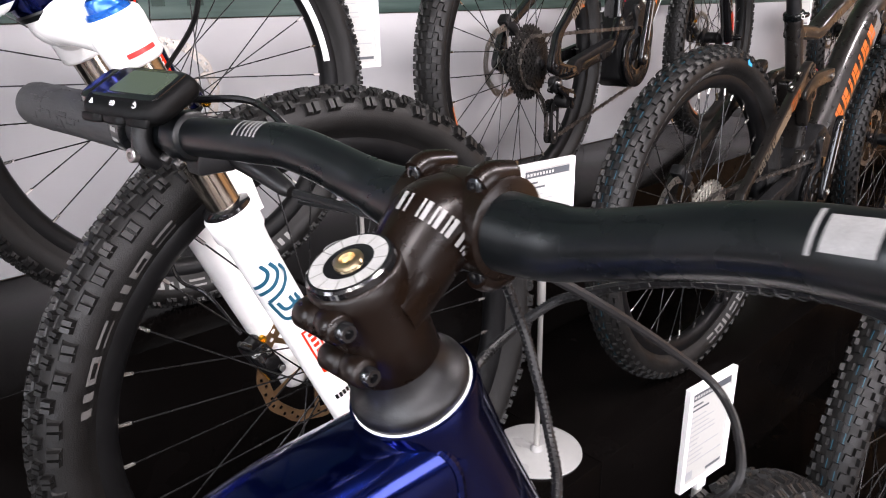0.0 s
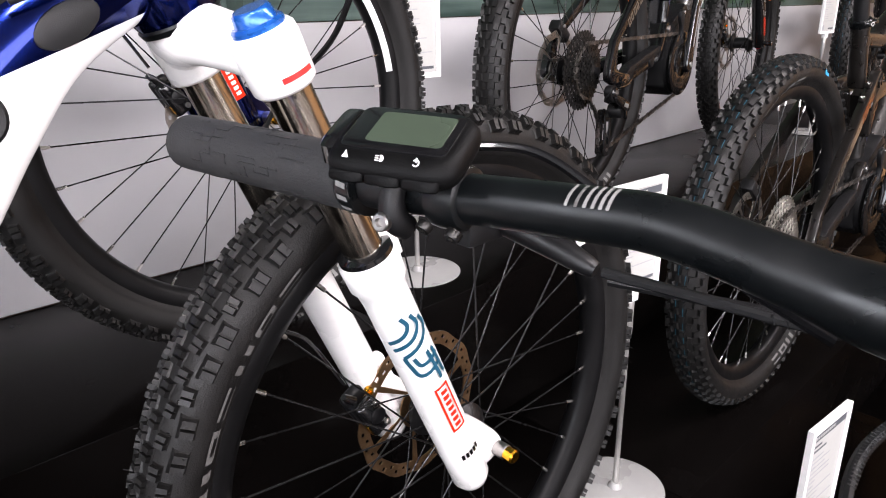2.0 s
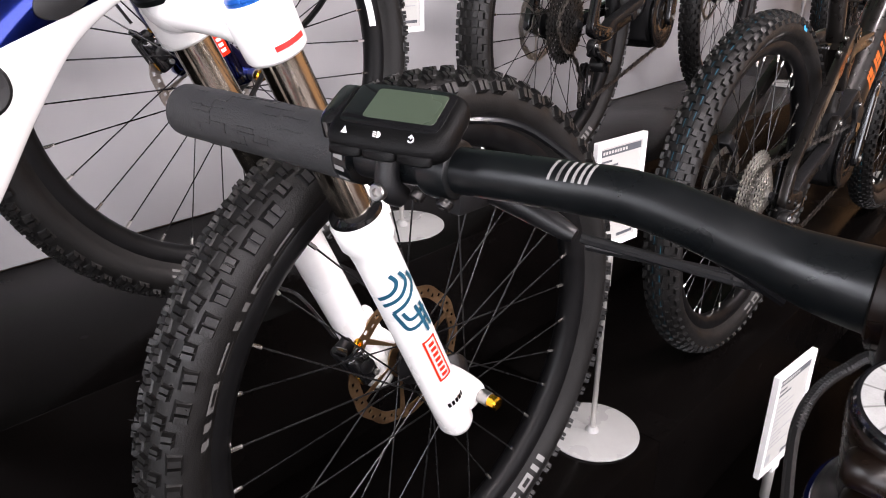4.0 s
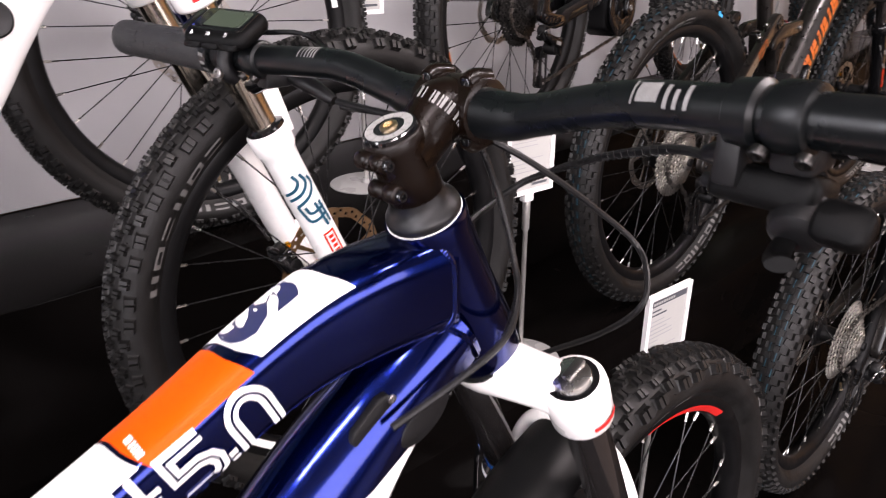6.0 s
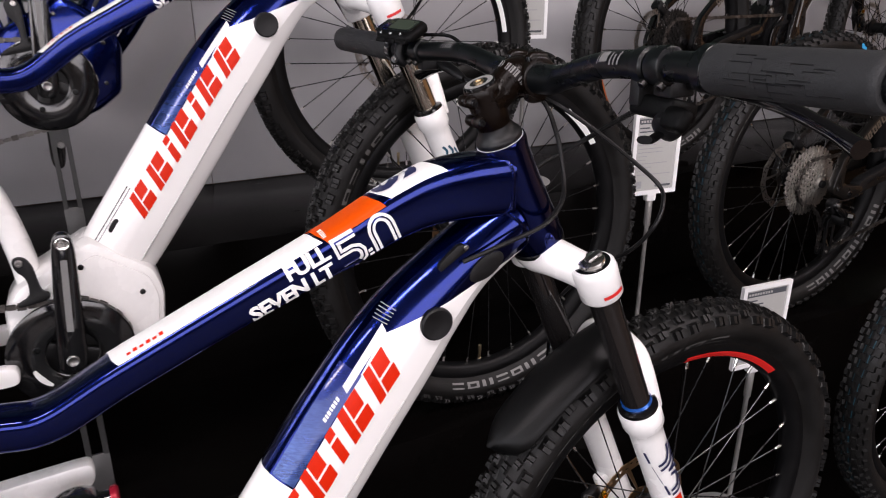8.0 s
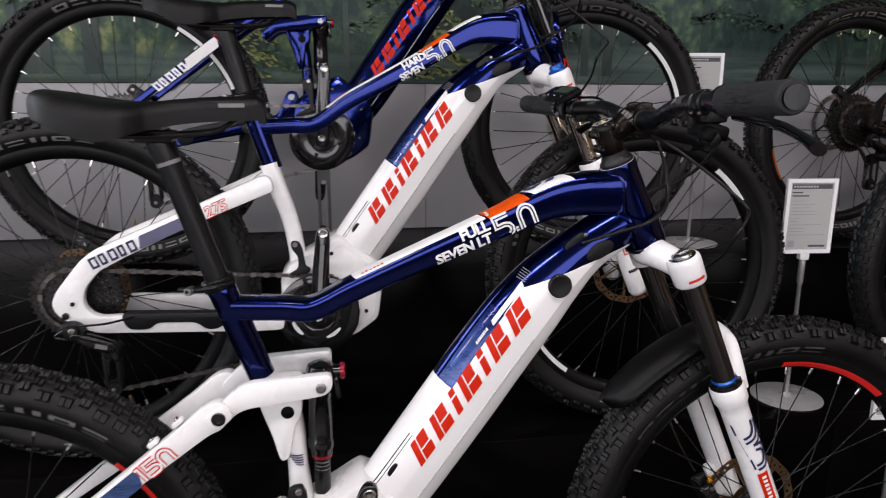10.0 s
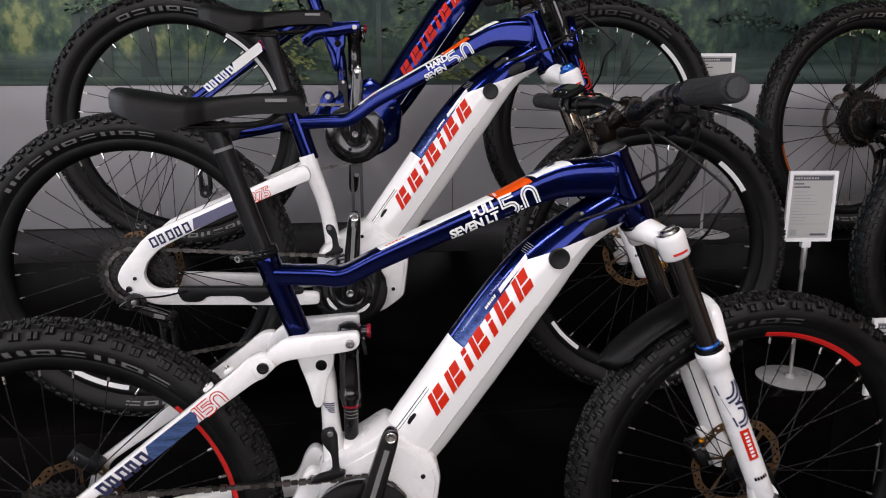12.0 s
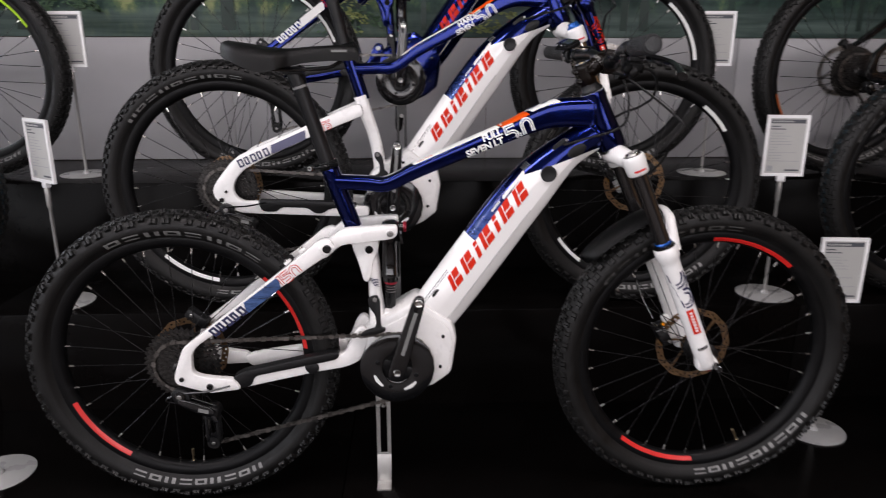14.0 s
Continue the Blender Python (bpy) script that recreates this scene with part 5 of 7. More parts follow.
    part("fork_knob", lathe(ax(0.209, leg_f, -yl), UP, [(0, 0.0150), (0.003, 0.0150), (0.0055, 0.0142), (0.0065, 0.012)] if g("knob", "steel") == "steel" else [(0, 0.0190), (0.004, 0.0190), (0.006, 0.0170), (0.006, 0.0150), (0.013, 0.0140), (0.015, 0.012)], seg=24).apply(steer), M[g("knob", "steel")], fc, g("knob_label", "metal fork adjuster"))
    if g("knob", "steel") == "steel":
        part("fork_lever", bevelled(Soup().box(Matrix.Translation(ax(0.2016, leg_f + 0.004, -yl)) @ Matrix.Rotation(radians(-24), 4, "Y"), 0.020, 0.008, 0.0032), 0.0014).apply(steer), M["bolt"], fc, "small metal lever")
        part("knob_ring", lathe(ax(0.2095, leg_f, -yl), UP, [(0, 0.0196), (0.0018, 0.0194), (0.0022, 0.0160)], seg=28).apply(steer), M["gloss_black"], fc, "dark ring under the knob")
    part("fork_cap", lathe(ax(0.209, leg_f, yl), UP, [(0, 0.0185), (0.006, 0.0175), (0.010, 0.012)], seg=24).apply(steer), M["gloss_black"], fc)
    part("crown_mark", Soup().add([ax(0.238 + q * 0.004, leg_f + 0.0247 * math.sin(radians(a)), -yl - 0.0247 * math.cos(radians(a))) for a in range(-30, 31, 10) for q in range(2)],
         [(2 * k, 2 * k + 2, 2 * k + 3, 2 * k + 1) for k in range(6)]).apply(steer), M["rim_red"], fc, "small red mark")
    d_top = 0.246
    d_leg = g("leg_d", 0.426)
    d_end = (cap.z - zb) / UP.z + leg_f * 0.4
    for sg in (-1, 1):
        leg = part("fork_lower", lathe(ax(d_end + 0.006, leg_f, sg * yl), UP, [(0, 0.012), (0.003, 0.0165), (0.012, 0.0205), (0.060, 0.0205), (d_end - d_leg - 0.040, 0.0212), (d_end - d_leg - 0.026, 0.0225),
                   (d_end - d_leg - 0.020, 0.0258), (d_end - d_leg + 0.002, 0.0262), (d_end - d_leg + 0.006, 0.0240)], seg=36).apply(steer), lm, root, g("lower_label", "white fork lower leg"))
        part("stanchion", lathe(ax(d_leg + 0.01, leg_f, sg * yl), UP, [(0, 0.0170), (d_leg - d_top + 0.02, 0.0170)], seg=32).apply(steer), sm_, leg, g("stanchion_label", "black fork stanchion"))
        part("wiper_seal", lathe(ax(d_leg - 0.0005, leg_f, sg * yl), UP, [(0, 0.0240), (0.004, 0.0235), (0.007, 0.0180)], seg=32).apply(steer), M["gloss_black"], leg, "black seal")
        if g("oring"):
            part("travel_ring", lathe(ax(d_leg - 0.0068, leg_f, sg * yl), UP, [(0, 0.0178), (0.003, 0.0190), (0.006, 0.0176)], seg=32).apply(steer), M[g("oring")], leg, "blue travel ring")
        lug = plate([(axle.x - 0.038, axle.z - 0.016), (axle.x - 0.004, axle.z - 0.014), (axle.x + 0.012, axle.z + 0.0), (axle.x + 0.006, axle.z + 0.014), (axle.x - 0.030, axle.z + 0.050), (axle.x - 0.048, axle.z + 0.05)],
                    sg * yl - 0.012, sg * yl + 0.012, 0.005)
        part("axle_lug", lug.apply(steer), lm, leg)
        if sg < 0:
            ae = Vector((axle.x, -yl - 0.012, axle.z))
            part("axle_end", lathe(ae, (0, -1, 0), [(-0.004, 0.0085), (0.014, 0.0085), (0.016, 0.006)], seg=16).apply(steer), M[g("axle_a", "gloss_black")], leg)
            part("axle_cap", lathe(ae + Vector((0, -0.014, 0)), (0, -1, 0), [(0, 0.0078), (0.010, 0.0080), (0.012, 0.006)], seg=16).apply(steer), M[g("axle_b", "gloss_black")], leg, g("axle_label", ""))

            def on_leg(x, y, off=0.0011):
                """x: along the leg downwards, y: round it."""
                r = 0.0213 + off
                a = y / r
                return ax(d_leg + 0.030 + x, leg_f + r * math.sin(a), -yl - r * math.cos(a))
            dm = M[g("fork_print", "navy")]
            if g("fork_number", "35") == "35":
                lines = [[(0.74, 1.0), (0.72, 0.86), (0.58, 0.74), (0.30, 0.69)], [(0.90, 0.98), (0.89, 0.80), (0.72, 0.66), (0.32, 0.59)], [(1.02, 0.82), (0.98, 0.66), (0.80, 0.56), (0.55, 0.52)],
                         [(0.55, 0.52), (0.88, 0.48), (1.03, 0.34), (0.98, 0.16), (0.76, 0.04), (0.44, 0.02)], [(0.58, 0.42), (0.78, 0.38), (0.86, 0.30), (0.80, 0.19), (0.66, 0.13), (0.44, 0.11)],
                         [(0.02, 1.0), (0.05, 0.90), (0.08, 0.78)], [(0.30, 0.26), (0.33, 0.15), (0.36, 0.04)], [(0.12, 0.70), (0.20, 0.48), (0.26, 0.32)]]
                thick = [0.0042] * 5 + [0.0030, 0.0030, 0.0008]
            else:
                lines = [[(0.50, 1.0), (0.58, 0.88), (0.42, 0.78), (0.06, 0.72)], [(0.72, 0.97), (0.80, 0.82), (0.56, 0.69), (0.10, 0.62)], [(0.92, 0.88), (0.98, 0.74), (0.72, 0.60), (0.24, 0.50)],
                         [(0.24, 0.50), (0.30, 0.36), (0.44, 0.20), (0.98, 0.22)], [(0.42, 0.46), (0.50, 0.34), (0.72, 0.33), (1.0, 0.34)], [(0.74, 0.46), (0.78, 0.28), (0.82, 0.02)], [(0.90, 0.44), (0.94, 0.26), (0.97, 0.04)]]
                thick = [0.0040] * 7
            for line, wide in zip(lines, thick):
                v, f = ribbon([(0.044 * x - (0.024 if len(lines) > 7 else 0.031), 0.088 * y) for x, y in line], wide, 5)
                part("leg_print", Soup().add([on_leg(0.118 - y, x) for x, y in v], f).apply(steer), dm, leg, "dark printed curve of the fork number")
            solid = g("fork_number", "35") == "35" and g("main") == "blue"
            if solid:
                row = [[on_leg(0.124 + 0.062 * k / 8, -0.0085 + 0.017 * w / 6, 0.0009) for w in range(7)] for k in range(9)]
                part("leg_box", Soup().rings(row, False).apply(steer), M["red"], leg, "red printed box")
            for a0, a1, b0, b1 in () if solid else ((0.124, 0.186, -0.0085, -0.0062), (0.124, 0.186, 0.0062, 0.0085), (0.124, 0.1265, -0.0085, 0.0085), (0.1835, 0.186, -0.0085, 0.0085)):
                row = [[on_leg(a0 + (a1 - a0) * k / 8, b0 + (b1 - b0) * w / 3) for w in range(4)] for k in range(9)]
                part("leg_box", Soup().rings(row, False).apply(steer), M["red"], leg, "red outlined box")
            for k in range(7):
                row = [[on_leg(0.130 + 0.0076 * k + 0.0046 * q, -0.0036 + 0.0072 * w / 2, 0.0015) for w in range(3)] for q in range(2)]
                part("leg_bar", Soup().rings(row, False).apply(steer), M["print_white" if solid else "red"], leg, "plain bar in the box")
            for k in range(5):
                row = [[on_leg(0.222, -0.012 + 0.005 * k + 0.0036 * w) for w in range(2)], [on_leg(0.229, -0.012 + 0.005 * k + 0.0036 * w) for w in range(2)]]
                part("leg_tag", Soup().rings(row, False).apply(steer), M["gloss_black"], leg)
            part("leg_bolt", lathe(ax(d_end + 0.006, leg_f, -yl), -UP, [(0, 0.008), (0.006, 0.008), (0.007, 0.005)], seg=14).apply(steer), M["red_cap"], leg, "red bottom bolt")
        else:
            cm = Matrix.Translation(axle + Vector((-0.078, 0.046, 0.026))) @ Matrix.Rotation(radians(-30), 4, "Y")
            cb = part("brake_caliper", bevelled(Soup().box(cm @ pose(0, 0.011, 0), 0.030, 0.014, 0.062), 0.006, 3).apply(steer), M["plastic"], leg, "black front brake caliper")
            part("caliper_half", bevelled(Soup().box(cm @ pose(-0.001, -0.011, 0), 0.027, 0.013, 0.052), 0.006, 3).apply(steer), M["gloss_black"], cb)
            part("caliper_bridge", bevelled(Soup().box(cm @ pose(-0.009, 0, 0), 0.010, 0.014, 0.044), 0.003, 2).apply(steer), M["plastic"], cb)
            for q in (-0.024, 0.024):
                bolt(cb, steer @ (cm @ Vector((0.006, -0.018, q * 0.7))), (0, -1, 0), 0.0040, 0.003, "bolt")
            part("piston_cover", lathe(cm @ Vector((0.002, -0.017, 0)), (0, -1, 0), [(0, 0.0100), (0.002, 0.0098), (0.003, 0.0070)], seg=18).apply(steer), M["black"], cb)
            part("hose_banjo", lathe(cm @ Vector((-0.006, -0.004, 0.030)), cm.to_3x3() @ Vector((-0.4, 0, 1)), [(0, 0.0055), (0.008, 0.0052), (0.016, 0.0036)], seg=12).apply(steer), M["gloss_black"], cb)
            part("caliper_tag", Soup().box(cm @ pose(-0.0145, -0.011, -0.012), 0.0010, 0.0075, 0.012).apply(steer), M["gold"], cb, "small yellow gold tag")
            part("caliper_mount", bevelled(Soup().box(Matrix.Translation(axle + Vector((-0.050, 0.060, 0.046))) @ Matrix.Rotation(radians(-24), 4, "Y"), 0.040, 0.016, 0.066), 0.005, 2).apply(steer), lm, leg)
            bolt(leg, steer @ (axle + Vector((-0.084, 0.034, 0.060))), (-0.3, -1, 0), 0.005, 0.006, "gold")
    # fork arch ahead of the stanchions
    part("fork_arch", pipe([ax(d_leg + 0.016, leg_f + 0.016, -yl), ax(d_leg - 0.026, leg_f + 0.028, -yl + 0.008), ax(d_leg - 0.050, leg_f + 0.038, -0.040), ax(d_leg - 0.058, leg_f + 0.041, 0), ax(d_leg - 0.050, leg_f + 0.038, 0.040),
                            ax(d_leg - 0.026, leg_f + 0.028, yl - 0.008), ax(d_leg + 0.016, leg_f + 0.016, yl)], [0.0165, 0.0125, 0.0110, 0.0110, 0.0110, 0.0125, 0.0165], seg=18, flat=0.62, up=(1, 0, 0.4)).apply(steer), lm, root, "fork arch", angle=70)
    wheel(root, axle.x, axle.z, steer, False, g("tread_f", g("tread", "block")), g("marks_f", g("marks", "nobby")), g("mark_mat", "grey_print"), g("sticker"), g("stick_f", ((182, 218), (0, 45))), g("turn_f", 30.0), g("rotor", "rotor"), g("stripe"))
    if g("mudguard"):
        rows = []
        for k in range(21):
            f = k / 20
            a = radians(142 - 31 * f)
            wid = (0.036 + 0.004 * math.sin(f * math.pi)) * max(0.22, math.sqrt(max(0.0, 1 - max(0.0, 1 - f / 0.20) ** 2)))
            rr = 0.392 - 0.006 * f
            row = []
            for q in range(13):
                t = -1 + q / 6
                dr_ = rr - 0.020 * abs(t) ** 2.4
                row.append((axle.x + dr_ * math.cos(a), wid * t, axle.z + dr_ * math.sin(a)))
            rows.append(row)
        under = [[(axle.x + (x - axle.x) * 0.993, y, axle.z + (z - axle.z) * 0.993) for x, y, z in r] for r in rows]
        sh = Soup()
        loop = [r + u[::-1] for r, u in zip(rows, under)]
        part("mudguard", sh.rings(loop).apply(steer), M["guard"], root, "black flexible front mudguard", angle=60)

    # headset, stem and bar
    part("headset_cover", lathe(ax(0.0625), UP, [(0, 0.0240), (0.003, 0.0246), (0.006, 0.0238), (0.0085, 0.0216), (0.011, 0.0198), (0.015, 0.0182), (0.018, 0.0178)], seg=40), M["black"], root, "black conical headset cover")
    part("headset_ring", lathe(ax(0.0640), UP, [(0, 0.0246), (0.0018, 0.0250)], seg=40), M["print_white"], root)
    stem = Soup()
    lathe(ax(0.0455), UP, [(0, 0.0166), (0.001, 0.0178), (0.018, 0.0178), (0.036, 0.0180), (0.0425, 0.0177), (0.044, 0.0164)], seg=36, soup=stem)
    barc = Vector((0.9420 + dx, 0, 1.0255 + dz))
    pipe([ax(0.020, 0.002), ax(0.018, 0.016), barc + Vector((-0.016, 0, -0.001)), barc + Vector((-0.006, 0, 0))], [0.0190, 0.0170, 0.0185, 0.0195], seg=32, steps=6, soup=stem, flat=1.0)
    stm = part("stem", stem.apply(steer), M["brown_tint_black"], root, "satin black stem with brown reflection in its colour", angle=65)
    part("spacer", lathe(ax(0.0475), UP, [(-0.001, 0.0165), (0, 0.0172), (0.003, 0.0172)], seg=32).apply(steer), M["satin"], stm)
    part("stem_cap", lathe(ax(0.0014), UP, [(0, 0.0166), (0.0022, 0.0164), (0.0030, 0.0156)], seg=40).apply(steer), M["gloss_black"], stm, "black top cap with pale ring")
    ringp = Soup().add([ax(-0.0018, 0, 0) + (FWD * math.cos(2 * math.pi * k / 144) + Vector((0, 1, 0)) * math.sin(2 * math.pi * k / 144)) * r for k in range(144) for r in (0.0094, 0.0146)],
                       [(2 * k, 2 * k + 1, (2 * k + 3) % 288, (2 * k + 2) % 288) for k in range(144)])
    ringp.m = [1 if k % 12 == 0 else 0 for k in range(144)]
    part("cap_ring", ringp.apply(steer), [M["ring_print"], M["soft_print"]], stm, "pale printed ring")
    part("cap_bolt", lathe(ax(-0.0014), UP, [(0, 0.0056), (0.0014, 0.0054), (0.0019, 0.0046), (0.0019, 0.0030), (0.0004, 0.0026)], seg=20).apply(steer), M["brass"], stm, "brass top bolt")
    for h in (0.010, 0.0315):
        lug = lathe(ax(h, -0.0185, -0.0115), (0, 1, 0), [(0, 0.0046), (0.0010, 0.0056), (0.0050, 0.0060), (0.0092, 0.0059), (0.0098, 0.0050), (0.0108, 0.0050), (0.0114, 0.0059), (0.0220, 0.0058), (0.0240, 0.0044)], seg=20)
        lug = bevelled(Soup().box(Matrix.Translation(ax(h, -0.0140)) @ Matrix.Rotation(radians(-23.6), 4, "Y"), 0.012, 0.021, 0.0110), 0.0035, 3).rings(*[[lug.v[k * 20:k * 20 + 20] for k in range(9)]])
        part("pinch_lug", lug.apply(steer), M["brown_tint_black"], stm, angle=60)
        bolt(stm, steer @ ax(h, -0.0185, -0.0110), (0, -1, 0), 0.0036, 0.0042, "gloss_black")
    for sg in (-1, 1):
        for up_ in (1, -1):
            p = barc + Vector((0.000, sg * 0.0165, up_ * 0.0205))
            part("face_lug", pipe([p + Vector((-0.0085, 0, -up_ * 0.0035)), p + Vector((-0.002, 0, -up_ * 0.001)), p + Vector((0.010, 0, -up_ * 0.002))], [0.0052, 0.0058, 0.0054], seg=14).apply(steer), M["brown_tint_black"], stm)
            bolt(stm, steer @ (p + Vector((-0.0085, 0, -up_ * 0.0035))), (-1, 0, 0), 0.0036, 0.0016, "gloss_black")
    part("face_plate", lathe(barc + Vector((0.002, -0.024, 0)), (0, 1, 0), [(0, 0.0182), (0.001, 0.0198), (0.047, 0.0198), (0.048, 0.0182)], seg=36).apply(steer), M["brown_tint_black"], stm)
    band = []
    sd = (barc + Vector((-0.016, 0, -0.001)) - ax(0.018, 0.016)).normalized()
    for k in range(61):
        a = radians(-70 + 165 * k / 60)
        c = barc + Vector((-0.0170, 0, -0.001))
        row = []
        for h in (-0.0040, 0.0036):
            row.append(c + sd * h + (Vector((0, -1, 0)) * math.cos(a) + Vector((-sd.z, 0, sd.x)) * math.sin(a)) * (0.0197 if h > 0 else 0.0189))
        band.append(row)
    for k0, k1 in [(3 * k, 3 * k + 1 + k % 2) for k in range(20) if k % 7 != 3]:
        part("stem_print", Soup().rings(band[k0:k1 + 1], False).apply(steer), M["dim_print"], stm, "plain pale bars round the stem")
    br = g("bar_dz", (0.0, 0.0))
    bp = [(0.893, 0.400, 1.0400 + br[0]), (0.908, 0.300, 1.0370 + br[0]), (0.919, 0.225, 1.0355 + br[0]), (0.930, 0.150, 1.0385), (0.937, 0.112, 1.0385), (0.9415, 0.065, 1.0300), (0.9425, 0.040, 1.0260), (0.9420, 0.0, 1.0255),
          (0.9425, -0.040, 1.0260), (0.9415, -0.065, 1.0310), (0.937, -0.112, 1.0440), (0.931, -0.150, 1.0500), (0.924, -0.225, 1.0550 + br[1]), (0.917, -0.300, 1.0585 + br[1]), (0.907, -0.388, 1.0615 + br[1])]
    br_ = [0.0111, 0.0111, 0.0111, 0.0111, 0.0113, 0.0118, 0.0142, 0.0159, 0.0142, 0.0118, 0.0113, 0.0111, 0.0111, 0.0111, 0.0111]
    bp = [Vector((x + dx, y, z + dz)) for x, y, z in bp]
    bar = part("handlebar", pipe(bp, br_, seg=32, steps=8, up=(0, 0, 1)), M["satin"], root, "satin black riser handlebar", angle=70)
    cl = spline([tuple(p) for p in bp], 12)

    def along(y):
        i = int(np.argmin(np.abs(cl[:, 1] - y)))
        j0, j1 = max(0, i - 1), min(len(cl) - 1, i + 1)
        return Vector(cl[i]), Vector(cl[j1] - cl[j0]).normalized()
    for y0, y1, nm in ((0.396, 0.270, "left"), (-0.379, -0.262, "right")):
        p0, p1 = along(y0)[0], along(y1)[0]
        dg_ = p1 - p0
        gl = dg_.length
        gr = part("grip", lathe(p0 - dg_.normalized() * 0.004, dg_, [(0, 0.0146), (0.002, 0.0160), (0.006, 0.0163), (0.080, 0.0161), (gl, 0.0165), (gl + 0.006, 0.0167), (gl + 0.007, 0.0146)], seg=36), M["grip"], bar, "dark grey rubber grip")
        dd, uu, ww = frame_axes(dg_)
        lines = Soup()
        rnd = random.Random(7)
        for k in range(34):
            a, h = rnd.uniform(0, 2 * math.pi), rnd.uniform(0.008, gl - 0.03)
            n = rnd.choice((3, 4, 5))
            path = []
            for q in range(n):
                path.append(p0 + dd * h + (uu * math.cos(a) + ww * math.sin(a)) * 0.01615)
                if q % 2:
                    a += rnd.choice((-1, 1)) * rnd.uniform(0.25, 0.5)
                else:
                    h = min(gl - 0.02, h + rnd.uniform(0.008, 0.020))
            pipe(path, 0.0004, seg=5, steps=1, soup=lines)
        part("grip_pattern", lines, M["plastic"], gr, "fine angular grooves")
        part("grip_collar", lathe(p0 + dg_.normalized() * (gl + 0.002), dg_, [(0, 0.0157), (0.001, 0.0168), (0.010, 0.0168), (0.011, 0.0145)], seg=32), M["satin"], gr)
        for k in range(9):
            a = 2 * math.pi * k / 16
            rr = 0.0171
            c0 = p0 + dd * (gl + 0.004)
            q = Soup().add([c0 + (uu * math.cos(a + t) + ww * math.sin(a + t)) * rr + dd * h for t, h in ((0, 0), (0.16, 0), (0.22, 0.006), (0.06, 0.006))], [(0, 1, 2, 3)])
            part("grip_print", q, M["grey_print"], gr)
    prints = [(0.128 + 0.0031 * k, 0.0013, 26, 54) for k in range(7)]
    prints += [(-0.1330, -0.0012, 8, 62), (-0.1362, -0.0120, 14, 48), (-0.1500, -0.0022, 2, 56), (-0.1540, -0.0022, 2, 44), (-0.1580, -0.0022, 2, 58), (-0.1620, -0.0022, 2, 50)]
    for y0, wide, lo_, span in prints:
        row = []
        for w in np.linspace(0, wide, 5):
            c0, d0 = along(y0)
            c0 = c0 + d0 * (w / d0.y)
            row.append([c0 + (Vector((-1, 0, 0)) * math.cos(radians(lo_ + span * q / 10)) + Vector((0, 0, 1)) * math.sin(radians(lo_ + span * q / 10))) * 0.0119 for q in range(11)])
        part("bar_print", Soup().rings(row, False), M["dim_print"], bar, "plain pale shape on the bar")
    if g("display", True):
        c0, d0 = along(0.240)
        wide = Vector((-0.369, 0.928, 0.047)).normalized()
        deep = Vector((0.861, 0.282, 0.423))
        deep = (deep - wide * deep.dot(wide)).normalized()
        tall = deep.cross(wide)
        dm_ = Matrix.Translation(Vector((0.9025 + dx, 0.2168, 1.0665 + dz)) - tall * 0.0066 - deep * 0.0027) @ Matrix((deep, wide, tall)).transposed().to_4x4() @ Matrix.Scale(0.75, 4)
        body = pad(dm_, [(-0.0085, 0.0240, 0.0360, 0.001), (-0.0070, 0.0268, 0.0392, 0.0005), (-0.0030, 0.0282, 0.0404, 0), (0.0020, 0.0280, 0.0402, 0), (0.0052, 0.0262, 0.0386, 0.0006), (0.0074, 0.0236, 0.0362, 0.0020), (0.0080, 0.0205, 0.0335, 0.0032)], 5.0, 64)
        dsp = part("display", body, M["dull_black"], root, "black bar display with green grey screen", angle=50)
        part("bezel", pad(dm_, [(0.0074, 0.0196, 0.0328, 0.0036), (0.0088, 0.0194, 0.0326, 0.0036), (0.0091, 0.0186, 0.0318, 0.0036)], 9.0), M["gloss_black"], dsp, "glossy black bezel", angle=50)
        part("screen", pad(dm_ @ pose(0.0046, -0.0045, 0), [(0.0088, 0.0142, 0.0235, 0), (0.0094, 0.0141, 0.0234, 0)], 14.0), M["screen"], dsp, "green grey lcd screen", angle=40)
        part("dock", pad(dm_ @ pose(0.004, 0.0405, 0.0), [(-0.0075, 0.0190, 0.0070, 0), (-0.0060, 0.0205, 0.0082, 0), (0.0055, 0.0195, 0.0076, 0), (0.0075, 0.0165, 0.0056, 0)], 4.0), M["gloss_black"], dsp, "glossy black dock beside the screen", angle=50)
        for k in range(3):
            part("button", pad(dm_ @ pose(-0.0268, 0.0235 - 0.0225 * k, -0.0028, 0, -62, 0), [(0, 0.0036, 0.0108, 0), (0.0022, 0.0035, 0.0107, 0), (0.0032, 0.0027, 0.0098, 0)], 5.0, 28), M["dull_black"], dsp, "long black button", angle=50)
            ic = dm_ @ pose(-0.0215, 0.0245 - 0.0215 * k, 0.0073, 0, -35, 0) @ Matrix.Scale(1.25, 4)
            icon = Soup()
            if k == 2:
                for q in range(10):
                    a0, a1 = radians(120 + 30 * q), radians(120 + 30 * (q + 1))
                    icon.add([ic @ Vector((r * math.cos(a), r * math.sin(a), 0.0004)) for a in (a0, a1) for r in (0.0012, 0.0017)], [(0, 1, 3, 2)])
                icon.box(ic @ pose(0.0012, 0, 0.0004), 0.0022, 0.0005, 0.0002)
            elif k == 1:
                icon.add([ic @ Vector((0.0016 * math.cos(radians(a)), -0.0018 * math.sin(radians(a)), 0.0004)) for a in range(0, 181, 20)], [tuple(range(10))])
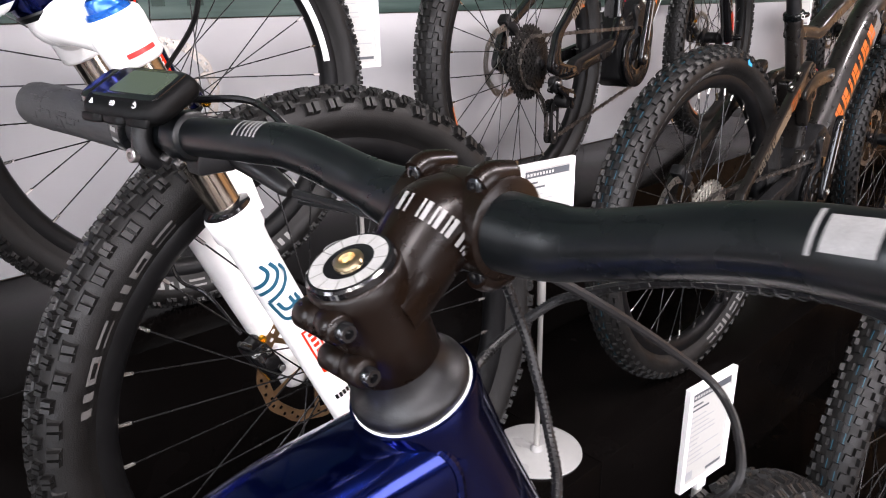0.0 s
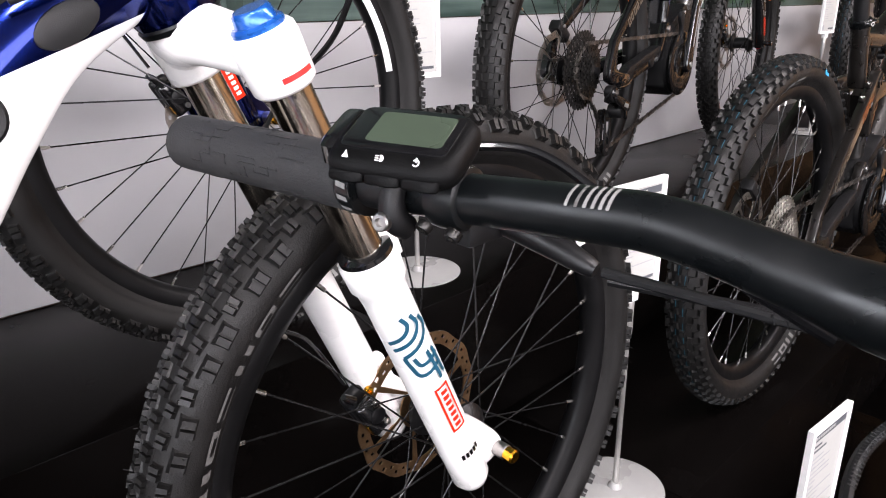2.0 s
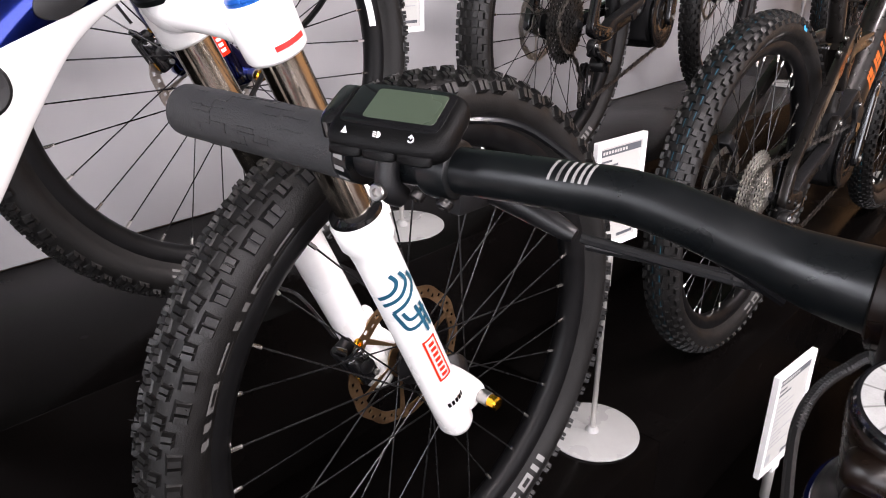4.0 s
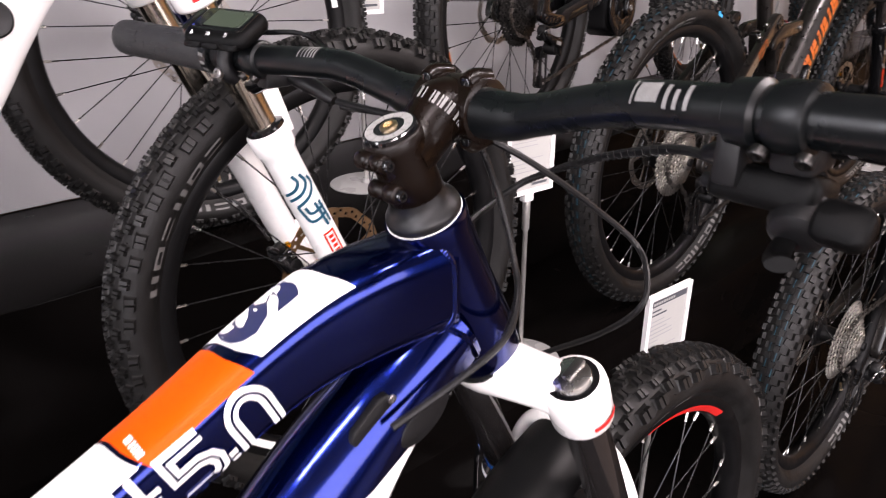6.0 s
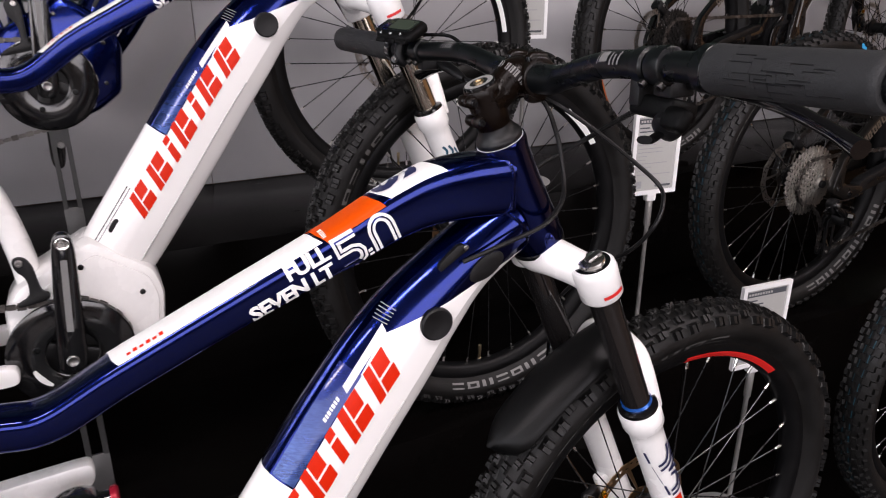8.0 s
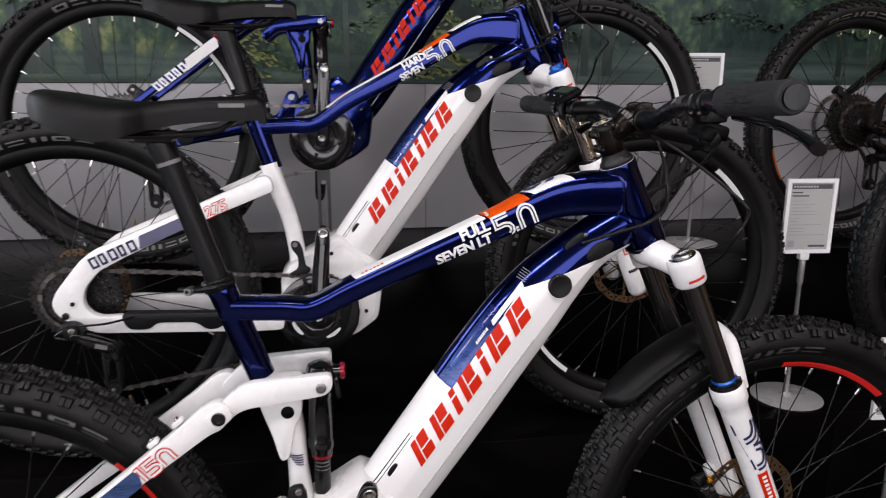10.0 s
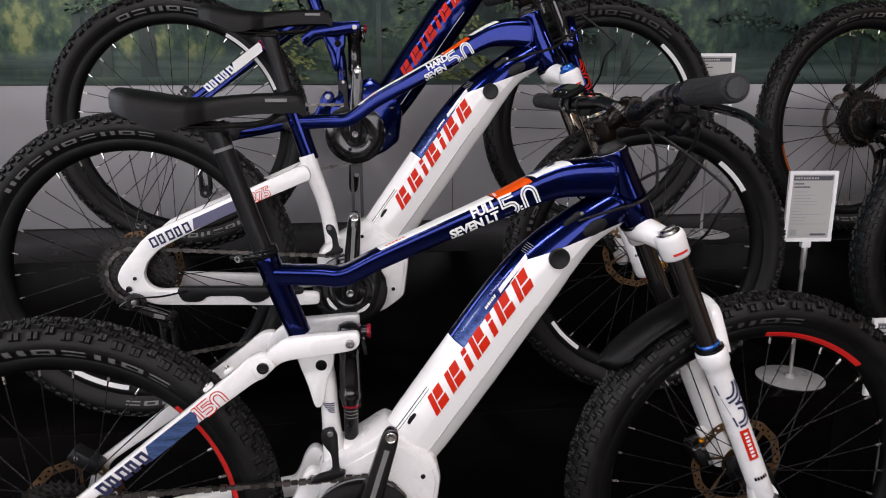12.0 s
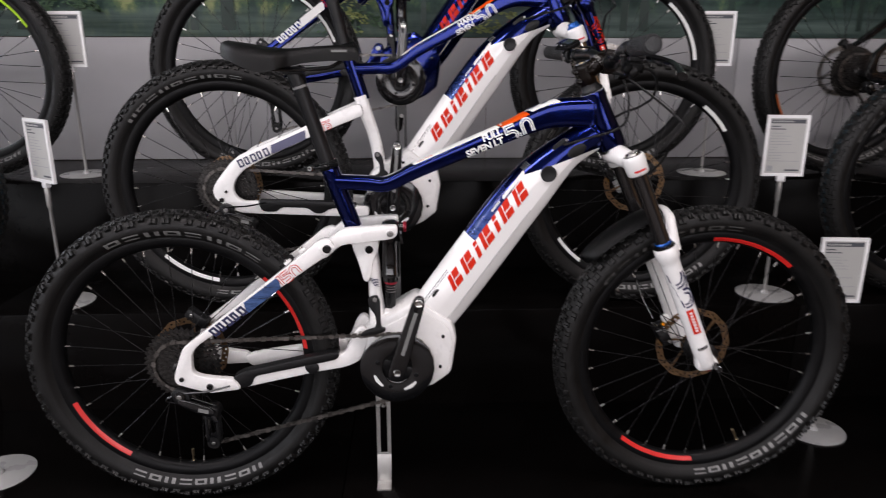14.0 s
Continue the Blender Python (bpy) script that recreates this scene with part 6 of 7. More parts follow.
                for q in (-1, 0, 1):
                    icon.box(ic @ pose(q * 0.0010, 0.0014, 0.0004), 0.0004, 0.0018, 0.0002)
            else:
                icon.add([ic @ Vector(q) for q in ((-0.0014, -0.0017, 0.0004), (-0.0014, 0.0017, 0.0004), (0.0020, 0.0, 0.0004))], [(0, 1, 2)])
            part("icon", icon, M["print_white"], dsp, "tiny white symbol", smooth=False)
        part("display_mount", pipe([c0 + Vector((-0.010, -0.010, 0.014)), c0 + Vector((-0.014, -0.010, 0.000)), c0 + Vector((-0.013, -0.010, -0.010)), c0 + Vector((-0.006, -0.010, -0.016))], [0.0055, 0.006, 0.0066, 0.006], seg=12), M["plastic"], dsp)
        part("mount_band", lathe(c0 - d0 * 0.020, d0, [(0, 0.0114), (0.001, 0.0122), (0.020, 0.0122), (0.021, 0.0114)], seg=28), M["plastic"], dsp)
        bolt(dsp, c0 + Vector((-0.0190, -0.010, -0.010)), (-1, -0.25, 0.1), 0.0044, 0.004, "bolt")
        part("display_cable", pipe([Vector((0.935 + dx, 0.225, 1.054 + dz)), Vector((0.958 + dx, 0.190, 1.052 + dz)), Vector((0.962 + dx, 0.14, 1.030 + dz)), Vector((0.966 + dx, 0.06, 1.000 + dz))], 0.0022, seg=8), M["gloss_black"], dsp)
    for sg, yb in ((1, 0.205), (-1, -0.205)):
        c0, d0 = along(yb)
        bl = part("brake_lever", pipe([c0 + Vector((0.018, sg * 0.016, -0.010)), c0 + Vector((0.024, -sg * 0.004, -0.014)), c0 + Vector((0.030, -sg * 0.028, -0.022)), c0 + Vector((0.032, -sg * 0.046, -0.028)), c0 + Vector((0.033, -sg * 0.052, -0.030))], [0.0062, 0.0072, 0.0066, 0.0050, 0.0036], seg=16), M["black"], root, "black hydraulic brake lever")
        part("lever_blade", pipe([c0 + Vector((0.036, sg * 0.002, -0.014)), c0 + Vector((0.062, sg * 0.045, -0.024)), c0 + Vector((0.060, sg * 0.090, -0.034)), c0 + Vector((0.056, sg * 0.122, -0.044))], [0.0095, 0.0085, 0.0080, 0.0100], seg=12, flat=0.7), M["gloss_black"], bl)
        part("lever_clamp", lathe(c0 - d0 * 0.009, d0, [(0, 0.0124), (0.001, 0.0142), (0.004, 0.0148), (0.013, 0.0148), (0.016, 0.0140), (0.017, 0.0124)], seg=28), M["satin"], bl)
        part("lever_neck", bevelled(Soup().box(Matrix.Translation(c0 + Vector((0.012, 0, -0.014))), 0.026, 0.018, 0.018), 0.003), M["plastic"], bl)
        for k in (-1, 1):
            bolt(bl, c0 + Vector((-0.010, k * 0.009, -0.012)), (-0.7, 0, -0.6), 0.0038, 0.004, "dark_steel")
        if sg < 0:
            sh_ = part("shifter", bevelled(Soup().box(Matrix.Translation(c0 + Vector((0.012, 0.010, -0.033))) @ Matrix.Rotation(radians(14), 4, "Y"), 0.030, 0.046, 0.017), 0.005, 3), M["dull_black"], root, "black gear shifter")
            part("shift_pod", lathe(c0 + Vector((0.010, -0.006, -0.038)), (-0.8, -0.1, -0.5), [(0, 0.0120), (0.010, 0.0122), (0.014, 0.0110), (0.016, 0.0080), (0.0165, 0.0040)], seg=24), M["plastic"], sh_, "round shifter cover")
            part("shift_paddle", pad(Matrix.Translation(c0 + Vector((-0.010, -0.026, -0.034))) @ Matrix.Rotation(radians(-60), 4, "Y"), [(-0.006, 0.0075, 0.0090, 0), (-0.004, 0.0088, 0.0104, 0), (0.003, 0.0086, 0.0102, 0), (0.005, 0.0070, 0.0086, 0)], 4.0, 28), M["dull_black"], sh_, "square thumb paddle", angle=50)
            part("thumb_lever", pipe([c0 + Vector((0.004, -0.004, -0.046)), c0 + Vector((-0.012, -0.006, -0.052)), c0 + Vector((-0.024, -0.012, -0.050))], [0.0045, 0.0050, 0.0060], seg=12, flat=0.55), M["dull_black"], sh_, "thumb lever")
            part("shift_clamp", lathe(along(-0.186)[0] - d0 * 0.006, d0, [(0, 0.0124), (0.001, 0.0140), (0.012, 0.0146), (0.014, 0.0124)], seg=28), M["satin"], sh_)
            part("barrel_adjuster", lathe(c0 + Vector((0.012, 0.026, -0.036)), (0.25, 1, -0.05), [(0, 0.0055), (0.008, 0.0052), (0.009, 0.0040), (0.016, 0.0036)], seg=14), M["black"], sh_)
            part("shift_arm", bevelled(Soup().box(Matrix.Translation(c0 + Vector((0.002, 0.024, -0.020))), 0.016, 0.012, 0.024), 0.003), M["plastic"], sh_)
    v3 = lambda x, y, z: Vector((x + dx, y, z + dz))
    for pts, r in (([v3(0.955, 0.150, 1.006), v3(0.972, 0.085, 1.000), v3(0.982, 0.030, 0.996), v3(0.996, 0.018, 0.960), v3(0.997, 0.007, 0.933), v3(0.992, -0.006, 0.909), v3(0.976, -0.025, 0.895), v3(0.943, -0.045, 0.883), v3(0.900, -0.0475, 0.872), v3(0.850, -0.040, 0.856)], 0.0025),
                   ([v3(0.957, 0.148, 1.002), v3(0.980, 0.060, 1.000), v3(0.986, 0.010, 0.994), v3(1.025, -0.010, 0.966), v3(1.074, -0.022, 0.928), v3(1.102, -0.036, 0.900), v3(1.090, -0.056, 0.886), v3(1.070, -0.066, 0.866), v3(1.072, -0.030, 0.826), v3(1.062, 0.030, 0.780), v3(1.050, 0.060, 0.740)], 0.0025),
                   ([v3(0.962, -0.170, 1.018), v3(1.002, -0.115, 1.010), v3(1.040, -0.035, 0.981), v3(1.055, 0.031, 0.949), v3(1.046, 0.048, 0.936), v3(1.031, 0.056, 0.925), v3(1.007, 0.055, 0.917), v3(0.975, 0.045, 0.903), v3(0.950, 0.034, 0.888)], 0.0028)):
        cab = part("cable", pipe(pts, r, seg=8), M["plastic"], root, "black cable")
        if r > 0.0026 or abs(pts[0].y - 0.150) < 1e-4:
            line = spline([tuple(p) for p in pts[1:-2]], 56)
            turn_ = []
            for k in range(0, len(line) - 1):
                dd_, uu_, ww_ = frame_axes(line[k + 1] - line[k])
                a = k * 1.25
                turn_.append(Vector(line[k]) + (uu_ * math.cos(a) + ww_ * math.sin(a)) * (r + 0.0001))
            part("spiral_wrap", pipe(turn_, 0.0005, seg=5, steps=1), M["plastic"], cab, "grey spiral wrap")
    part("brake_hose", pipe([steer @ v3(1.045, 0.062, 0.745), steer @ v3(1.056, 0.088, 0.640), steer @ v3(1.066, 0.094, 0.545), steer @ (axle + Vector((-0.128, 0.074, 0.120))), steer @ (axle + Vector((-0.104, 0.048, 0.068)))], 0.0024, seg=8), M["gloss_black"], root, "black brake hose")
    return root


# ---- the showroom ----
TIER2, TIER3 = 0.307, 0.613
X0, X1, Y0, YW, ZF, ZC = -5.6, 7.2, -6.0, 1.323, -0.16, 3.2


def slab(name, x0, x1, y0, y1, z0, z1, material, bevel=0.0, label=""):
    s = Soup().box(pose((x0 + x1) / 2, (y0 + y1) / 2, (z0 + z1) / 2), x1 - x0, y1 - y0, z1 - z0)
    if bevel:
        s = bevelled(s, bevel, 2)
    return tagged(part(name, s, M[material], None, label), kind="structure")


slab("floor", X0, X1, Y0, YW + 0.12, ZF - 0.1, ZF, "floor")
slab("ceiling", X0, X1, Y0, YW + 0.12, ZC, ZC + 0.1, "ceiling")
for x0_, x1_, z0_, z1_ in ((X0, -4.25, ZF, ZC), (-1.65, X1, ZF, ZC), (-4.25, -1.65, ZF, 0.63), (-4.25, -1.65, 2.95, ZC)):
    slab("wall_north", x0_, x1_, YW + 0.010, YW + 0.12, z0_, z1_, "plaster")
for y0_, y1_, z0_, z1_ in ((Y0 - 0.12, -5.85, ZF - 0.1, ZC + 0.1), (0.05, YW + 0.12, ZF - 0.1, ZC + 0.1), (-5.85, 0.05, ZF - 0.1, 0.02), (-5.85, 0.05, 3.05, ZC + 0.1)):
    slab("wall_west", X0 - 0.12, X0, y0_, y1_, z0_, z1_, "plaster")
# unseen wall, added as a warm reflector for tyres and fork tubes
slab("wall_east", X1, X1 + 0.12, Y0 - 0.12, YW + 0.12, ZF - 0.1, ZC + 0.1, "warm_bounce")
slab("wall_south", X0, X1, Y0 - 0.12, Y0, ZF - 0.1, 0.78, "plaster")
slab("wall_south", X0, X1, Y0 - 0.12, Y0, 3.12, ZC + 0.1, "plaster")
slab("wall_south", X0, -5.9 + 0.05 + 0.05, Y0 - 0.12, Y0, 0.78, 3.12, "plaster") if X0 < -5.8 else None
slab("wall_south", 4.75, X1, Y0 - 0.12, Y0, 0.78, 3.12, "plaster")
win = thing("window_1", pose(0, 0, 0), "wide shop window with grey aluminium profiles", "window", kind="structure")
for k in range(6):
    wx = X0 + (4.75 - X0) * k / 5
    part("window_frame", bevelled(Soup().box(pose(min(max(wx, X0 + 0.03), 4.72), Y0 - 0.06, 1.95), 0.06, 0.09, 2.34), 0.004), M["alu"], win)
    if k < 5:
        wq = X0 + (4.75 - X0) * (k + 0.5) / 5
        pn = part("pane", Soup().box(pose(wq, Y0 - 0.08, 1.95), (4.75 - X0) / 5 - 0.06, 0.006, 2.30), M["glass"], win)
        pn.visible_shadow = False
# unseen glazing, added round the west fill
win = thing("added_west_window", pose(0, 0, 0), "added unseen tall shop window with grey aluminium profiles", "window", kind="structure")
for k in range(5):
    wy = -5.82 + 5.84 * k / 4
    part("window_frame", bevelled(Soup().box(pose(X0 - 0.06, wy, 1.535), 0.09, 0.06, 3.03), 0.004), M["alu"], win)
    if k < 4:
        pn = part("pane", Soup().box(pose(X0 - 0.08, wy + 0.73, 1.535), 0.006, 1.40, 3.03), M["glass"], win)
        pn.visible_shadow = False
# out of view, added to hold the north fill
win = thing("added_north_window", pose(0, 0, 0), "added unseen shop window with grey aluminium profiles above the platform", "window", kind="structure")
for k in range(3):
    wx = -4.22 + 2.54 * k / 2
    part("window_frame", bevelled(Soup().box(pose(wx, YW + 0.06, 1.79), 0.06, 0.09, 2.32), 0.004), M["alu"], win)
    if k < 2:
        pn = part("pane", Soup().box(pose(wx + 0.635, YW + 0.08, 1.79), 1.21, 0.006, 2.32), M["glass"], win)
        pn.visible_shadow = False
# grey wall panels, with the joints left open
panel_w = 1.0
px = -5.18
while px < X1:
    if not -4.3 < px < -1.7:
        slab("wall_panel", px + 0.0012, min(px + panel_w - 0.0012, X1), YW, YW + 0.009, TIER3 + 0.001, 1.083, "wall", 0.0008, "matt grey laminate wall panel")
    px += panel_w
# stepped platform, built of modules with fine joints
for name, ya, yb, z0, z1, off in (("platform_low", -0.52, 0.415, ZF, 0.0, 0.35), ("platform_middle", 0.415, 0.825, ZF, TIER2, 1.689), ("platform_high", 0.825, YW - 0.002, ZF, TIER3, 1.375)):
    px = off - 3 * 2.40
    while px < X1 - 0.05:
        a, b = max(px, X0 + 0.002), min(px + 2.40, X1 - 0.002)
        if b - a > 0.05:
            slab("platform_module", a + 0.0009, b - 0.0009, ya + 0.0008, yb, z0, z1, "tier", 0.0016, "dark brown black laminate display step")
        px += 2.40
# unseen ceiling lights, added as bodies for the overhead fill
for lx in (-4.5, -2.7, -0.9, 0.9, 2.7, 4.5):
    lamp = thing("added_ceiling_light", pose(lx, -1.35, ZC), "added unseen white ceiling light for highlights", "lamp", "ceiling lights")
    part("housing", bevelled(Soup().box(pose(0, 0, -0.022), 1.24, 0.34, 0.044), 0.006), M["sign_frame"], lamp)
    part("diffuser", Soup().box(pose(0, 0, -0.047), 1.16, 0.28, 0.006), M["lamp"], lamp)

# forest print above the panels: a flat board with printed trees
mur = bpy.data.materials.new("forest_print_ground")
mur.use_nodes = True
nt = mur.node_tree
n, l = nt.nodes, nt.links
b = n["Principled BSDF"]
b.inputs["Roughness"].default_value = 0.45
tc = n.new("ShaderNodeTexCoord")
mp = n.new("ShaderNodeMapping")
mp.inputs["Scale"].default_value = (1.0, 1.0, 0.7)
l.new(tc.outputs["Object"], mp.inputs["Vector"])
n1 = n.new("ShaderNodeTexNoise")
n1.inputs["Scale"].default_value, n1.inputs["Detail"].default_value, n1.inputs["Roughness"].default_value = 3.0, 9, 0.66
n2 = n.new("ShaderNodeTexNoise")
n2.inputs["Scale"].default_value, n2.inputs["Detail"].default_value, n2.inputs["Roughness"].default_value = 24, 8, 0.62
l.new(mp.outputs[0], n1.inputs["Vector"])
l.new(mp.outputs[0], n2.inputs["Vector"])
mx_ = n.new("ShaderNodeMath")
mx_.operation = "MULTIPLY"
n0 = n.new("ShaderNodeTexNoise")
n0.inputs["Scale"].default_value, n0.inputs["Detail"].default_value = 1.3, 2
l.new(mp.outputs[0], n0.inputs["Vector"])
shade = n.new("ShaderNodeMapRange")
shade.inputs["From Min"].default_value, shade.inputs["From Max"].default_value = 0.36, 0.64
shade.inputs["To Min"].default_value, shade.inputs["To Max"].default_value = 0.62, 1.16
l.new(n0.outputs["Fac"], shade.inputs["Value"])
mz_ = n.new("ShaderNodeMath")
mz_.operation = "MULTIPLY"
l.new(n1.outputs["Fac"], mz_.inputs[0])
l.new(shade.outputs[0], mz_.inputs[1])
l.new(mz_.outputs[0], mx_.inputs[0])
l.new(n2.outputs["Fac"], mx_.inputs[1])
ramp = n.new("ShaderNodeValToRGB")
cr_ = ramp.color_ramp
for i, (pos, col) in enumerate(((0.13, (0.007, 0.019, 0.016, 1)), (0.210, (0.020, 0.046, 0.039, 1)), (0.275, (0.046, 0.090, 0.058, 1)), (0.340, (0.105, 0.150, 0.066, 1)), (0.42, (0.25, 0.28, 0.12, 1)))):
    e = cr_.elements[i] if i < 2 else cr_.elements.new(pos)
    e.position, e.color = pos, col
l.new(mx_.outputs[0], ramp.inputs[0])
sepm = n.new("ShaderNodeSeparateXYZ")
l.new(tc.outputs["Object"], sepm.inputs[0])
edge = n.new("ShaderNodeMath")
edge.operation = "MULTIPLY_ADD"
edge.inputs[1].default_value = 0.10
l.new(n1.outputs["Fac"], edge.inputs[0])
l.new(sepm.outputs["Z"], edge.inputs[2])
strip = n.new("ShaderNodeMapRange")
strip.inputs["From Min"].default_value, strip.inputs["From Max"].default_value = 1.215, 1.255
strip.inputs["To Min"].default_value, strip.inputs["To Max"].default_value = 0.85, 0.0
l.new(edge.outputs[0], strip.inputs["Value"])
ripple = n.new("ShaderNodeTexNoise")
ripple.inputs["Scale"].default_value, ripple.inputs["Detail"].default_value = 9, 4
flat_ = n.new("ShaderNodeMapping")
flat_.inputs["Scale"].default_value = (0.25, 1.0, 4.0)
l.new(tc.outputs["Object"], flat_.inputs["Vector"])
l.new(flat_.outputs[0], ripple.inputs["Vector"])
water = n.new("ShaderNodeValToRGB")
water.color_ramp.elements[0].position, water.color_ramp.elements[0].color = 0.32, (0.022, 0.042, 0.036, 1)
water.color_ramp.elements[1].position, water.color_ramp.elements[1].color = 0.68, (0.115, 0.160, 0.145, 1)
l.new(ripple.outputs["Fac"], water.inputs[0])
both = n.new("ShaderNodeMix")
both.data_type = "RGBA"
l.new(strip.outputs[0], both.inputs["Factor"])
l.new(ramp.outputs[0], both.inputs["A"])
l.new(water.outputs[0], both.inputs["B"])
l.new(both.outputs["Result"], b.inputs["Base Color"])
M["forest"] = mur
M["leaf_dark"] = mat("printed_dark_needles", (0.011, 0.029, 0.022), 0.45, vary=0.3, island=0.3)
M["leaf_mid"] = mat("printed_green_leaves", (0.044, 0.092, 0.044), 0.45, vary=0.3, island=0.35)
M["leaf_lime"] = mat("printed_yellow_green_leaves", (0.185, 0.225, 0.070), 0.45, vary=0.3, island=0.35)
mural = tagged(part("mural_board", bevelled(Soup().box(pose(2.725, YW + 0.002, 2.05), 8.75, 0.014, 1.93), 0.001), M["forest"], None, "large flat printed photograph of a green conifer forest"), category="mural", kind="structure")
rnd = random.Random(11)
layers = {"leaf_dark": Soup(), "leaf_mid": Soup(), "leaf_lime": Soup()}
ZB, ZT = 1.090, 3.0


def dab(key, x, z, ln, wd, a, lay):
    if not (-1.6 < x < 6.9 and ZB + ln * 0.5 < z < ZT):
        return
    c, s = math.cos(a) * ln / 2, math.sin(a) * ln / 2
    p, q = -math.sin(a) * wd / 2, math.cos(a) * wd / 2
    y = YW - 0.0080 - lay * 0.00015
    layers[key].add([(x - c, y, z - s), (x + p, y, z + q), (x + c, y, z + s), (x - p, y, z - q)], [(0, 1, 2, 3)])


for k in range(34):
    ty = YW - 0.0062 - k * 0.00004
    x = rnd.uniform(-1.5, 4.8)
    w = rnd.uniform(0.006, 0.020)
    h = rnd.uniform(0.6, 1.8)
    layers["leaf_dark"].add([(x - w, ty, ZB + 0.02), (x + w, ty, ZB + 0.02), (x + w * 0.5, ty, ZB + h), (x - w * 0.5, ty, ZB + h)], [(0, 1, 2, 3)])
for k in range(46):
    cx, base, hh = rnd.uniform(-1.6, 4.9), ZB + rnd.uniform(0.02, 0.34), rnd.uniform(0.24, 0.62)
    key = rnd.choice(("leaf_mid", "leaf_lime", "leaf_mid", "leaf_dark"))
    lay = 2 * k
    tiers = max(4, int(hh / 0.062))
    for q in range(tiers):
        f = (q + rnd.uniform(-0.2, 0.2)) / tiers
        for sg in (-1, 1):
            reach = 0.34 * hh * (1.04 - f) * rnd.uniform(0.55, 1.1)
            droop = rnd.uniform(0.05, 0.45)
            for i in range(int(reach / 0.0021)):
                u = rnd.random() ** 0.8
                thick = 0.012 + 0.020 * (1 - u)
                dab(key if rnd.random() < 0.86 else "leaf_mid", cx + sg * u * reach, base + f * hh - droop * u * reach + rnd.gauss(0, thick * 0.55),
                    rnd.uniform(0.012, 0.028), rnd.uniform(0.006, 0.012), -sg * droop + rnd.uniform(-0.6, 0.6), lay + (i % 2))
for key, s in layers.items():
    tagged(part("printed_foliage", s, M[key], mural, "printed foliage", smooth=False), kind="stuff")


# ---- the bicycles ----
def dt_paint(name, first, dx, dz):
    groups = [[(-0.574, -0.819, -0.9116)], [(0.819, -0.574, 0.1744), (0.346, -1.0, -0.5255)]]
    return two_tone(name, M[first], WHITE_RGBA, [[(a, c, d + a * dx + c * dz) for a, c, d in grp] for grp in groups])


S2 = (-0.026, -0.042)
S3 = (0.010, -0.052)
words_a = [("FULL", 0.0200, 0.682, 0.0015), ("SEVEN LT", 0.0200, 0.642, -0.0165), ("5.0", 0.0505, 0.728, -0.0182)]
words_b = [("HARD", 0.0185, 0.684, 0.0010), ("SEVEN", 0.0185, 0.672, -0.0160), ("5.0", 0.0470, 0.729, -0.0170)]
build_bike(dict(pose=pose(0, 0, 0), label="white and dark blue full-suspension electric mountain bike with orange panel", main="blue", rear="white", dt_mat=dt_paint("blue_white_battery_tube", "blue", 0, 0),
                mark="red", decals=True, words=words_a, saddle=(0.289, 0.0, 1.058), sticker="rim_red", mudguard=True, steer=1.5, oring="blue_cap", crank=73.0, fork_number="35", turn_f=28, stick_f=((21, 63), (202, 242)), stick_r=((201, 238), (6, 46))))
build_bike(dict(pose=pose(0.0, 0.495, TIER2), label="white and dark blue hardtail electric mountain bike with silver fork tubes", full=False, shift=S2, tt=TT_HARD, main="blue", rear="white",
                dt_mat=dt_paint("blue_white_battery_tube_hardtail", "blue", *S2), mark="red", decals=True, words=words_b, saddle=(0.317, 0.0, 0.925), sticker="print_white", motor=(0.472, 0.312),
                stanchion="stanchion", stanchion_label="silver fork stanchion", knob="blue_cap", knob_label="blue fork adjuster", crank=85.0, tread="fine", marks="sam", tread_f="block", marks_f="nobby_turned",
                axle_a="bolt", axle_b="gold", axle_label="gold axle cap", axle_dx=-0.020, leg_d=0.404, leg_end=0.328, fork_print="teal", fork_number="34", stick_r=((205, 240),), stick_f=((34, 54), (214, 234)), turn_f=0, turn_r=20))
dt3 = two_tone("blue_tube_white_patch", M["blue"], WHITE_RGBA, [[(0.574, 0.819, 1.040 - 0.037), (-0.574, -0.819, -1.150 + 0.037), (-0.819, 0.574, -0.199 - 0.038)]])
build_bike(dict(pose=pose(0.005, 0.95, TIER3), label="dark blue full-suspension electric mountain bike with red maker's mark", shift=S3, main="blue", rear="blue", dt_mat=dt3, dt_label="blue down tube with a white patch", mark="red",
                stay_print="print_white", panel="print_white", number="120", motor_mat="blue", motor_label="dark blue motor housing", motor=(0.484, 0.332), saddle=(0.30, 0.0, 1.02), sticker="print_white", crown_mat="blue", lower_mat="blue",
                crown_label="dark blue fork crown", lower_label="dark blue fork lower leg", fork_print="red", stanchion="black_stanchion", knob="blue_cap", crank=86.0, axle_a="bolt", axle_b="gold", axle_label="gold axle cap",
                stick_f=((8, 52),), stick_r=((20, 60),), turn_f=0, stay_low=-0.004, rotor="rotor_grey"))
dark = dict(shift=S3, main="anthracite", rear="anthracite", dt_mat=M["anthracite"], dt_label="anthracite down tube with orange blocks", mark="orange", stay_print="titan", panel="titan", number="150", motor_mat="plastic",
            motor_label="black motor housing", motor=(0.484, 0.340), saddle=(0.30, 0.0, 1.0), crown_mat="gloss_black", lower_mat="gloss_black", crown_label="black fork crown", lower_label="black fork lower leg", fork_print="grey_print",
            rotor="rotor_grey", crank=80.0, tread="fine", mark_mat="soft_print")
right_mid = build_bike(dict(dark, pose=pose(2.105, 0.50, TIER2), label="anthracite full-suspension electric mountain bike with orange marks", stripe="blue_line", turn_r=40, cogs="cassette_silver"))
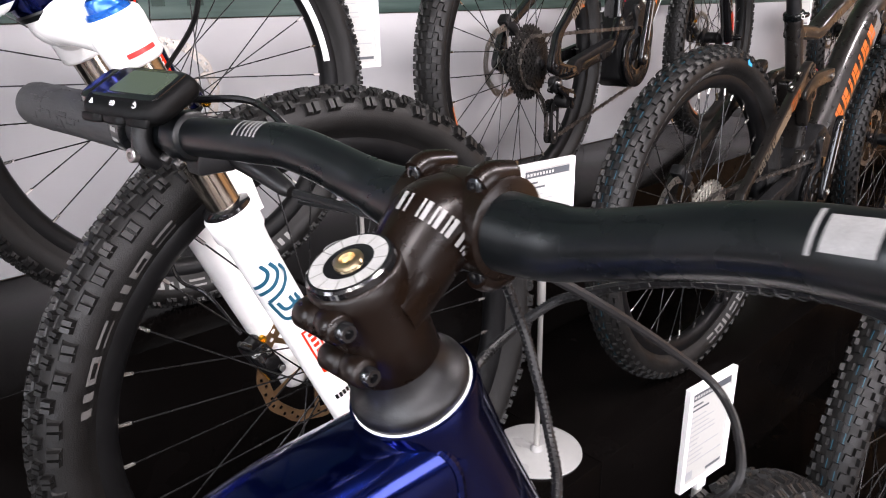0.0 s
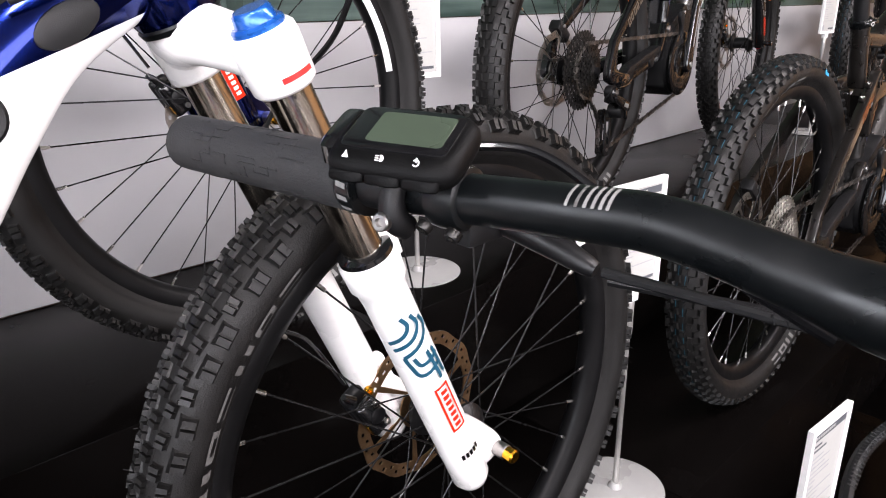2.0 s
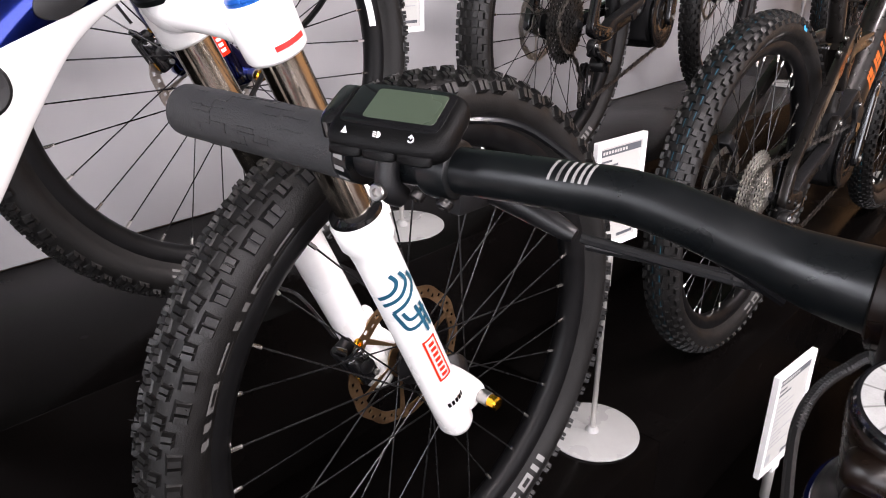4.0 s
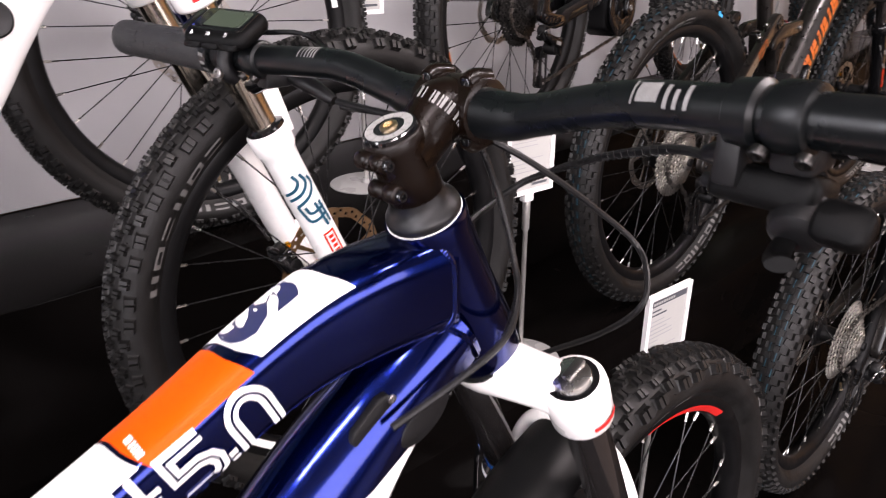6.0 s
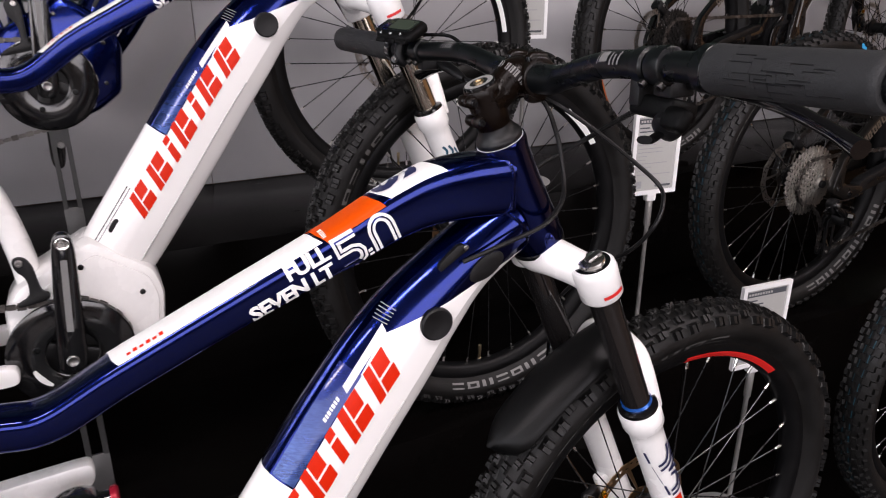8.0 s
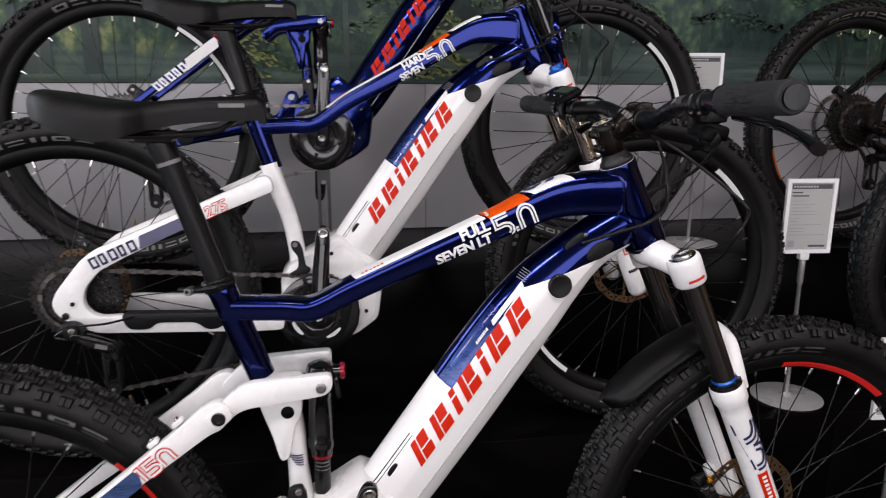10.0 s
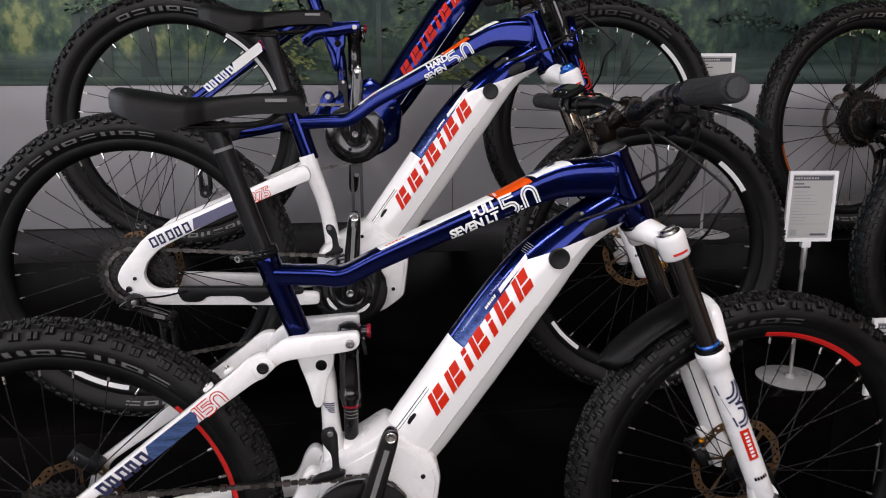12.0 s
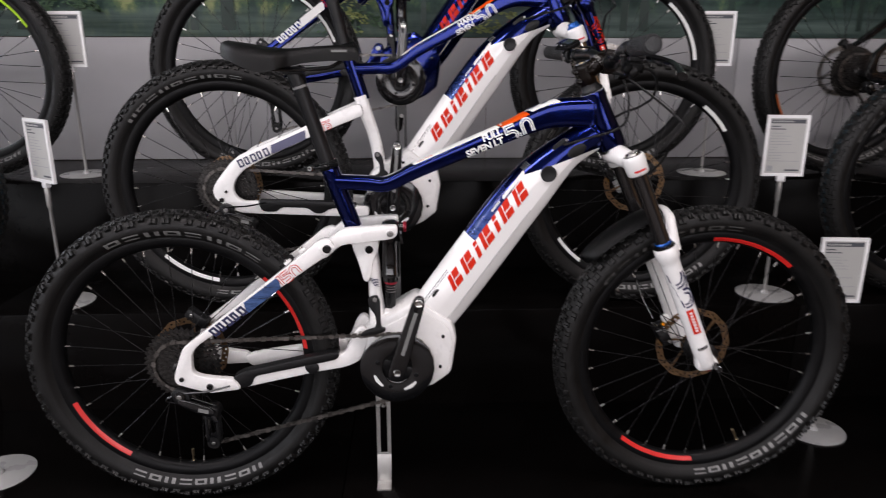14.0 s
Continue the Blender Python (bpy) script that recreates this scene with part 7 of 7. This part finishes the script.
build_bike(dict(dark, pose=pose(2.05, 0.95, TIER3, 0, 0, 7), label="black full-suspension electric mountain bike with orange rim stickers", sticker="orange", stick_r=((25, 45), (195, 215)), turn_r=0, main="gloss_black", rear="gloss_black"))
copy_thing(right_mid, pose(2.12, 0.075, 0.0))
copy_thing(right_mid, pose(4.22, 0.52, TIER2))
copy_thing(right_mid, pose(4.18, 0.98, TIER3, 0, 0, 4))
build_bike(dict(dark, pose=pose(-2.185, 0.95, TIER3), label="black electric mountain bike with lime green rim stickers", sticker="rim_green", stick_f=((30, 58), (210, 240)), turn_f=0, main="gloss_black", rear="gloss_black", mark="rim_green"))
copy_thing(right_mid, pose(-2.205, 0.50, TIER2))
hub = [c for c in right_mid.children if c.name.startswith("wheel") and abs(c.matrix_basis.translation.x) < 0.1][0]
tag_rows = [[(r * math.cos(radians(a)), -(TW * math.sin(math.acos((r - RC) / RHO)) + 0.001), r * math.sin(radians(a))) for r in (0.325, 0.331, 0.337)] for a in (31, 32.8, 34.6)]
part("tyre_tag", Soup().rings(tag_rows, False), M["tag_blue"], hub, "small blue tag on the tyre")


# ---- price signs ----
def price_sign(x, y, z, turn, pole_h, lean=0.0):
    t = thing("price_sign", pose(x, y, z, 0, 0, turn), "white framed price card on a thin metal pole with round base", "sign", "price signs by the bicycles")
    part("base_plate", lathe((0, 0, 0), (0, 0, 1), [(0, 0.083), (0.0008, 0.085), (0.0030, 0.085), (0.0038, 0.083)], seg=56), M["acrylic"], t, "round frosted white base plate")
    part("base_boss", lathe((0, 0, 0.0036), (0, 0, 1), [(0, 0.013), (0.004, 0.012), (0.010, 0.008)], seg=24), M["acrylic"], t)
    part("pole", lathe((0, 0, 0.004), (0, 0, 1), [(0, 0.0048), (pole_h - 0.075, 0.0048), (pole_h - 0.070, 0.0075), (pole_h - 0.008, 0.0075), (pole_h, 0.0060)], seg=18), M["pole"], t, "brushed metal pole")
    part("clip", bevelled(Soup().box(pose(0, 0, pole_h + 0.004), 0.024, 0.016, 0.026), 0.003), M["sign_frame"], t)
    m = pose(0, -0.004, pole_h + 0.008, -lean, 0, 0)
    w, h = 0.122, 0.180
    fr = Soup()
    for bx, bz, sx, sz in ((0, 0.0045, w, 0.009), (0, h - 0.0045, w, 0.009), (-w / 2 + 0.0045, h / 2, 0.009, h - 0.018), (w / 2 - 0.0045, h / 2, 0.009, h - 0.018)):
        fr.box(m @ pose(bx, 0, bz), sx, 0.0085, sz)
    part("sign_frame", fr, M["sign_frame"], t, "white plastic frame", smooth=False)
    part("back_board", Soup().box(m @ pose(0, 0.0015, h / 2), w - 0.017, 0.004, h - 0.017), M["sign_frame"], t)
    card = part("price_card", Soup().box(m @ pose(0, -0.0012, h / 2), w - 0.0178, 0.0012, h - 0.0178), M["sign_paper"], t, "pale grey printed card")

    def bar(x0, x1, z0, z1, ink):
        return part("print_bar", Soup().box(m @ pose((x0 + x1) / 2, -0.0019, (z0 + z1) / 2), x1 - x0, 0.0004, z1 - z0), M[ink], card)
    bar(-0.049, 0.049, h - 0.024, h - 0.013, "sign_ink")
    for k in range(9):
        part("head_mark", Soup().box(m @ pose(-0.043 + 0.0068 * k, -0.0022, h - 0.0185), 0.0045, 0.0003, 0.0045), M["sign_paper"], card)
    bar(-0.047, -0.022, h - 0.034, h - 0.0310, "sign_ink")
    bar(-0.047, -0.006, h - 0.042, h - 0.0390, "sign_ink")
    r = random.Random(3)
    for k in range(11):
        zz = h - 0.052 - 0.0082 * k
        bar(-0.047, -0.047 + r.uniform(0.02, 0.09), zz - 0.0016, zz, "sign_soft_ink")
    bar(0.006, 0.046, 0.0155, 0.0205, "sign_ink")
    bar(-0.046, -0.030, 0.015, 0.031, "sign_soft_ink")
    return t


price_sign(1.630, 0.522, TIER2, -6, 0.368)
price_sign(1.572, 0.962, TIER3, -4, 0.368)
price_sign(1.668, 0.225, 0.0, -5, 0.385)
price_sign(-0.632, 0.994, TIER3, -6, 0.362)
price_sign(-0.530, 0.522, TIER2, -36, 0.362)
price_sign(-0.538, 0.092, 0.0, 10, 0.375)
price_sign(3.72, 0.52, TIER2, -4, 0.368)
price_sign(3.68, 0.965, TIER3, -4, 0.368)

# flat steel props under the motors
def bicycle_prop(x, y, z, h, metal, label):
    prop = thing("bicycle_prop", pose(x, y, z), label, "stand", "props under the bicycles")
    pl = Soup()
    for bx in (-0.0130, 0.0130):
        pl.box(pose(bx, 0, h - 0.125), 0.009, 0.005, 0.130)
    pl.box(pose(0, 0, h - 0.0325), 0.035, 0.005, 0.055)
    pl.box(pose(0, 0, (h - 0.190 + 0.075) / 2), 0.035, 0.005, h - 0.190 - 0.075)
    part("upright", bevelled(pl, 0.0006, 1), M[metal], prop, smooth=False)
    part("bend", bevelled(Soup().box(pose(0, -0.006, 0.0400, -10, 0, 0), 0.035, 0.005, 0.074), 0.0010), M[metal], prop)
    part("foot", bevelled(Soup().box(pose(0, -0.026, 0.003), 0.035, 0.040, 0.006), 0.001), M[metal], prop)
    bolt(prop, (0, -0.003, h - 0.055), (0, -1, 0), 0.007, 0.005)
    return prop


bicycle_prop(0.452, 0.030, 0.0, 0.270, "pole", "flat silver steel prop with a long slot under the motor")
bicycle_prop(0.470, 0.525, TIER2, 0.235, "dark_prop", "flat dark steel prop with a long slot under the motor")
bicycle_prop(0.489, 0.965, TIER3, 0.262, "dark_prop", "flat dark steel prop with a long slot under the motor")
